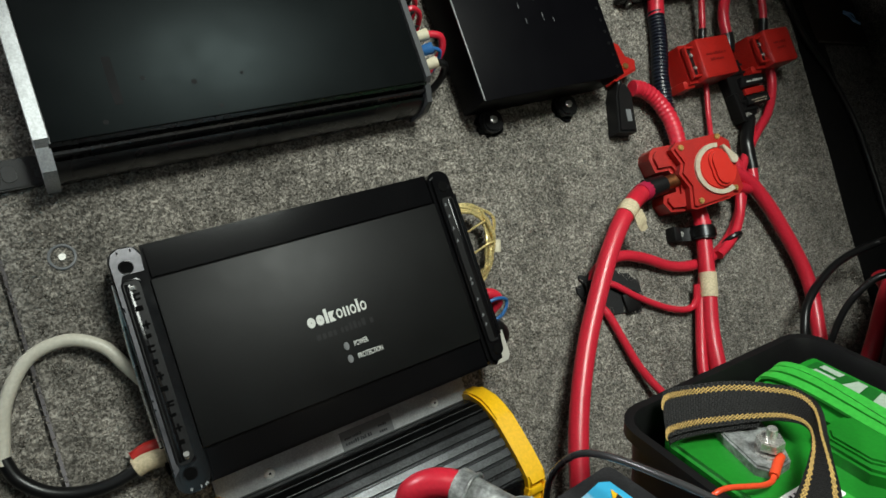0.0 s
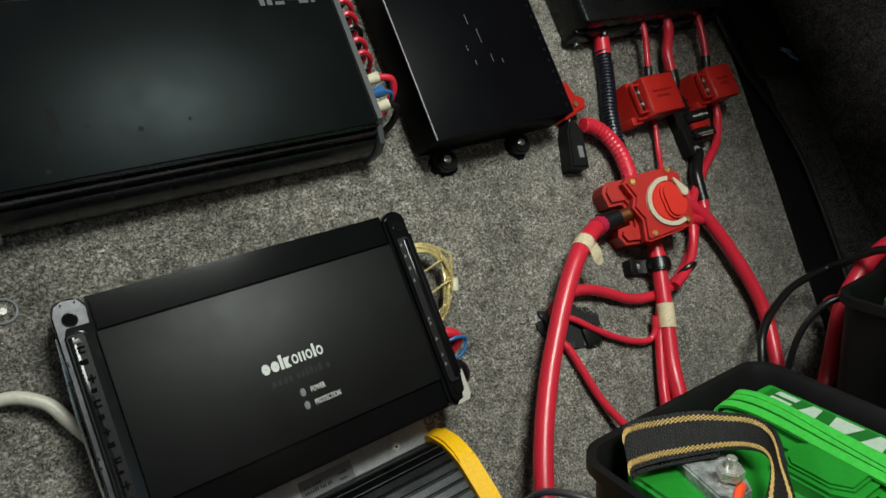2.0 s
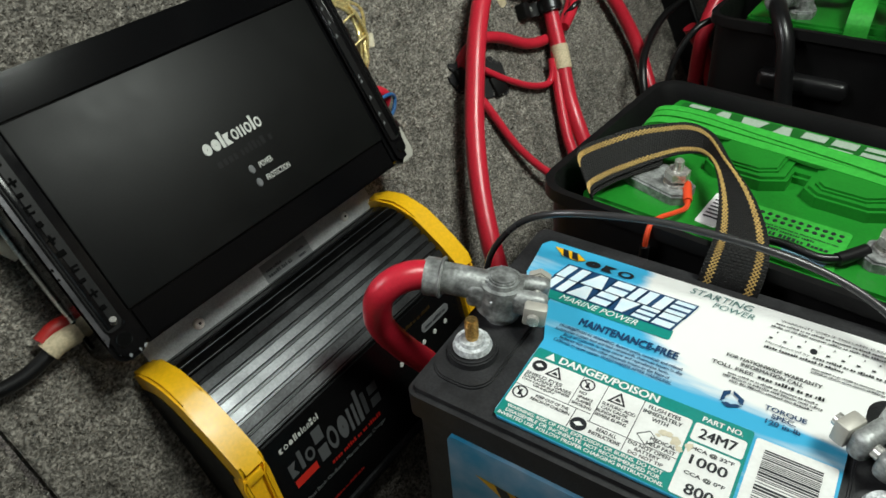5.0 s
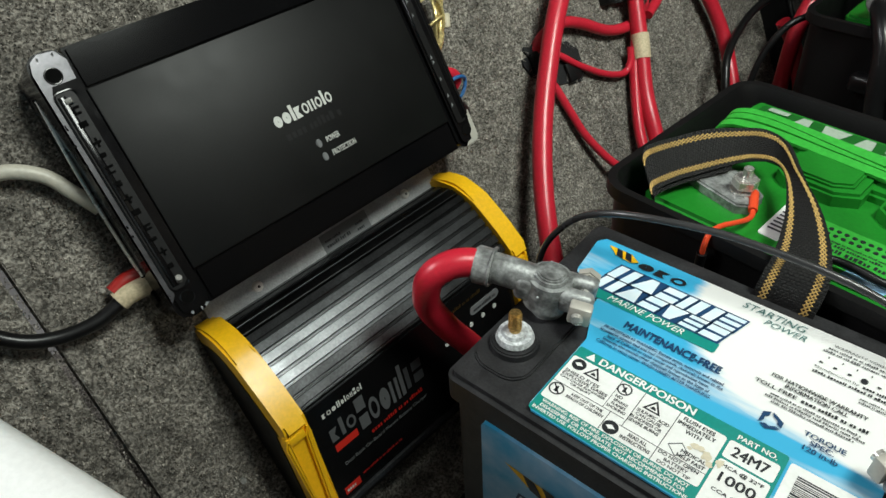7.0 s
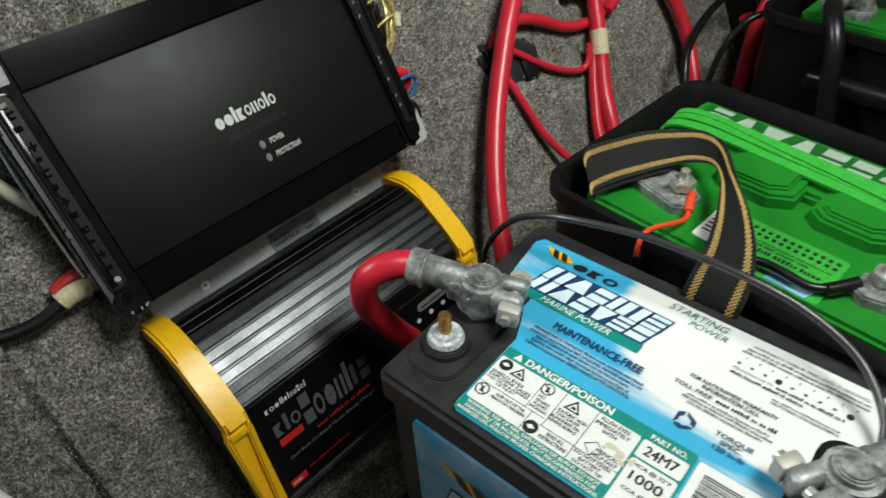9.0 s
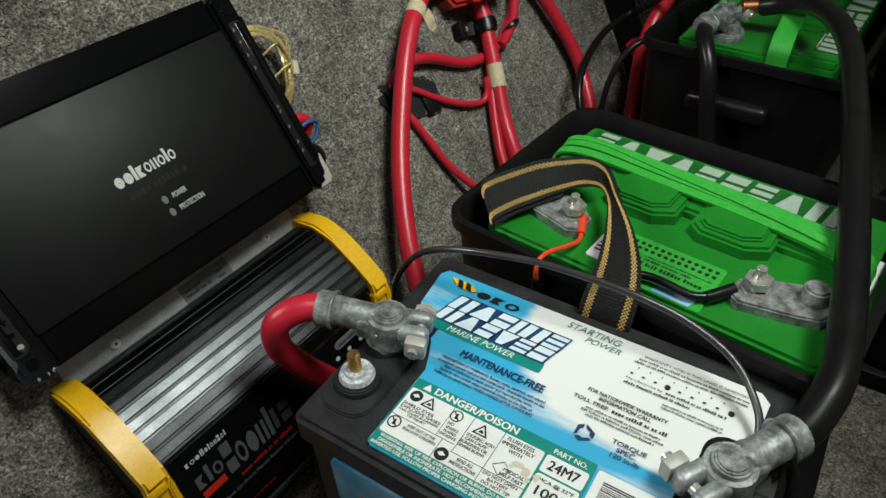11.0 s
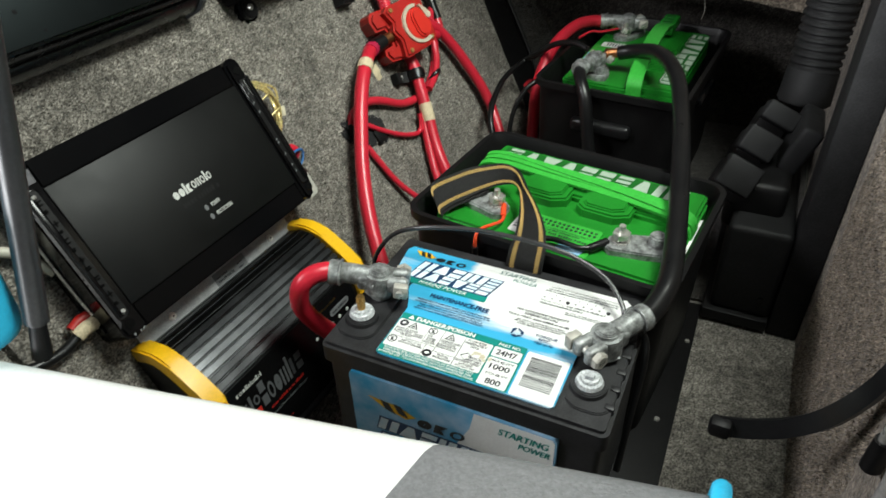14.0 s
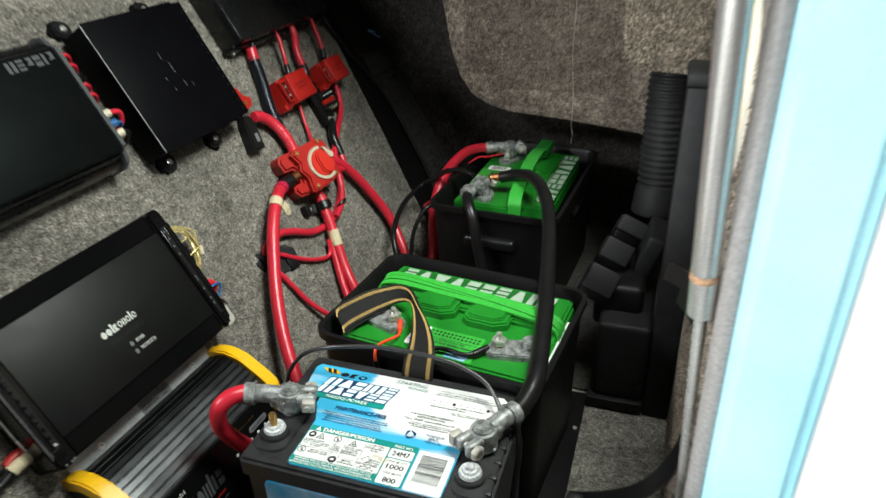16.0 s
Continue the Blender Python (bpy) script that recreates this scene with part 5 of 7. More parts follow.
def fuse_holder(u, v, w, h, label):
    f = thing("fuse_holder", HULL @ Matrix.Translation((u, v, 0)), label, "fuse holder", "red fuse holders")
    part("body", prism([(-w / 2, -h / 2), (w / 2, -h / 2), (w / 2, h / 2), (-w / 2, h / 2)], 0.0, 0.032, 0.004), RED_PLASTIC, f, smooth=30)
    part("cover", box(-w / 2 + 0.014, w / 2 + 0.001, -h / 2 - 0.001, h / 2 + 0.001, 0.016, 0.042, 0.003), RED_PLASTIC, f)
    well = part("well", box(-w / 2 + 0.002, -w / 2 + 0.013, -h / 2 + 0.0075, h / 2 - 0.0075, 0.0312, 0.0324, 0.0004), DIM_PRINT, f, "dark open well")
    for y in (-h / 2 + 0.0045, h / 2 - 0.0075):
        part("well_rim", box(-w / 2 + 0.0005, -w / 2 + 0.0145, y, y + 0.003, 0.0305, 0.036, 0.001), RED_PLASTIC, f)
    part("well_rim", box(-w / 2 - 0.0005, -w / 2 + 0.0018, -h / 2 + 0.0045, h / 2 - 0.0045, 0.0305, 0.037, 0.0008), RED_PLASTIC, f)
    bars([(-w / 2 + 0.024, w / 2 - 0.012, 0.002, 0.0035), (-w / 2 + 0.028, w / 2 - 0.016, -0.005, 0.0035)], RED_DARK, f, lift(0.0424))
    for s in (-1, 1):
        part("stud", cyl((-w / 2 + 0.0075, s * h * 0.16, 0.0322), (-w / 2 + 0.0075, s * h * 0.16, 0.0362), 0.0021, None, 10), STEEL, well)
    part("lip", box(-w / 2 - 0.006, -w / 2 + 0.012, -h / 2 - 0.004, -h / 2 + 0.006, 0.0, 0.024, 0.002), RED_PLASTIC, f)


fuse_holder(0.588, 0.243, 0.07, 0.046, "red fuse holder with an open end")
fuse_holder(0.708, 0.242, 0.062, 0.042, "closed red fuse holder")
blade = thing("fuse_block", HULL @ Matrix.Translation((0.65, 0.2, 0)), "black fuse block with a bolted ring terminal", "fuse block")
part("base", box(-0.016, 0.018, -0.03, 0.042, 0.0, 0.014, 0.002), BLACK_PLASTIC, blade)
part("cover", box(0.0, 0.04, 0.004, 0.018, 0.002, 0.022, 0.002), BLACK_PLASTIC, blade)
part("cover", box(0.0, 0.042, -0.018, -0.006, 0.002, 0.02, 0.002), BLACK_PLASTIC, blade)
part("red_fuse", box(0.004, 0.04, -0.005, 0.003, 0.004, 0.018, 0.001), RED_PLASTIC, blade)
bars([(0.006, 0.038, 0.009, 0.003)], WHITE_PRINT, blade, lift(0.0224))
part("ring_terminal", cyl((-0.002, -0.034, 0.0125), (-0.002, -0.034, 0.0155), 0.0088, None, 20, 0.0006), STEEL, blade)
part("barrel", cyl((-0.003, -0.038, 0.0135), (-0.011, -0.048, 0.014), 0.0048, 0.0052, 14), STEEL, blade)
for y in (-0.022, -0.012, 0.024, 0.034):
    part("rib", box(-0.0155, 0.0175, y - 0.0015, y + 0.0015, 0.0135, 0.0165, 0.0005), BLACK_PLASTIC, blade)
bars([(0.006, 0.036, -0.0135, 0.0018), (0.01, 0.034, -0.0165, 0.0016)], CREAM_PRINT, blade, lift(0.0204))
part("nut", cyl((-0.002, -0.034, 0.0155), (-0.002, -0.034, 0.0195), 0.0045, None, 6), BLACK_PLASTIC, blade)
part("clip", box(-0.018, -0.01, -0.036, 0.0, 0.004, 0.018, 0.001), BLACK_PLASTIC, blade)
part("sleeve", tube([(0.0, -0.034, 0.012), (-0.012, -0.046, 0.014), (-0.024, -0.06, 0.016), (-0.029, -0.078, 0.016), (-0.032, -0.093, 0.016)], 0.0076, 6), BLACK_RUBBER, blade, "black heat-shrink sleeve")
part("lead", tube([(-0.032, -0.09, 0.016), (-0.038, -0.106, 0.016), (-0.05, -0.113, 0.017), (-0.07, -0.108, 0.02), (-0.092, -0.096, 0.022)], 0.0066, 6), RED_CABLE, blade)
dist = thing("distribution_box", HULL, "black distribution box with red cables leaving its lower edge", "distribution box")
part("body", box(0.512, 0.775, 0.338, 0.47, 0.002, 0.05, 0.004), BLACK_SATIN, dist)
part("rim", box(0.508, 0.78, 0.333, 0.342, 0.002, 0.03, 0.003), BLACK_GLOSS, dist)
for u in (0.56, 0.626, 0.672, 0.738):
    part("gland", cyl((u, 0.346, 0.022), (u, 0.33, 0.022), 0.0085, 0.0075, 14), BLACK_RUBBER, dist)
part("screw", cyl((0.523, 0.338, 0.01), (0.523, 0.33, 0.01), 0.0035, None, 12), STEEL, dist)
solid("power_cable", tube(hull_line([(0.78, 0.42, 0.02), (0.8, 0.37, 0.012), (0.812, 0.31, 0.01), (0.835, 0.26, 0.0), (0.868, 0.2, -0.004), (0.885, 0.12, -0.004), (0.88, 0.02, -0.004), (0.868, -0.06, -0.004), (0.85, -0.14, 0.0)]), 0.0045), BLACK_RUBBER, "black cable running down the black lining", "cable")


# ---- battery boxes and green batteries ----
def battery_box(name, m, lx, ly, h, label, handles=True):
    """An open tapered plastic box with a rolled rim, wall 4 mm thick."""
    bx = thing(name, m, label, "battery box", "battery boxes")
    bm = bmesh.new()
    rings = []
    for ox, oy, z, r in ((lx * 0.94, ly * 0.93, 0.0, 0.02), (lx * 0.985, ly * 0.98, h - 0.012, 0.022), (lx + 0.006, ly + 0.006, h - 0.01, 0.024), (lx + 0.006, ly + 0.006, h, 0.024), (lx - 0.006, ly - 0.006, h, 0.02), (lx * 0.97 - 0.008, ly * 0.97 - 0.008, h - 0.012, 0.018), (lx * 0.92, ly * 0.91, 0.005, 0.016)):
        rings.append([bm.verts.new((x, y, z)) for x, y in rounded(-ox / 2, ox / 2, -oy / 2, oy / 2, r)])
    n = len(rings[0])
    for a, b in zip(rings, rings[1:]):
        for k in range(n):
            bm.faces.new((a[k], a[(k + 1) % n], b[(k + 1) % n], b[k]))
    bm.faces.new(rings[0])
    bm.faces.new(rings[-1])
    part("tub", bm, BLACK_PLASTIC, bx, smooth=30)
    if handles:
        for s in (-1, 1):
            part("hand_hold", box(-0.045, 0.045, s * ly * 0.49 - 0.008, s * ly * 0.49 + 0.008, h - 0.055, h - 0.04, 0.004), BLACK_GLOSS, bx)
    return bx


def green_battery(m, label, strip_y=0.0628, caps_y=0.0):
    """Its long side lies along x, and the printed strip along +y, to be read from there."""
    b = thing("battery", m, label, "battery", "green batteries")
    L, Wd, H = 0.258, 0.171, 0.205
    part("case", prism(rounded(-L / 2 + 0.004, L / 2 - 0.004, -Wd / 2 + 0.004, Wd / 2 - 0.004, 0.008), 0.0, H - 0.03), BLACK_CASE, b, "black lower case")
    lid = part("lid", prism(rounded(-L / 2, L / 2, -Wd / 2, Wd / 2, 0.009), H - 0.03, H - 0.006, 0.003), GREEN, b, "bright green lid", smooth=30)
    part("raised_deck", prism(rounded(-L / 2 + 0.002, L / 2 - 0.002, 0.012, Wd / 2 - 0.001, 0.006), H - 0.007, H + 0.002, 0.003), GREEN, lid, smooth=30)
    strip = part("printed_strip", prism(rounded(-L / 2 + 0.01, L / 2 - 0.02, strip_y - 0.0158, strip_y + 0.0158, 0.003), H + 0.0018, H + 0.0024), GREEN_DARK, lid, "dark green printed strip")
    shapes(-0.112, 0.108, strip_y - 0.0113, strip_y + 0.0147, "ixtesstate", PRINT_PALE, strip, lift(H + 0.0028), gap=0.2, turn=180, slant=0.1)
    bars([(x0, x1, strip_y - 0.0143, 0.002) for x0, x1 in ((-0.1, -0.06), (-0.02, 0.03), (0.06, 0.1))], WHITE_PRINT, strip, lift(H + 0.0028))
    for x0 in (-0.066, 0.006):
        cap = part("vent_cap", prism([(x, y + caps_y) for x, y in ((x0 + 0.01, -0.012), (x0 + 0.044, -0.012), (x0 + 0.06, -0.002), (x0 + 0.06, 0.03), (x0, 0.03), (x0, -0.004))], H - 0.007, H + 0.005, 0.0025), GREEN, lid, smooth=30)
        part("vent_cap_step", prism([(x, y + caps_y) for x, y in ((x0 + 0.012, -0.006), (x0 + 0.04, -0.006), (x0 + 0.052, 0.002), (x0 + 0.052, 0.03), (x0 + 0.006, 0.03), (x0 + 0.006, 0.0))], H + 0.004, H + 0.0085, 0.0018), GREEN, cap, smooth=30)
    # Lead terminals along the near edge: a stud on a flat pad each, and a tapered post.
    for sx in (-1, 1):
        pad = part("terminal_pad", prism([(sx * x, y) for x, y in ((0.057, -0.058), (0.066, -0.064), (0.1, -0.056), (0.116, -0.05), (0.121, -0.034), (0.114, -0.021), (0.098, -0.02), (0.07, -0.031), (0.058, -0.04))][::sx], H - 0.007, H + 0.002, 0.0015), LEAD, lid, "dull lead terminal pad")
        part("post", cyl((sx * 0.105, -0.033, H), (sx * 0.105, -0.033, H + 0.0135), 0.0095, 0.0085, 22, 0.0015), LEAD, pad, "tapered lead post")
        part("stud", cyl((sx * 0.071, -0.0455, H), (sx * 0.071, -0.0455, H + 0.022), 0.0042, 0.0034, 14, 0.0008), STEEL, pad)
        part("nut", cyl((sx * 0.071, -0.0455, H + 0.006), (sx * 0.071, -0.0455, H + 0.0135), 0.0092, None, 6, 0.0008), STEEL, pad)
        part("washer", cyl((sx * 0.071, -0.0455, H + 0.002), (sx * 0.071, -0.0455, H + 0.004), 0.0095, None, 18), STEEL, pad)
    lab = part("spec_label", prism(rounded(-0.03, 0.048, -0.082, -0.03, 0.003), H - 0.0062, H - 0.0054), GREEN_LIGHT, lid, "small print label with rows of date holes")
    for k in range(13):
        for j in range(2):
            part("date_hole", cyl((-0.02 + 0.0052 * k, -0.0365 - 0.006 * j, H - 0.0058), (-0.02 + 0.0052 * k, -0.0365 - 0.006 * j, H - 0.005), 0.0017, None, 8), INK, lab)
    bars([(-0.024, 0.044, -0.05, 0.0018), (-0.022, 0.03, -0.054, 0.0026), (-0.02, 0.04, -0.06, 0.004), (0.0, 0.04, -0.066, 0.0022)], INK, lab, lift(H - 0.005))
    part("blue_patch", sheet([(0.012, -0.081), (0.04, -0.081), (0.044, -0.068), (0.016, -0.068)]), SKY_BLUE, lab, m=lift(H - 0.0049))
    sticker = part("bar_sticker", prism(rounded(-0.0445, -0.024, -0.0725, -0.031, 0.002), H - 0.0062, H - 0.0052), WHITE_LABEL, lid, "white bar-striped sticker")
    for k in range(6):
        part("stripe", sheet([(-0.042, -0.064 + 0.0045 * k), (-0.028, -0.064 + 0.0045 * k), (-0.028, -0.062 + 0.0045 * k), (-0.042, -0.062 + 0.0045 * k)]), INK, sticker, m=lift(H - 0.0049))
    return b


BOX2 = pose(0.142, 0.288, 0.001, 0, 0, -6.5)
battery_box("battery_box", BOX2, 0.292, 0.212, 0.221, "open black plastic battery box on the locker floor")
green_battery(pose(0.147, 0.290, 0.0095, 0, 0, -6.5), "green-topped marine battery standing in an open black box")
BOX3 = pose(0.122, 0.752, 0.005, 0, 0, -94.5)
box3 = battery_box("battery_box", BOX3, 0.335, 0.222, 0.213, "black plastic battery box with moulded hand-holds")
part("front_handle", box(0.16, 0.177, -0.047, 0.044, 0.145, 0.166, 0.007, 4), HANDLE_BLACK, box3, "moulded front handle")
green_battery(pose(0.123, 0.754, 0.0105, 0, 0, -93.5), "green-topped battery in the rear black box", 0.0702, 0.024)
# The carrying band of the nearer battery, folded over its caps.
frame2 = pose(0.147, 0.290, 0.0095, 0, 0, -6.5)
carry = thing("carry_band", frame2, "flat green plastic carrying band lying over the battery caps", "band")
for y0, y1, z, half in ((0.043, 0.03, 0.2105, 0.0125), (0.05, 0.037, 0.2135, 0.0032), (0.042, 0.026, 0.2145, 0.0042), (0.031, 0.019, 0.213, 0.0036), (0.047, 0.022, 0.2165, 0.0026)):
    pts = [(-0.131, y0 - 0.01, 0.196), (-0.127, y0 - 0.006, z - 0.003), (-0.1, y0, z), (-0.04, y0 * 0.7 + y1 * 0.3, z + 0.0005), (0.04, y0 * 0.3 + y1 * 0.7, z + 0.0005), (0.1, y1 - 0.004, z), (0.124, y1 - 0.009, z - 0.005), (0.1305, y1 - 0.011, 0.192)]
    part("band", ribbon(pts, [(0.0, half, 0.0008)] * 8, 0.0024), GREEN_LIGHT, carry, smooth=30)
white_side = thing("side_sticker", frame2, "white sticker on the battery's end", "sticker")
part("paper", box(0.1262, 0.134, -0.072, 0.05, 0.12, 0.1955, 0.001), WHITE_LABEL, white_side)
frame3 = pose(0.123, 0.754, 0.0105, 0, 0, -93.5)
band3 = thing("carry_band", frame3, "green plastic carrying band across the rear battery", "band")
part("band", ribbon([(0.131, 0.027, 0.19), (0.129, 0.027, 0.213), (0.1, 0.025, 0.226), (0.03, 0.022, 0.238), (-0.03, 0.021, 0.241), (-0.075, 0.02, 0.232)], [(0, 0.0112, 0)] * 6, 0.003), GREEN_LIGHT, band3, smooth=30)
part("buckle", box(-0.128, -0.07, 0.006, 0.032, 0.216, 0.2335, 0.004), GREEN, band3, "green ribbed grip")
for k in range(3):
    part("grip_window", box(-0.088 - 0.014 * k, -0.078 - 0.014 * k, 0.012, 0.026, 0.2332, 0.2342, 0.0004), GREEN_DARK, band3)


# ---- the webbing strap over the box ----
def webbing():
    st = thing("lashing_strap", pose(0, 0, 0), "black webbing strap with ochre stitching, folded over the battery box", "strap")
    # It lies across the terminal, turns over and hangs down the box's near side.
    far = [(0.003, 0.226, 0.233), (0.001, 0.231, 0.237), (0.004, 0.238, 0.239), (0.012, 0.253, 0.239), (0.028, 0.274, 0.241), (0.047, 0.287, 0.243), (0.065, 0.295, 0.244), (0.083, 0.287, 0.244), (0.103, 0.26, 0.241), (0.125, 0.232, 0.237), (0.14, 0.208, 0.232), (0.149, 0.186, 0.228), (0.152, 0.172, 0.222), (0.151, 0.168, 0.2), (0.149, 0.172, 0.15)]
    near = [(0.023, 0.209, 0.214), (0.021, 0.212, 0.2165), (0.023, 0.218, 0.2185), (0.03, 0.232, 0.22), (0.04, 0.248, 0.221), (0.053, 0.267, 0.223), (0.065, 0.279, 0.225), (0.08, 0.281, 0.228), (0.093, 0.265, 0.232), (0.106, 0.228, 0.233), (0.113, 0.2, 0.231), (0.116, 0.181, 0.228), (0.116, 0.171, 0.222), (0.114, 0.168, 0.2), (0.112, 0.172, 0.15)]
    pts = [(Vector(a) + Vector(b)) / 2 for a, b in zip(far, near)]
    wide = [(Vector(a) - Vector(b)) / 2 for a, b in zip(far, near)]
    part("webbing", ribbon(pts, wide, 0.0032, 8), WEBBING, st, smooth=60)
    part("folded_end", ribbon([p + Vector((0.002, 0.001, -0.004)) for p in pts[:6]], [q * 0.98 for q in wide[:6]], 0.003, 6), WEBBING, st, smooth=60)
    line, w = curve_points(pts, 14), curve_points(wide, 14)
    for off, swing in [(side * 0.68 + q, g) for side in (-1, 1) for q, g in ((-0.07, 1), (0.0, -1), (0.07, 1))]:
        seam = []
        for i, c in enumerate(line):
            d = (line[min(i + 1, len(line) - 1)] - line[max(i - 1, 0)]).normalized()
            n = w[i].cross(d).normalized() * 0.0016
            n = n if n.dot(Vector((0.1, -0.7, 0.7))) > 0 else -n
            seam.append(c + w[i] * (off + 0.055 * (swing if i % 2 else -swing)) + n)
        part("stitching", tube(seam, 0.00058, 0, 5), THREAD, st, "ochre zigzag stitching")
    return st


webbing()


# ---- the marine starting battery ----
def pictogram(kind, x, y, r, parent):
    up = lift(0.2081)
    if kind == "disc":
        part("pictogram", sheet([(x + r * math.cos(a), y + r * math.sin(a)) for a in np.linspace(0, 2 * math.pi, 20, endpoint=False)]), INK, parent, m=up)
        part("pictogram_detail", sheet([(x - r * 0.6, y), (x - 0.1 * r, y - 0.35 * r), (x + 0.6 * r, y), (x, y + 0.4 * r)]), WHITE_LABEL, parent, m=lift(0.2083))
    elif kind == "ban":
        bm = bmesh.new()
        add = [(x + r * math.cos(a), y + r * math.sin(a), 0) for a in np.linspace(0, 2 * math.pi, 25)]
        inn = [(x + 0.8 * r * math.cos(a), y + 0.8 * r * math.sin(a), 0) for a in np.linspace(0, 2 * math.pi, 25)]
        for k in range(24):
            bm.faces.new([bm.verts.new(v) for v in (add[k], add[k + 1], inn[k + 1], inn[k])])
        s = r * 0.62
        bm.faces.new([bm.verts.new((x + px, y + py, 0)) for px, py in ((-s, s + 0.0006), (-s - 0.0006, s), (s, -s - 0.0006), (s + 0.0006, -s))])
        bm.faces.new([bm.verts.new((x + px * r, y + py * r, 0)) for px, py in ((-0.2, -0.5), (0.25, -0.5), (0.15, 0.5), (-0.1, 0.45))])
        part("pictogram", bm, INK, parent, m=up)
    else:
        bm = bmesh.new()
        o = [(x, y + r * 1.05, 0), (x - r * 1.1, y - r * 0.8, 0), (x + r * 1.1, y - r * 0.8, 0)]
        i = [(x, y + r * 0.62, 0), (x - r * 0.72, y - r * 0.58, 0), (x + r * 0.72, y - r * 0.58, 0)]
        for k in range(3):
            bm.faces.new([bm.verts.new(v) for v in (o[k], o[(k + 1) % 3], i[(k + 1) % 3], i[k])])
        bm.faces.new([bm.verts.new((x + px * r, y + py * r, 0)) for px, py in ((-0.35, -0.4), (0.4, -0.4), (0.25, -0.1), (-0.1, 0.1))])
        part("pictogram", bm, INK, parent, m=up)


def starting_battery():
    b = thing("battery", pose(0, 0, 0), "black marine starting battery with a blue and white printed label", "battery")
    L, D, H = 0.26, 0.175, 0.205
    part("case", prism(rounded(0.004, L - 0.004, 0.004, D - 0.004, 0.006), 0.001, 0.186), BLACK_CASE, b, "black polypropylene case")
    lid = part("lid", prism(rounded(0, L, 0, D, 0.007), 0.184, H, 0.0035), BLACK_CASE, b, "black lid", smooth=30)
    for x0, x1 in ((0.004, 0.042), (0.218, 0.256)):
        part("terminal_recess", prism(rounded(x0, x1, 0.016, 0.118, 0.014), H - 0.0005, H + 0.0022, 0.001), BLACK_CASE, lid)
    for k in range(7):
        part("handle_rib", box(0.25, 0.258, 0.024 + 0.02 * k, 0.03 + 0.02 * k, 0.19, 0.2085, 0.001), BLACK_CASE, lid)
    out = [(0.056, 0.0075), (0.053, 0.011), (0.053, 0.07), (0.048, 0.082), (0.044, 0.09), (0.04, 0.096), (0.024, 0.104), (0.016, 0.12), (0.012, 0.152), (0.016, 0.158), (0.238, 0.158), (0.244, 0.152), (0.242, 0.112), (0.234, 0.1), (0.222, 0.094), (0.215, 0.084), (0.214, 0.011), (0.211, 0.0075)]
    label = part("top_label", prism(out, H + 0.0006, H + 0.0022), SKY_LABEL, lid, "blue and white printed label")
    up, up2 = lift(0.2077), lift(0.2081)

    def patch(mat, x0, x1, y0, y1, m=up, name="print_panel", r=0.0015):
        return part(name, sheet(rounded(x0, x1, y0, y1, r, 2)), mat, label, m=m)

    # Warning panel
    patch(TEAL, 0.0535, 0.174, 0.008, 0.0625)
    patch(WHITE_LABEL, 0.0545, 0.1455, 0.0185, 0.0545, lift(0.2079))
    lettering("DANGER/POISON", 0.069, 0.126, 0.0562, 0.0612, WHITE_LABEL, label, up2, bold=0.05)
    part("warning_mark", sheet([(0.0605, 0.0562), (0.0665, 0.0562), (0.0635, 0.0616)]), WHITE_LABEL, label, m=up2)
    pictogram("disc", 0.0605, 0.0495, 0.0042, label)
    pictogram("tri", 0.0705, 0.049, 0.0046, label)
    pictogram("ban", 0.0895, 0.0495, 0.0042, label)
    pictogram("tri", 0.1075, 0.0485, 0.0046, label)
    pictogram("ban", 0.0595, 0.0275, 0.0044, label)
    pictogram("disc", 0.0955, 0.0232, 0.0044, label)
    diamond = [(0.1235, 0.0325), (0.129, 0.037), (0.1345, 0.0325), (0.129, 0.028)]
    part("pictogram", tube([(x, y, 0.0) for x, y in diamond + diamond[:2]], 0.00028, 0, 4), DIM_GREY, label, m=up2)
    ink = dict(mat=INK, parent=label, m=up2, bold=0.035)
    lettering("SHIELD EYES", 0.056, 0.0775, 0.0412, 0.0433, **ink)
    lettering("EXPLOSIVE GASES", 0.056, 0.084, 0.0385, 0.0406, **ink)
    lettering("CAN CAUSE BLINDNESS\nOR INJURY", 0.056, 0.084, 0.0338, 0.0378, **ink)
    lettering("NO", 0.0875, 0.0915, 0.0422, 0.0443, **ink)
    lettering("SPARKS\nFLAMES\nSMOKING", 0.0865, 0.0975, 0.034, 0.0412, **ink)
    lettering("SULFURIC ACID", 0.101, 0.119, 0.0412, 0.0433, **ink)
    lettering("CAN CAUSE\nBLINDNESS OR\nSEVERE BURNS", 0.1, 0.1175, 0.033, 0.0405, **ink)
    lettering("FLUSH EYES\nIMMEDIATELY\nWITH", 0.1215, 0.1415, 0.0435, 0.053, **ink)
    lettering("MEDICAL\nHELP FAST", 0.1295, 0.144, 0.0285, 0.034, **ink)
    lettering("KEEP OUT OF THE\nREACH OF CHILDREN", 0.0665, 0.089, 0.0255, 0.0302, **ink)
    lettering("READ ALL\nINSTRUCTIONS", 0.102, 0.1185, 0.0205, 0.026, **ink)
    lettering("DO NOT OPEN\nBATTERY\nDO NOT TIP", 0.1215, 0.1425, 0.0193, 0.0268, **ink)
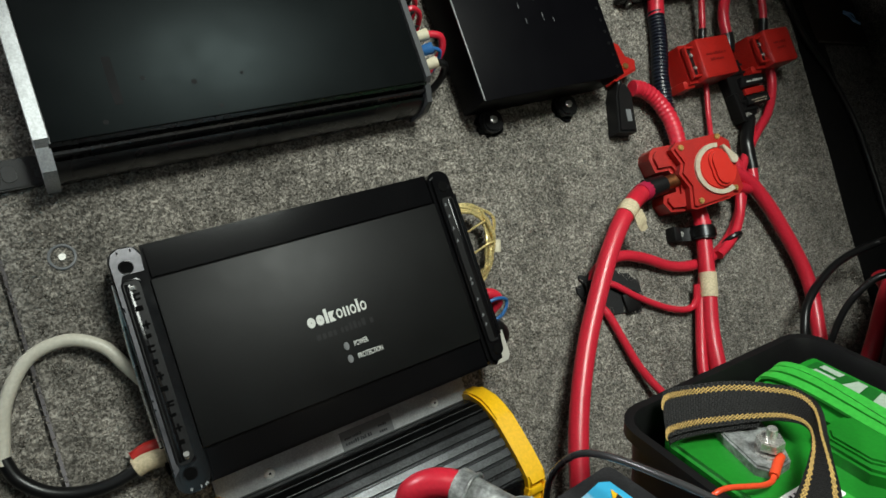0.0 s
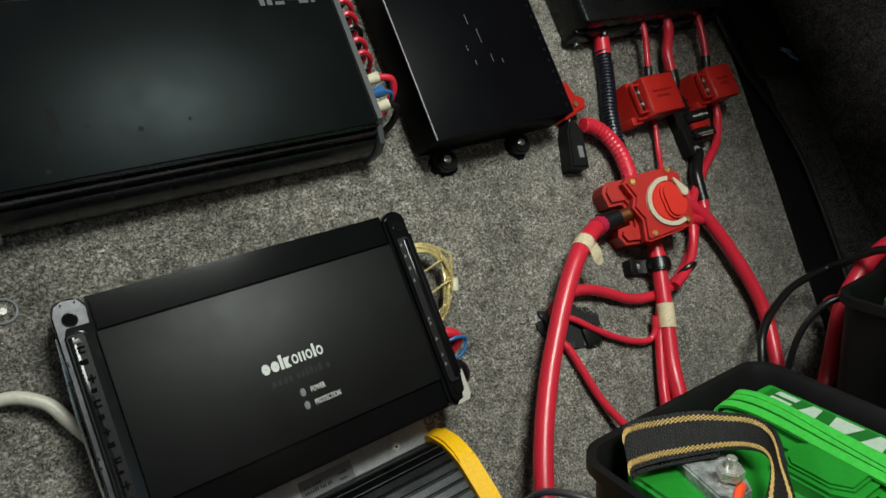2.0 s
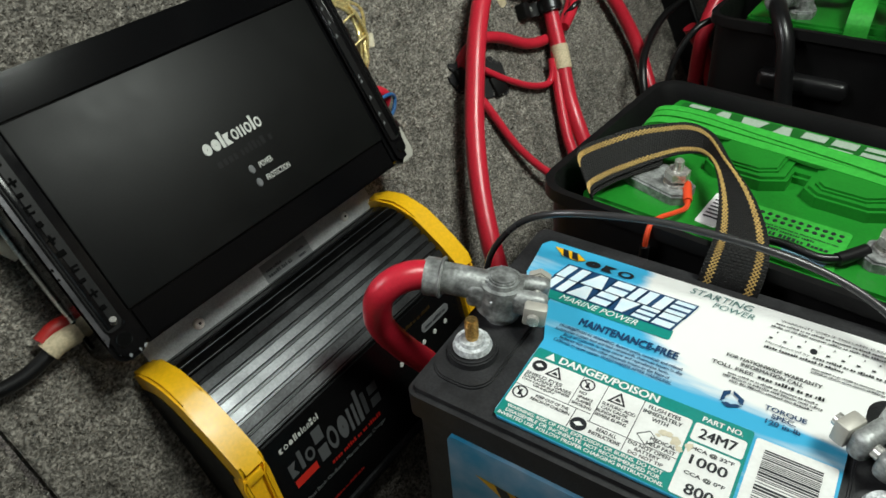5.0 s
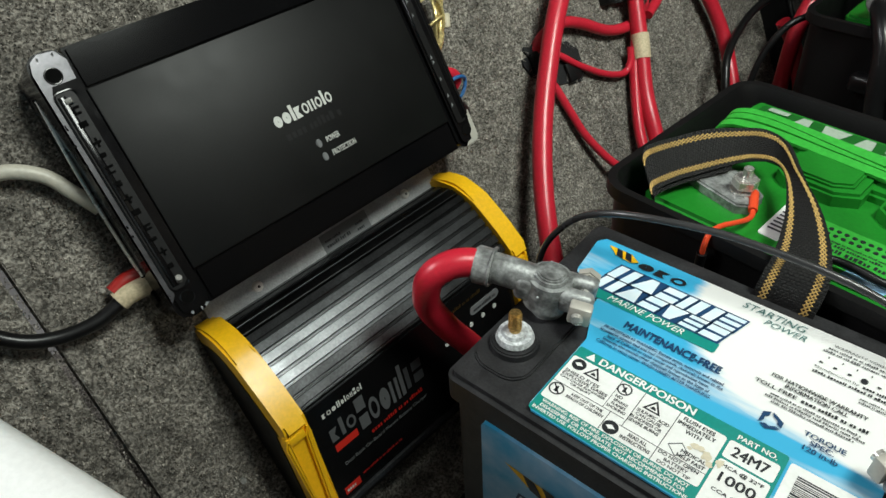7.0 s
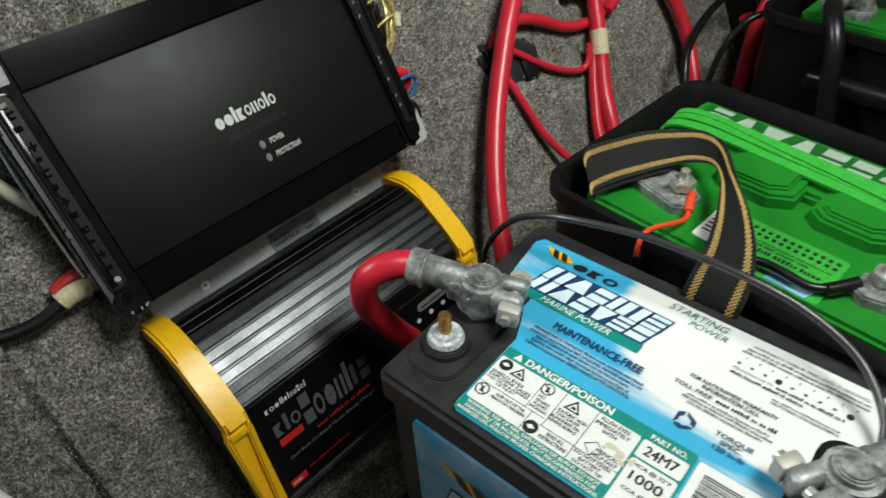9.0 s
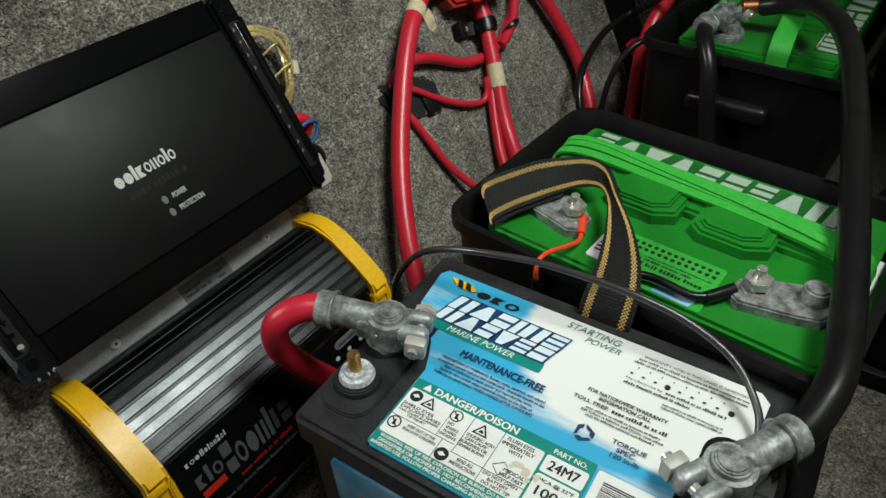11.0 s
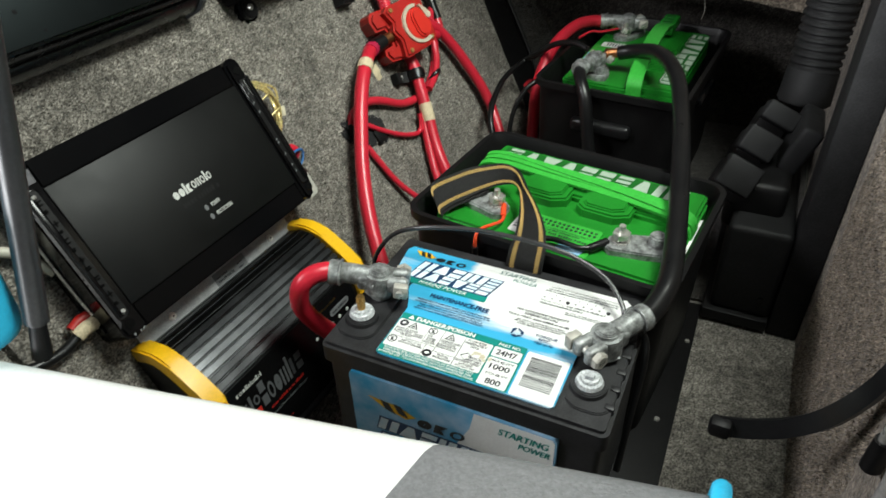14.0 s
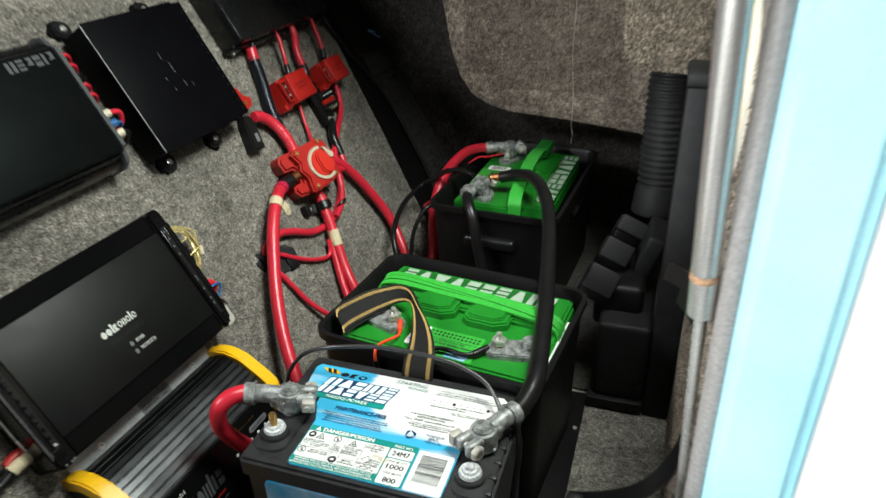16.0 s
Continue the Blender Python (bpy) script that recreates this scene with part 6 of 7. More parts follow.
    for x0, x1, y0, y1 in ((0.0546, 0.0985, 0.0319, 0.0323), (0.0985, 0.1455, 0.0272, 0.0276), (0.12, 0.1204, 0.0186, 0.0545), (0.0995, 0.0999, 0.0275, 0.0545), (0.0855, 0.0858, 0.0323, 0.0545), (0.0905, 0.0909, 0.0186, 0.032)):
        patch(INK, x0, x1, y0, y1, up2, "rule", 0.0001)
    lettering("WARNING: RISK OF FIRE, EXPLOSION OR BURNS. DO NOT\nDISASSEMBLE OR INCINERATE. NOT RECOMMENDED FOR\nINVERTED USE. FOLLOW PROPER CHARGING INSTRUCTIONS.", 0.0555, 0.1445, 0.0092, 0.0175, WHITE_LABEL, label, up2, bold=0.04)
    # Rating panel
    lettering("PART NO.", 0.1495, 0.1695, 0.0562, 0.0595, WHITE_LABEL, label, up2, bold=0.04)
    patch(WHITE_LABEL, 0.147, 0.1725, 0.0425, 0.0545, lift(0.2079))
    patch(WHITE_LABEL, 0.147, 0.1725, 0.0088, 0.0412, lift(0.2079))
    lettering("24M7", 0.1505, 0.1685, 0.0452, 0.0515, **ink)
    lettering("MCA @ 32\u00b0F", 0.1495, 0.17, 0.0362, 0.039, **ink)
    lettering("1000", 0.151, 0.1685, 0.0282, 0.034, **ink)
    lettering("CCA @ 0\u00b0F", 0.1505, 0.1695, 0.0212, 0.0238, **ink)
    lettering("800", 0.1535, 0.1665, 0.0112, 0.0172, **ink)
    # Bar code panel
    patch(WHITE_LABEL, 0.1755, 0.213, 0.0082, 0.06)
    rng = random.Random(5)
    y = 0.02
    code = patch(WHITE_LABEL, 0.1795, 0.208, 0.0185, 0.055, lift(0.2079), "bar_code")
    while y < 0.0535:
        h = rng.choice((0.0005, 0.0005, 0.0009, 0.0013))
        part("stripe", sheet([(0.1805, y), (0.207, y), (0.207, y + h), (0.1805, y + h)]), INK, label, m=up2)
        y += h + rng.choice((0.0005, 0.0008, 0.0012))
    # Name panel: plain slanted blocks, and the words beside it
    patch(TEAL, 0.033, 0.1165, 0.1035, 0.1125)
    lettering("MARINE POWER", 0.046, 0.096, 0.1055, 0.1103, WHITE_LABEL, label, up2, slant=0.3)
    for y0, y1, x0, x1, kinds in ((0.1255, 0.1385, 0.0345, 0.118, "xasixe"), (0.1125, 0.1245, 0.0315, 0.114, "xastes")):
        shapes(x0, x1, y0, y1, kinds, NAVY, label, lift(0.2079), slant=0.32, gap=0.12, grow=0.0013)
        shapes(x0, x1, y0, y1, kinds, PALE_BLUE, label, up2, slant=0.32, gap=0.12)
    part("logo_shape", sheet([(0.0215, 0.1525), (0.03, 0.1455), (0.041, 0.1445), (0.046, 0.1475), (0.038, 0.1525)]), YELLOW, label, m=up2)
    for x0 in (0.0305, 0.037):
        part("logo_shape", sheet([(x0, 0.1455), (x0 + 0.005, 0.1445), (x0 + 0.001, 0.152), (x0 - 0.003, 0.1525)]), INK, label, m=lift(0.2083))
    shapes(0.046, 0.0785, 0.143, 0.152, "okd", INK, label, up2, slant=0.25, gap=0.15)
    lettering("STARTING", 0.1145, 0.152, 0.149, 0.1545, TEAL_GREY, label, up2, slant=0.25)
    lettering("POWER", 0.13, 0.154, 0.1425, 0.1472, TEAL_GREY, label, up2, slant=0.25)
    lettering("MAINTENANCE-FREE", 0.066, 0.125, 0.0905, 0.0962, NAVY, label, up2, bold=0.05)
    lettering("PROPOSITION 65 WARNING: Battery posts, terminals and related\naccessories contain lead and lead compounds, chemicals known to the\nState of California to cause cancer and reproductive harm.\nBatteries also contain other chemicals known to the State of\nCalifornia to cause cancer. WASH HANDS AFTER HANDLING.", 0.0555, 0.131, 0.0715, 0.0862, NAVY, label, up2, bold=0.03)
    lettering("FOR NATIONWIDE WARRANTY\nINFORMATION CALL", 0.148, 0.197, 0.1032, 0.1098, **ink)
    lettering("TOLL FREE", 0.142, 0.164, 0.0985, 0.1012, **ink)
    bars([(0.1665, 0.2, 0.0985, 0.0027)], INK, label, up2)
    bars([(0.152, 0.198, 0.0945, 0.0016), (0.15, 0.2, 0.0919, 0.0016), (0.154, 0.196, 0.0893, 0.0016)], DIM_GREY, label, up2)
    lettering("WARRANTY VOID IF THIS LABEL IS REMOVED", 0.168, 0.232, 0.1488, 0.1508, INK, label, up2)
    bars([(0.166, 0.234, 0.1455, 0.0018), (0.164, 0.234, 0.1424, 0.0018)], DIM_GREY, label, up2)
    lettering("Manufactured by", 0.164, 0.187, 0.1272, 0.1296, INK, label, up2)
    bars([(0.189, 0.226, 0.1275, 0.0021), (0.164, 0.206, 0.1238, 0.0021)], INK, label, up2)
    bars([(0.19, 0.226, 0.119, 0.0014), (0.19, 0.226, 0.1165, 0.0014)], DIM_GREY, label, up2)
    for k in range(9):
        patch(INK, 0.168 + 0.0075 * k, 0.1686 + 0.0075 * k, 0.138, 0.1396, up2, "date_mark", 0.0001)
        patch(INK, 0.165 + 0.0075 * k, 0.1668 + 0.0075 * k, 0.1325, 0.1338, up2, "date_mark", 0.0001)
    for x in (0.1885, 0.2265):
        part("punched_dot", cyl((x, 0.1332, 0.2074), (x, 0.1332, 0.2083), 0.0018, None, 12), INK, label)
    for k in range(3):
        a = radians(90 + 120 * k)
        c, s = math.cos(a), math.sin(a)
        pts = [(-0.0028, 0.0038), (0.0028, 0.0038), (0.0044, 0.0012), (0.0022, 0.0012), (0.0012, 0.0024), (-0.0012, 0.0024)]
        part("recycling_arrow", sheet([(0.1585 + 1.35 * (px * c - py * s), 0.0775 + 1.35 * (px * s + py * c)) for px, py in pts]), NAVY, label, m=up2)
    lettering("TORQUE\nSPEC.\n120 in-lb", 0.1745, 0.1945, 0.0705, 0.0825, NAVY, label, up2, bold=0.035)
    torn = random.Random(17)
    for x, y, rx, ry in ((0.136, 0.0395, 0.0035, 0.0022), (0.1415, 0.037, 0.0032, 0.0026), (0.1445, 0.0335, 0.0022, 0.0018), (0.1485, 0.0375, 0.002, 0.003), (0.133, 0.0365, 0.0014, 0.0011)):
        bits = [(x + rx * torn.uniform(0.55, 1.25) * math.cos(a), y + ry * torn.uniform(0.55, 1.25) * math.sin(a)) for a in np.linspace(0, 2 * math.pi, 13, endpoint=False)]
        part("sticker_remains", sheet(bits), IVORY, label, m=lift(0.2083))
    # The label on the near face
    front = Matrix.Translation((0, -0.0005, 0)) @ Matrix.Rotation(math.pi / 2, 4, "X")
    side = part("front_label", prism(rounded(0.028, 0.222, 0.02, 0.182, 0.005), -0.005, 0.0006), SKY_BLUE, b, "blue sky label with a white banner", m=front)
    f1, f2 = lift(0.0010), lift(0.0014)
    part("white_cloud", sheet([(0.125, 0.0215), (0.2205, 0.0215), (0.2205, 0.1775), (0.218, 0.181), (0.15, 0.181), (0.146, 0.16), (0.132, 0.13), (0.138, 0.09), (0.12, 0.06)]), WHITE_LABEL, side, m=f1)
    part("logo_shape", sheet([(0.046, 0.158), (0.062, 0.148), (0.084, 0.142), (0.094, 0.148), (0.078, 0.156)]), YELLOW, side, m=f2)
    for x0 in (0.064, 0.077):
        part("logo_shape", sheet([(x0, 0.147), (x0 + 0.01, 0.144), (x0 + 0.003, 0.157), (x0 - 0.005, 0.158)]), INK, side, m=lift(0.0018))
    shapes(0.094, 0.14, 0.138, 0.154, "okd", INK, side, f2, slant=0.25, gap=0.15)
    for y0, kinds in ((0.117, "xasixe"), (0.096, "xastes")):
        shapes(0.053, 0.159, y0, y0 + 0.016, kinds, NAVY, side, f2, slant=0.3, gap=0.12, grow=0.0016)
        shapes(0.053, 0.159, y0, y0 + 0.016, kinds, PALE_BLUE, side, lift(0.0018), slant=0.3, gap=0.12)
    part("teal_band", sheet([(0.05, 0.082), (0.155, 0.082), (0.158, 0.092), (0.053, 0.092)]), TEAL, side, m=f2)
    lettering("STARTING", 0.172, 0.216, 0.166, 0.174, TEAL, side, f2, slant=0.25, bold=0.03)
    lettering("POWER", 0.19, 0.217, 0.156, 0.163, TEAL, side, f2, slant=0.25, bold=0.03)
    # Terminals: an oxidised stud button and a clamped post at each end
    for x in (0.0215, 0.2335):
        base = part("terminal_base", cyl((x, 0.041, H), (x, 0.041, H + 0.007), 0.0155, 0.0145, 28, 0.001), BLACK_CASE, lid)
        part("stud_button", cyl((x, 0.041, H + 0.006), (x, 0.041, H + 0.014), 0.0125, 0.0095, 26, 0.0025), LEAD_WHITE, base, "white oxidised lead button")
        if x < 0.1:
            part("stud", cyl((x, 0.041, H + 0.013), (x, 0.041, H + 0.0285), 0.0036, None, 14, 0.0005), BRASS, base, "brass stud")
            for k in range(6):
                part("thread", tube([(x + 0.0036 * math.cos(a), 0.041 + 0.0036 * math.sin(a), H + 0.0165 + 0.002 * k) for a in np.linspace(0, 2 * math.pi, 15)], 0.0005, 0, 5), BRASS, base)
        else:
            part("stud", box(x - 0.0035, x + 0.0035, 0.0375, 0.0445, H + 0.013, H + 0.018, 0.001), LEAD_WHITE, base)
        part("post", cyl((0.0210 if x < 0.1 else 0.2350, 0.0770 if x < 0.1 else 0.0820, H), (0.0210 if x < 0.1 else 0.2350, 0.0770 if x < 0.1 else 0.0820, H + 0.026), 0.0105, 0.0095, 24, 0.001), LEAD, lid)
    return b


starting_battery()


def cable_clamp(m, label, both_bolts=True):
    """A cast battery clamp; x runs from the cable socket to the jaws, the post stands at the origin."""
    c = thing("battery_clamp", m, label, "battery clamp", "battery clamps")
    body = cyl((0, 0, -0.017), (0, 0, 0.0085), 0.0152, 0.0132, 26, 0.003)
    part("ring", body, LEAD, c, "oxidised lead ring")
    part("post_top", cyl((0, 0, 0.0075), (0, 0, 0.0105), 0.0092, 0.0086, 22, 0.001), LEAD, c, "lead post top")
    part("socket", tube([(-0.046, 0, -0.001), (-0.038, 0, 0), (-0.026, 0, 0), (-0.008, 0, -0.001)], 0.0098, 3, 18), LEAD, c)
    part("collar", cyl((-0.048, 0, -0.001), (-0.0345, 0, -0.0005), 0.0122, 0.0118, 22, 0.0016), LEAD, c)
    part("collar_rim", tube([(-0.0365, 0.0121 * math.cos(a), 0.0121 * math.sin(a)) for a in np.linspace(0, 2 * math.pi, 25)], 0.0011, 0, 6), LEAD, c)
    part("web", box(-0.02, 0.003, -0.0105, 0.0105, -0.012, 0.005, 0.004, 3), LEAD, c)
    for s in (-1, 1):
        jaw = part("jaw", box(0.007, 0.0285, s * 0.0068 - 0.005, s * 0.0068 + 0.005, -0.0105, 0.0055, 0.0038, 3), LEAD, c)
        if s < 0:
            part("nut", box(0.0155, 0.029, -0.0195, -0.0115, -0.0085, 0.005, 0.0016, 2), NUT_WHITE, jaw, "dull white square nut")
        else:
            part("bolt_head", cyl((0.0215, 0.0115, -0.002), (0.0215, 0.018, -0.002), 0.0078, None, 6, 0.001), NUT_WHITE, jaw)
    part("bolt", cyl((0.0215, -0.0225, -0.002), (0.0215, 0.018, -0.002), 0.0036, None, 12), STEEL, c)
    # Crusts of oxide
    bm = bmesh.new()
    rng = random.Random(9)
    for k in range(26):
        a, rr = rng.uniform(0, 6.28), rng.uniform(0.006, 0.0145)
        bmesh.ops.create_icosphere(bm, subdivisions=1, radius=rng.uniform(0.0006, 0.002), matrix=Matrix.Translation((rr * math.cos(a), rr * math.sin(a), rng.uniform(-0.016, 0.0085))))
    part("oxide_crust", bm, LEAD_WHITE, c, "white powdery oxide")
    return c


cable_clamp(Matrix.Translation((0.0210, 0.0770, 0.229)) @ Matrix.Rotation(radians(20), 4, "Z") @ Matrix.Rotation(radians(6), 4, "Y"), "corroded lead battery clamp on the positive post")
cable_clamp(Matrix.Translation((0.2350, 0.0820, 0.2265)) @ Matrix.Rotation(radians(-121), 4, "Z"), "corroded lead battery clamp on the negative post")
red_cable("power_cable", [(-0.0166, 0.0633, 0.2325), (-0.0245, 0.0575, 0.2355), (-0.033, 0.048, 0.2355), (-0.0405, 0.039, 0.2285), (-0.0455, 0.0378, 0.213), (-0.049, 0.0434, 0.1915), (-0.0462, 0.0585, 0.16), (-0.038, 0.075, 0.13), (-0.03, 0.09, 0.09)], 0.0092, "thick red battery cable looping over the edge of the battery")
solid("power_cable", tube([(0.2544, 0.1147, 0.2255), (0.2616, 0.1267, 0.2260), (0.267, 0.145, 0.229), (0.27, 0.168, 0.234), (0.267, 0.208, 0.238), (0.262, 0.25, 0.241), (0.256, 0.297, 0.242), (0.248, 0.348, 0.247), (0.239, 0.404, 0.25), (0.224, 0.489, 0.254), (0.209, 0.548, 0.264), (0.187, 0.602, 0.268), (0.16, 0.648, 0.262), (0.13, 0.674, 0.25), (0.105, 0.68, 0.241)], 0.0105), BLACK_RUBBER, "thick black battery cable arching to the rear battery", "cable")
solid("vent_tube", tube([(-0.036, 0.15, 0.12), (-0.03, 0.145, 0.17), (-0.02, 0.142, 0.2), (0.0, 0.142, 0.228), (0.026, 0.143, 0.243), (0.065, 0.147, 0.251), (0.1, 0.153, 0.252), (0.15, 0.156, 0.25), (0.187, 0.157, 0.243), (0.218, 0.15, 0.233), (0.238, 0.132, 0.222), (0.2445, 0.116, 0.212)], 0.0024, 8, 10), GREY_CABLE, "thin grey-black cable bowed across the battery top", "cable")
solid("power_cable", tube([(0.25, 0.1, 0.228), (0.262, 0.11, 0.215), (0.268, 0.1, 0.195), (0.267, 0.08, 0.15), (0.266, 0.06, 0.09)], 0.0032, 8, 10), BLACK_RUBBER, "thin black cable down the battery's end", "cable")

# Leads on the nearer green battery
rl = thing("red_lead", pose(0, 0, 0), "orange-red lead with a ring lug on the battery stud", "lead")
part("lug_sleeve", tube([(0.079, 0.254, 0.2165), (0.082, 0.245, 0.217), (0.0855, 0.235, 0.2155)], 0.0032, 4, 12), ORANGE_RED, rl)
part("wire", tube([(0.085, 0.237, 0.2155), (0.0868, 0.2305, 0.2145), (0.0862, 0.222, 0.216), (0.0825, 0.2115, 0.2185), (0.0765, 0.197, 0.2215), (0.0745, 0.187, 0.2215), (0.074, 0.183, 0.215), (0.0735, 0.184, 0.205)], 0.0019, 7, 10), ORANGE_RED, rl)
part("black_sleeve", tube([(0.0735, 0.184, 0.206), (0.073, 0.186, 0.19), (0.074, 0.188, 0.15)], 0.0034, 5, 10), BLACK_RUBBER, rl)
bl = thing("black_lead", pose(0, 0, 0), "black lead with a ring lug on the battery stud", "lead")
part("lug_sleeve", tube([(0.2, 0.231, 0.216), (0.193, 0.222, 0.2155), (0.186, 0.214, 0.215)], 0.0044, 4, 12), BLACK_RUBBER, bl)
part("wire", tube([(0.188, 0.216, 0.215), (0.176, 0.211, 0.215), (0.16, 0.213, 0.216), (0.145, 0.214, 0.216), (0.128, 0.208, 0.216)], 0.003, 7, 10), BLACK_RUBBER, bl)

# Clamps and leads on the rear battery
cable_clamp(Matrix.Translation((0.082, 0.843, 0.237)) @ Matrix.Rotation(radians(22), 4, "Z"), "lead clamp on the rear battery")
cable_clamp(Matrix.Translation((0.072, 0.656, 0.235)) @ Matrix.Rotation(radians(75), 4, "Z"), "lead clamp at the front of the rear battery")
red_cable("power_cable", [(0.04, 0.826, 0.236), (0.024, 0.815, 0.238), (0.005, 0.79, 0.236), (-0.012, 0.75, 0.222), (-0.02, 0.71, 0.2), (-0.024, 0.68, 0.16), (-0.02, 0.66, 0.1), (-0.01, 0.62, 0.06)], 0.0095, "thick red cable leaving the rear battery")
red_cable("wire", [(0.07, 0.83, 0.226), (0.045, 0.81, 0.224), (0.03, 0.8, 0.226), (0.015, 0.78, 0.22)], 0.002, "thin red wire on the rear battery", "thin red wires")
solid("power_cable", tube([(0.062, 0.616, 0.233), (0.066, 0.6, 0.23), (0.075, 0.584, 0.221), (0.084, 0.573, 0.205), (0.09, 0.566, 0.18), (0.096, 0.562, 0.15), (0.105, 0.557, 0.115), (0.115, 0.54, 0.08)], 0.0092), BLACK_RUBBER, "black battery cable hanging over the box front", "cable")
copper = thing("lug", pose(0, 0, 0), "bare copper cable lug on the rear battery", "lug")
part("barrel", tube([(0.085, 0.672, 0.24), (0.098, 0.678, 0.241), (0.11, 0.68, 0.242)], 0.0075, 4, 12), COPPER, copper)
solid("power_cable", tube([(0.06, 0.66, 0.248), (0.035, 0.672, 0.25), (0.0, 0.69, 0.238), (-0.037, 0.712, 0.208)] + hull_line([(0.725, -0.0235, 0.06), (0.668, -0.0255, 0.052), (0.622, -0.036, 0.05), (0.585, -0.052, 0.05), (0.565, -0.073, 0.05), (0.556, -0.1, 0.048), (0.553, -0.16, 0.045)]), 0.0046), BLACK_RUBBER, "thin black cable looping out of the rear battery", "cable")
solid("power_cable", tube([(-0.002, 0.64, 0.2), (-0.02, 0.62, 0.19), (-0.033, 0.6, 0.16), (-0.036, 0.585, 0.12), (-0.035, 0.575, 0.07)], 0.0038), BLACK_RUBBER, "thin black cable beside the rear box", "cable")

# ---- the right side of the locker ----
mat_ = thing("floor_plate", pose(0, 0, 0), "black plastic base plate with bright screws under the batteries", "plate")
part("plate", box(-0.02, 0.305, -0.03, 0.43, 0.0005, 0.005, 0.001), BLACK_PLASTIC, mat_)
for x, y in ((0.287, 0.209), (0.298, 0.35), (0.289, 0.05)):
    screw(mat_, x, y, 0.0055, 0.0035)
rail = thing("duct_post", pose(0, 0, 0), "tall black plastic channel against the carpeted side", "channel")
part("channel", box(0.387, 0.4235, 0.408, 0.475, 0.001, 0.492, 0.003), DUCT_BLACK, rail)
part("cap", box(0.3855, 0.4235, 0.4065, 0.476, 0.4925, 0.508, 0.003), DUCT_BLACK, rail)
low = thing("blower_housing", pose(0, 0, 0), "low black moulded blower housing on the floor", "housing")
part("base", box(0.305, 0.386, 0.404, 0.62, 0.005, 0.022, 0.003), BLACK_PLASTIC, low)
part("shell", box(0.312, 0.386, 0.412, 0.6, 0.02, 0.15, 0.008, 3), DUCT_BLACK, low)
part("bolt", cyl((0.37, 0.412, 0.05), (0.37, 0.408, 0.05), 0.004, None, 12), BLACK_GLOSS, low)
hose = thing("vent_hose", pose(0, 0, 0), "black corrugated vent hose rising behind a jointed elbow", "hose")
part("corrugated_hose", ribbed([(0.367, 0.635, 0.245), (0.367, 0.645, 0.3), (0.367, 0.65, 0.36), (0.367, 0.655, 0.45), (0.367, 0.66, 0.56)], 0.029, 0.003, 0.0102), DUCT_BLACK, hose)
part("collar", cyl((0.365, 0.63, 0.225), (0.367, 0.64, 0.27), 0.034, 0.032, 28, 0.003), DUCT_BLACK, hose)
# Three stepped flanges lead down and forward from the hose to the housing.
STEP = Matrix.Rotation(radians(23.5), 4, "Y") @ Matrix.Rotation(radians(-31), 4, "X")
for x, y, z, half, tall in ((0.310, 0.445, 0.2, 0.0225, 0.0195), (0.325, 0.495, 0.2225, 0.0215, 0.0165), (0.342, 0.545, 0.24, 0.022, 0.0125)):
    step = part("elbow_segment", box(-half, half, 0.0, 0.026, -tall, tall, 0.003, 3), DUCT_BLACK, hose, m=Matrix.Translation((x, y, z)) @ STEP)
    part("elbow_neck", box(-half + 0.003, half - 0.003, 0.02, 0.06, -tall - 0.012, tall - 0.004, 0.004, 2), BLACK_PLASTIC, step)
part("elbow_cheek", box(-0.0135, 0.0135, 0.0, 0.08, -0.034, 0.03, 0.006, 3), DUCT_BLACK, hose, m=Matrix.Translation((0.37, 0.5, 0.217)) @ Matrix.Rotation(radians(18), 4, "Y"))
part("elbow_foot", box(0.3, 0.37, 0.45, 0.59, 0.12, 0.19, 0.01, 3), BLACK_PLASTIC, hose)

# ---- far end ----
panel_out = [(-0.075, 0.62), (-0.062, 0.5), (-0.047, 0.41), (-0.03, 0.36), (-0.006, 0.325), (0.03, 0.305), (0.07, 0.294), (0.18, 0.286), (0.33, 0.268), (0.42, 0.26), (0.42, 0.95), (-0.1, 0.95)]
bm = prism(panel_out, 0.0, 0.03, 0.004)
solid("wall_tan_panel", bm, CARPET_TAN, "taupe carpeted panel with a rounded lower corner", "wall", Matrix.Translation((0, 0.91, 0)) @ Matrix.Rotation(math.pi / 2, 4, "X"), kind="structure")
PANEL = Matrix.Translation((0, 0.88, 0)) @ Matrix.Rotation(math.pi / 2, 4, "X")
pile("carpet_pile", PILE_TAN, PANEL, -0.02, 0.3, 0.34, 0.62, 50000, 0.003, None, ((-0.1, 0.03, 0.3, 0.37),), wide=0.0007)
pile("carpet_pile", PILE_TAN, Matrix.Translation((0.424, 0, 0)) @ Matrix.Rotation(-math.pi / 2, 4, "Y"), 0.0, 0.6, 0.03, 0.37, 50000, 0.0024, None, wide=0.0006)
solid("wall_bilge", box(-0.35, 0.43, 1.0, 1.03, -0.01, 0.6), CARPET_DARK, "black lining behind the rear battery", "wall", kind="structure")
fl = thing("carpet_flap", pose(0, 0, 0), "shaggy taupe carpet flap hanging over the hose", "carpet flap")
part("flap", prism([(0.3, 0.49), (0.307, 0.474), (0.325, 0.463), (0.36, 0.459), (0.405, 0.459), (0.424, 0.46), (0.424, 0.775), (0.297, 0.775), (0.297, 0.52)], 0.0, 0.022, 0.006), CARPET_TAN, fl, m=Matrix.Translation((0, 0.615, 0)) @ Matrix.Rotation(math.pi / 2, 4, "X"))
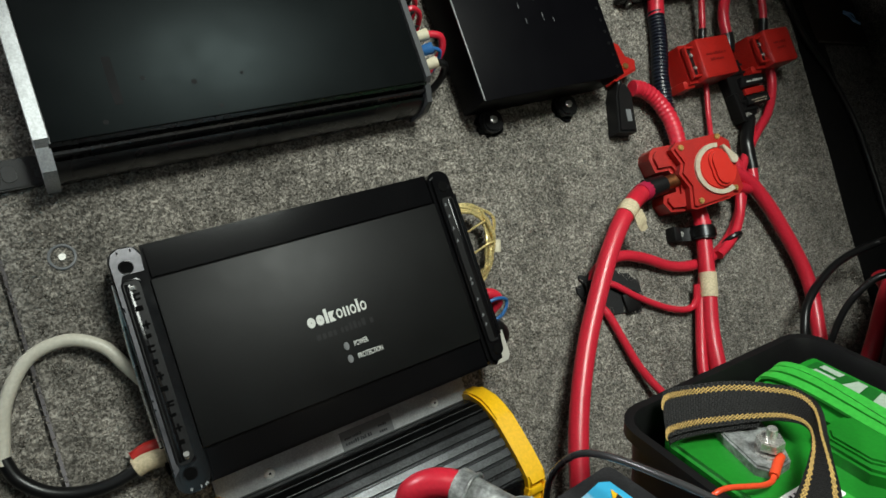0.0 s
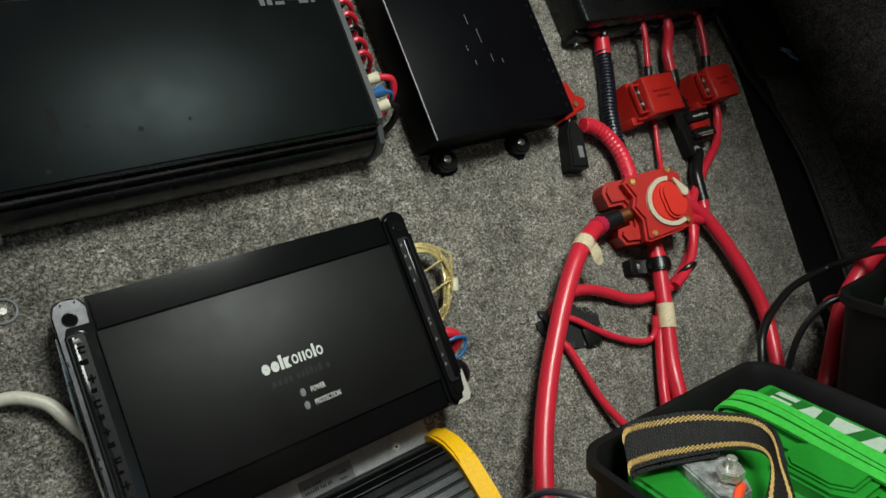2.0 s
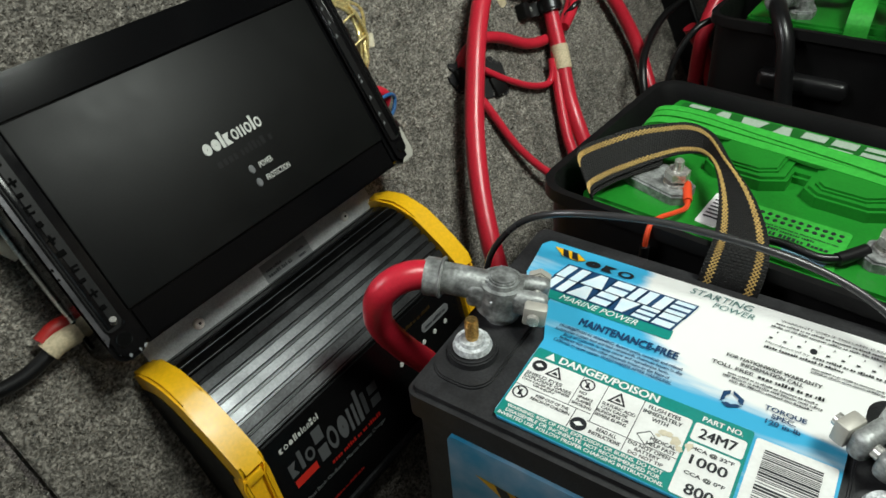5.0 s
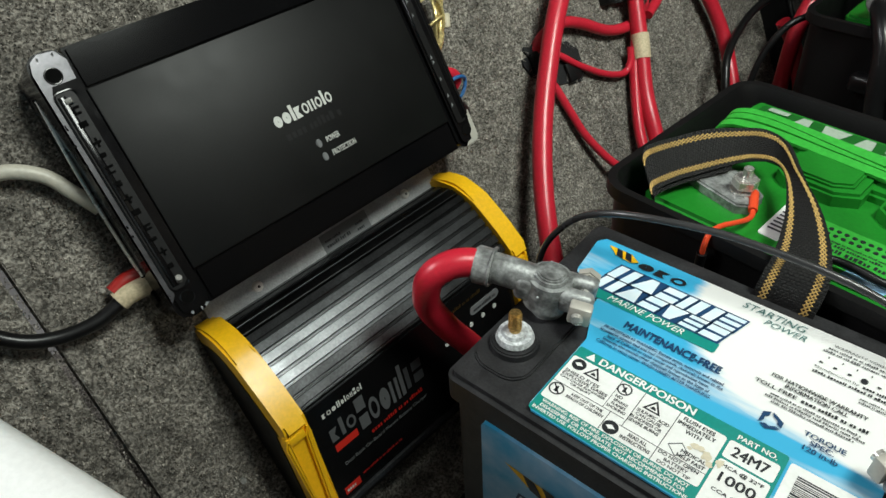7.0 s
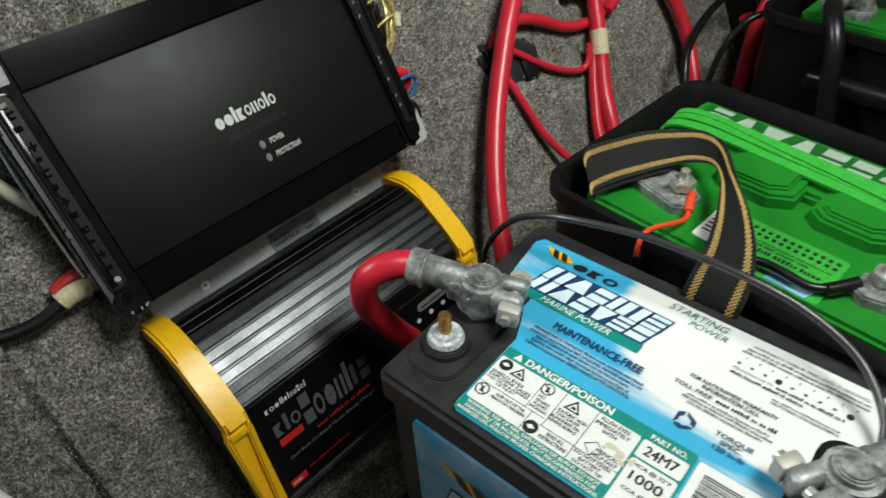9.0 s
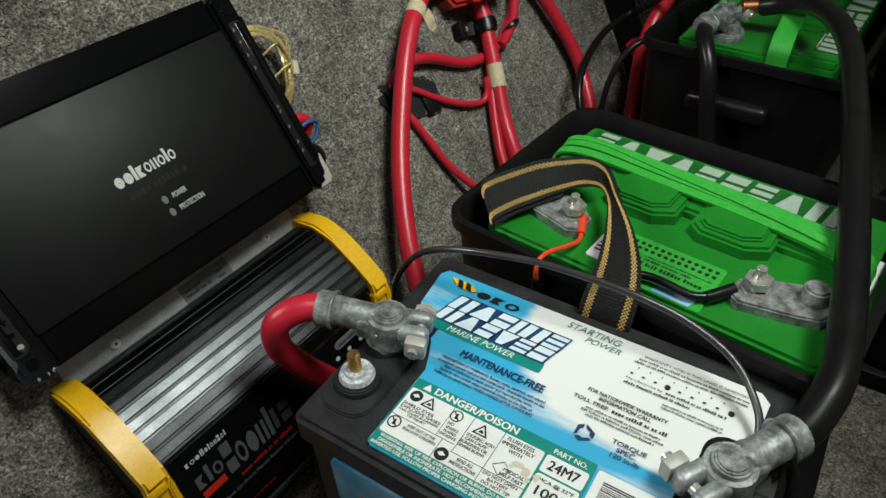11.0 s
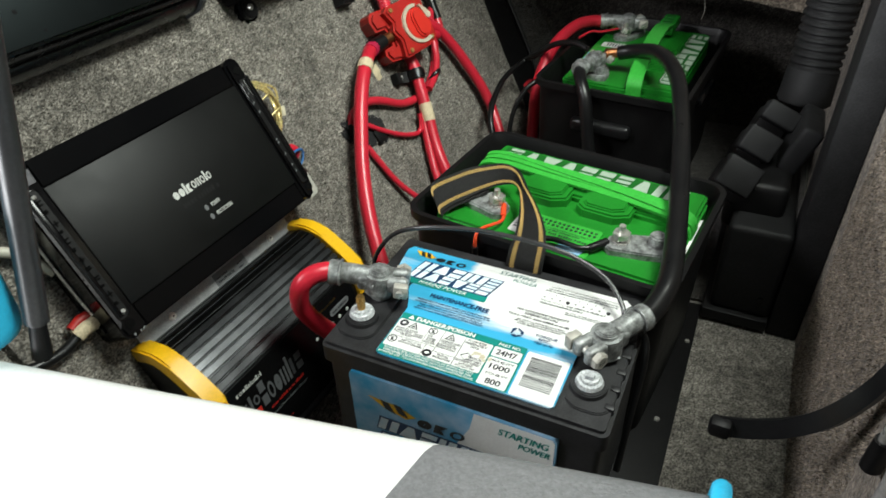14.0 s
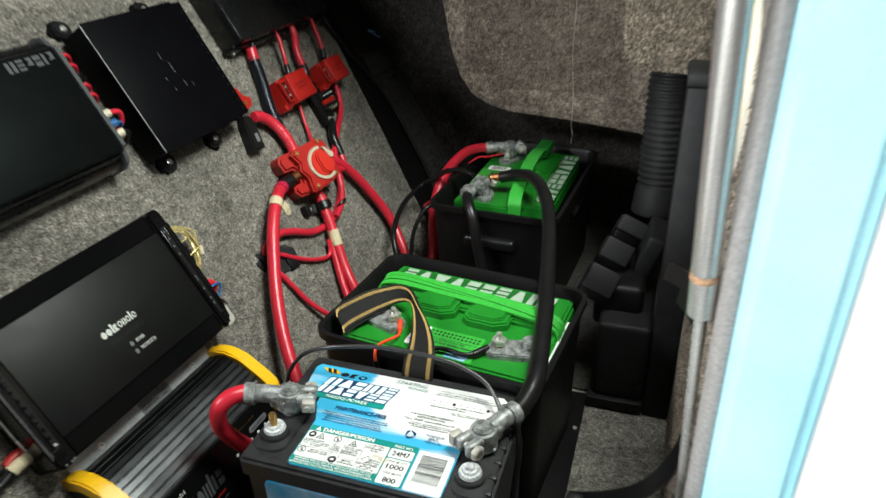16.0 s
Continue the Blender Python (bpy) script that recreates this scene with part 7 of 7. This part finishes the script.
pile("carpet_pile", PILE_TAN, Matrix.Translation((0, 0.592, 0)) @ Matrix.Rotation(math.pi / 2, 4, "X"), 0.299, 0.423, 0.462, 0.77, 26000, 0.006, None, ((0.29, 0.306, 0.4, 0.478),), wide=0.0008, lean=1.2)
solid("thread", tube([(0.19, 0.868, 0.62), (0.192, 0.868, 0.5), (0.19, 0.868, 0.42), (0.196, 0.869, 0.33), (0.1945, 0.868, 0.285), (0.199, 0.866, 0.262), (0.1965, 0.864, 0.245)], 0.00032, 8, 6), WHITE_CABLE, "loose pale thread hanging from the carpet", "thread")

# ---- round the opening ----
sill_dir = Vector((0.9824, 0.1865, 0)).normalized()
SILL = Matrix((sill_dir, Vector((-sill_dir.y, sill_dir.x, 0)), Vector((0, 0, 1)))).transposed().to_4x4()
SILL.translation = (0.034, -0.167, 0.334)
cushion = thing("seat_cushion", SILL, "white and grey vinyl seat cushion with blue piping at the opening", "cushion")
def cushion_panel(x_far0, x_near0, x_far1, x_near1, top):
    """A slab from the sill back to 0.75 m, whose seams run aslant; its edge over the sill is rounded."""
    bm = bmesh.new()
    section = [(0.0, -0.07), (0.0, -0.014), (-0.002, -0.007), (-0.007, -0.002), (-0.014, top), (-0.75, top), (-0.75, -0.07)]
    rows = []
    for far, near in ((x_far0, x_near0), (x_far1, x_near1)):
        rows.append([bm.verts.new((far + (near - far) * (-y / 0.75), y, z)) for y, z in section])
    n = len(section)
    for k in range(n):
        bm.faces.new((rows[0][k], rows[0][(k + 1) % n], rows[1][(k + 1) % n], rows[1][k]))
    bm.faces.new(rows[0])
    bm.faces.new(rows[1][::-1])
    return bm


part("white_panel", cushion_panel(-0.6, -0.6, 0.157, -0.13, 0.0), VINYL_WHITE, cushion, "white vinyl panel")
part("grey_panel", cushion_panel(0.1572, -0.1298, 0.298, 0.2, 0.0012), VINYL_GREY, cushion, "pebbled grey vinyl panel")
part("piping", tube([(0.27, -0.3, 0.002), (0.29, -0.08, 0.003), (0.2985, -0.012, 0.001), (0.301, 0.002, -0.01), (0.301, 0.002, -0.06)], 0.005, 6, 12), VINYL_BLUE, cushion, "blue piping")
part("white_end", cushion_panel(0.304, 0.206, 0.43, 0.43, 0.0), VINYL_WHITE, cushion, "white vinyl end panel")
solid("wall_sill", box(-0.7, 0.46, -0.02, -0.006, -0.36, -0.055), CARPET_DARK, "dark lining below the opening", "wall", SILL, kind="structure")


def strut(p, q, split, label, body_mat):
    s = thing("gas_strut", pose(0, 0, 0), label, "gas strut", "gas struts")
    p, q = Vector(p), Vector(q)
    mid = p.lerp(q, split)
    part("rod", cyl(p, mid, 0.0032, None, 16), STEEL, s, "bright piston rod")
    part("cylinder", cyl(mid, q, 0.0079 if split > 0.1 else 0.0075, None, 24, 0.002), body_mat, s)
    part("end_fitting", cyl(p - (q - p).normalized() * 0.02, p + (q - p).normalized() * 0.012, 0.0065, 0.005, 14, 0.002), BLACK_PLASTIC, s, "black ball-joint fitting")
    return s


low_end, top_end = Vector((0.4145, -0.0145, 0.29)), Vector((0.3888, -0.066, 0.74))
right = strut(low_end, top_end, 0.415, "silver gas strut with a rusty band beside the opening", STRUT_SILVER)
part("rust_band", cyl(low_end.lerp(top_end, 0.477), low_end.lerp(top_end, 0.488), 0.0082, None, 24), material("rust", (0.3, 0.14, 0.06), 0.8, grain=0.4, blotch=0.6, tint=(0.5, 0.35, 0.22)), right, "band of rust")
strut((-0.076, -0.172, 0.34), (-0.088, -0.1, 0.58), 0.02, "dark grey gas strut standing on the sill", STRUT_DARK)
edge = thing("hatch_lining", pose(0, 0, 0), "open hatch side in blue vinyl with grey rubber edging", "hatch")
lean = Vector((-0.0233, -0.0099, 1.0)).normalized()
foot = Vector((0.4224, -0.0382, 0.2))
outv = Vector((0.98, -0.17, 0.05)).normalized()
part("grey_edging", tube([foot + outv * k + lean * q for k, q in ((0.0, 0.0), (0.003, 0.3), (0.006, 0.62))], 0.007, 5, 16), GREY_TRIM, edge, "grey rubber edging")
bm = bmesh.new()
a0, a1 = foot + outv * 0.005, foot + lean * 0.62 + outv * 0.012
n2 = lean.cross(outv).normalized() * 0.02
vs = [bm.verts.new(v) for v in (a0 - n2, a0 + outv * 0.048 - n2, a1 + outv * 0.056 - n2, a1 - n2, a0 + n2, a0 + outv * 0.048 + n2, a1 + outv * 0.056 + n2, a1 + n2)]
for q in ((0, 1, 2, 3), (4, 5, 6, 7), (0, 1, 5, 4), (1, 2, 6, 5), (2, 3, 7, 6), (3, 0, 4, 7)):
    bm.faces.new([vs[k] for k in q])
bmesh.ops.bevel(bm, geom=bm.edges[:], offset=0.008, segments=3, affect="EDGES")
part("blue_panel", bm, HATCH_BLUE, edge, "bright blue vinyl panel")
bm = bmesh.new()
a0, a1 = foot + outv * 0.0545, foot + lean * 0.62 + outv * 0.0695
vs = [bm.verts.new(v) for v in (a0 - n2, a0 + outv * 0.5 - n2, a1 + outv * 0.5 - n2, a1 - n2, a0 + n2, a0 + outv * 0.5 + n2, a1 + outv * 0.5 + n2, a1 + n2)]
for q in ((0, 1, 2, 3), (4, 5, 6, 7), (0, 1, 5, 4), (1, 2, 6, 5), (2, 3, 7, 6), (3, 0, 4, 7)):
    bm.faces.new([vs[k] for k in q])
bmesh.ops.bevel(bm, geom=bm.edges[:], offset=0.01, segments=3, affect="EDGES")
part("white_panel", bm, VINYL_WHITE, edge, "white vinyl panel")
bolster = thing("side_bolster", pose(0, 0, 0), "blue vinyl bolster beside the opening", "bolster")
part("pad", box(-0.22, -0.085, -0.215, -0.165, 0.33, 0.42, 0.018, 4), VINYL_BLUE, bolster)
belt = thing("hatch_strap", pose(0, 0, 0), "black rubber stay strap lying against the carpeted side", "strap")
part("band", ribbon([(0.335, 0.032, 0.219), (0.356, 0.036, 0.222), (0.377, 0.036, 0.234), (0.396, 0.033, 0.257), (0.4095, 0.028, 0.292), (0.4155, 0.02, 0.33)], [(-0.002, 0.003, 0.0065)] * 3 + [(-0.002, 0.005, 0.005)] * 3, 0.004), BLACK_RUBBER, belt)
part("tip", box(0.326, 0.342, 0.025, 0.038, 0.211, 0.226, 0.004), BLACK_PLASTIC, belt)
bracket = thing("strut_bracket", pose(0, 0, 0), "black strut bracket on the carpeted side", "bracket")
part("arm", ribbon([(0.386, 0.11, 0.421), (0.396, 0.092, 0.427), (0.405, 0.066, 0.434), (0.412, 0.03, 0.441)], [(0.001, 0.002, 0.007)] * 4, 0.004), BLACK_PLASTIC, bracket)
part("arm", ribbon([(0.398, 0.09, 0.412), (0.406, 0.06, 0.419), (0.412, 0.03, 0.425)], [(0.001, 0.002, 0.006)] * 3, 0.004), BLACK_PLASTIC, bracket)
part("strip", ribbon([(0.411, 0.022, 0.45), (0.413, 0.022, 0.42), (0.415, 0.03, 0.38), (0.4175, 0.042, 0.345), (0.419, 0.05, 0.318)], [(0.001, 0.007, 0.002)] * 5, 0.003), BLACK_RUBBER, bracket)
light = thing("dome_light", pose(0, 0, 0), "yellowed oval plastic light on the side wall, unlit", "light")
bm = bmesh.new()
bmesh.ops.create_uvsphere(bm, u_segments=24, v_segments=14, radius=1.0, matrix=Matrix.Translation((0.423, 0.178, 0.565)) @ Matrix.Diagonal((0.022, 0.078, 0.066, 1)))
part("lens", bm, IVORY, light, "yellowed ivory cover")
bm = bmesh.new()
bmesh.ops.create_uvsphere(bm, u_segments=32, v_segments=10, radius=1.0, matrix=Matrix.Translation((0.4235, 0.178, 0.561)) @ Matrix.Diagonal((0.007, 0.084, 0.074, 1)))
part("base", bm, WHITE_CABLE, light, "paler cream base")
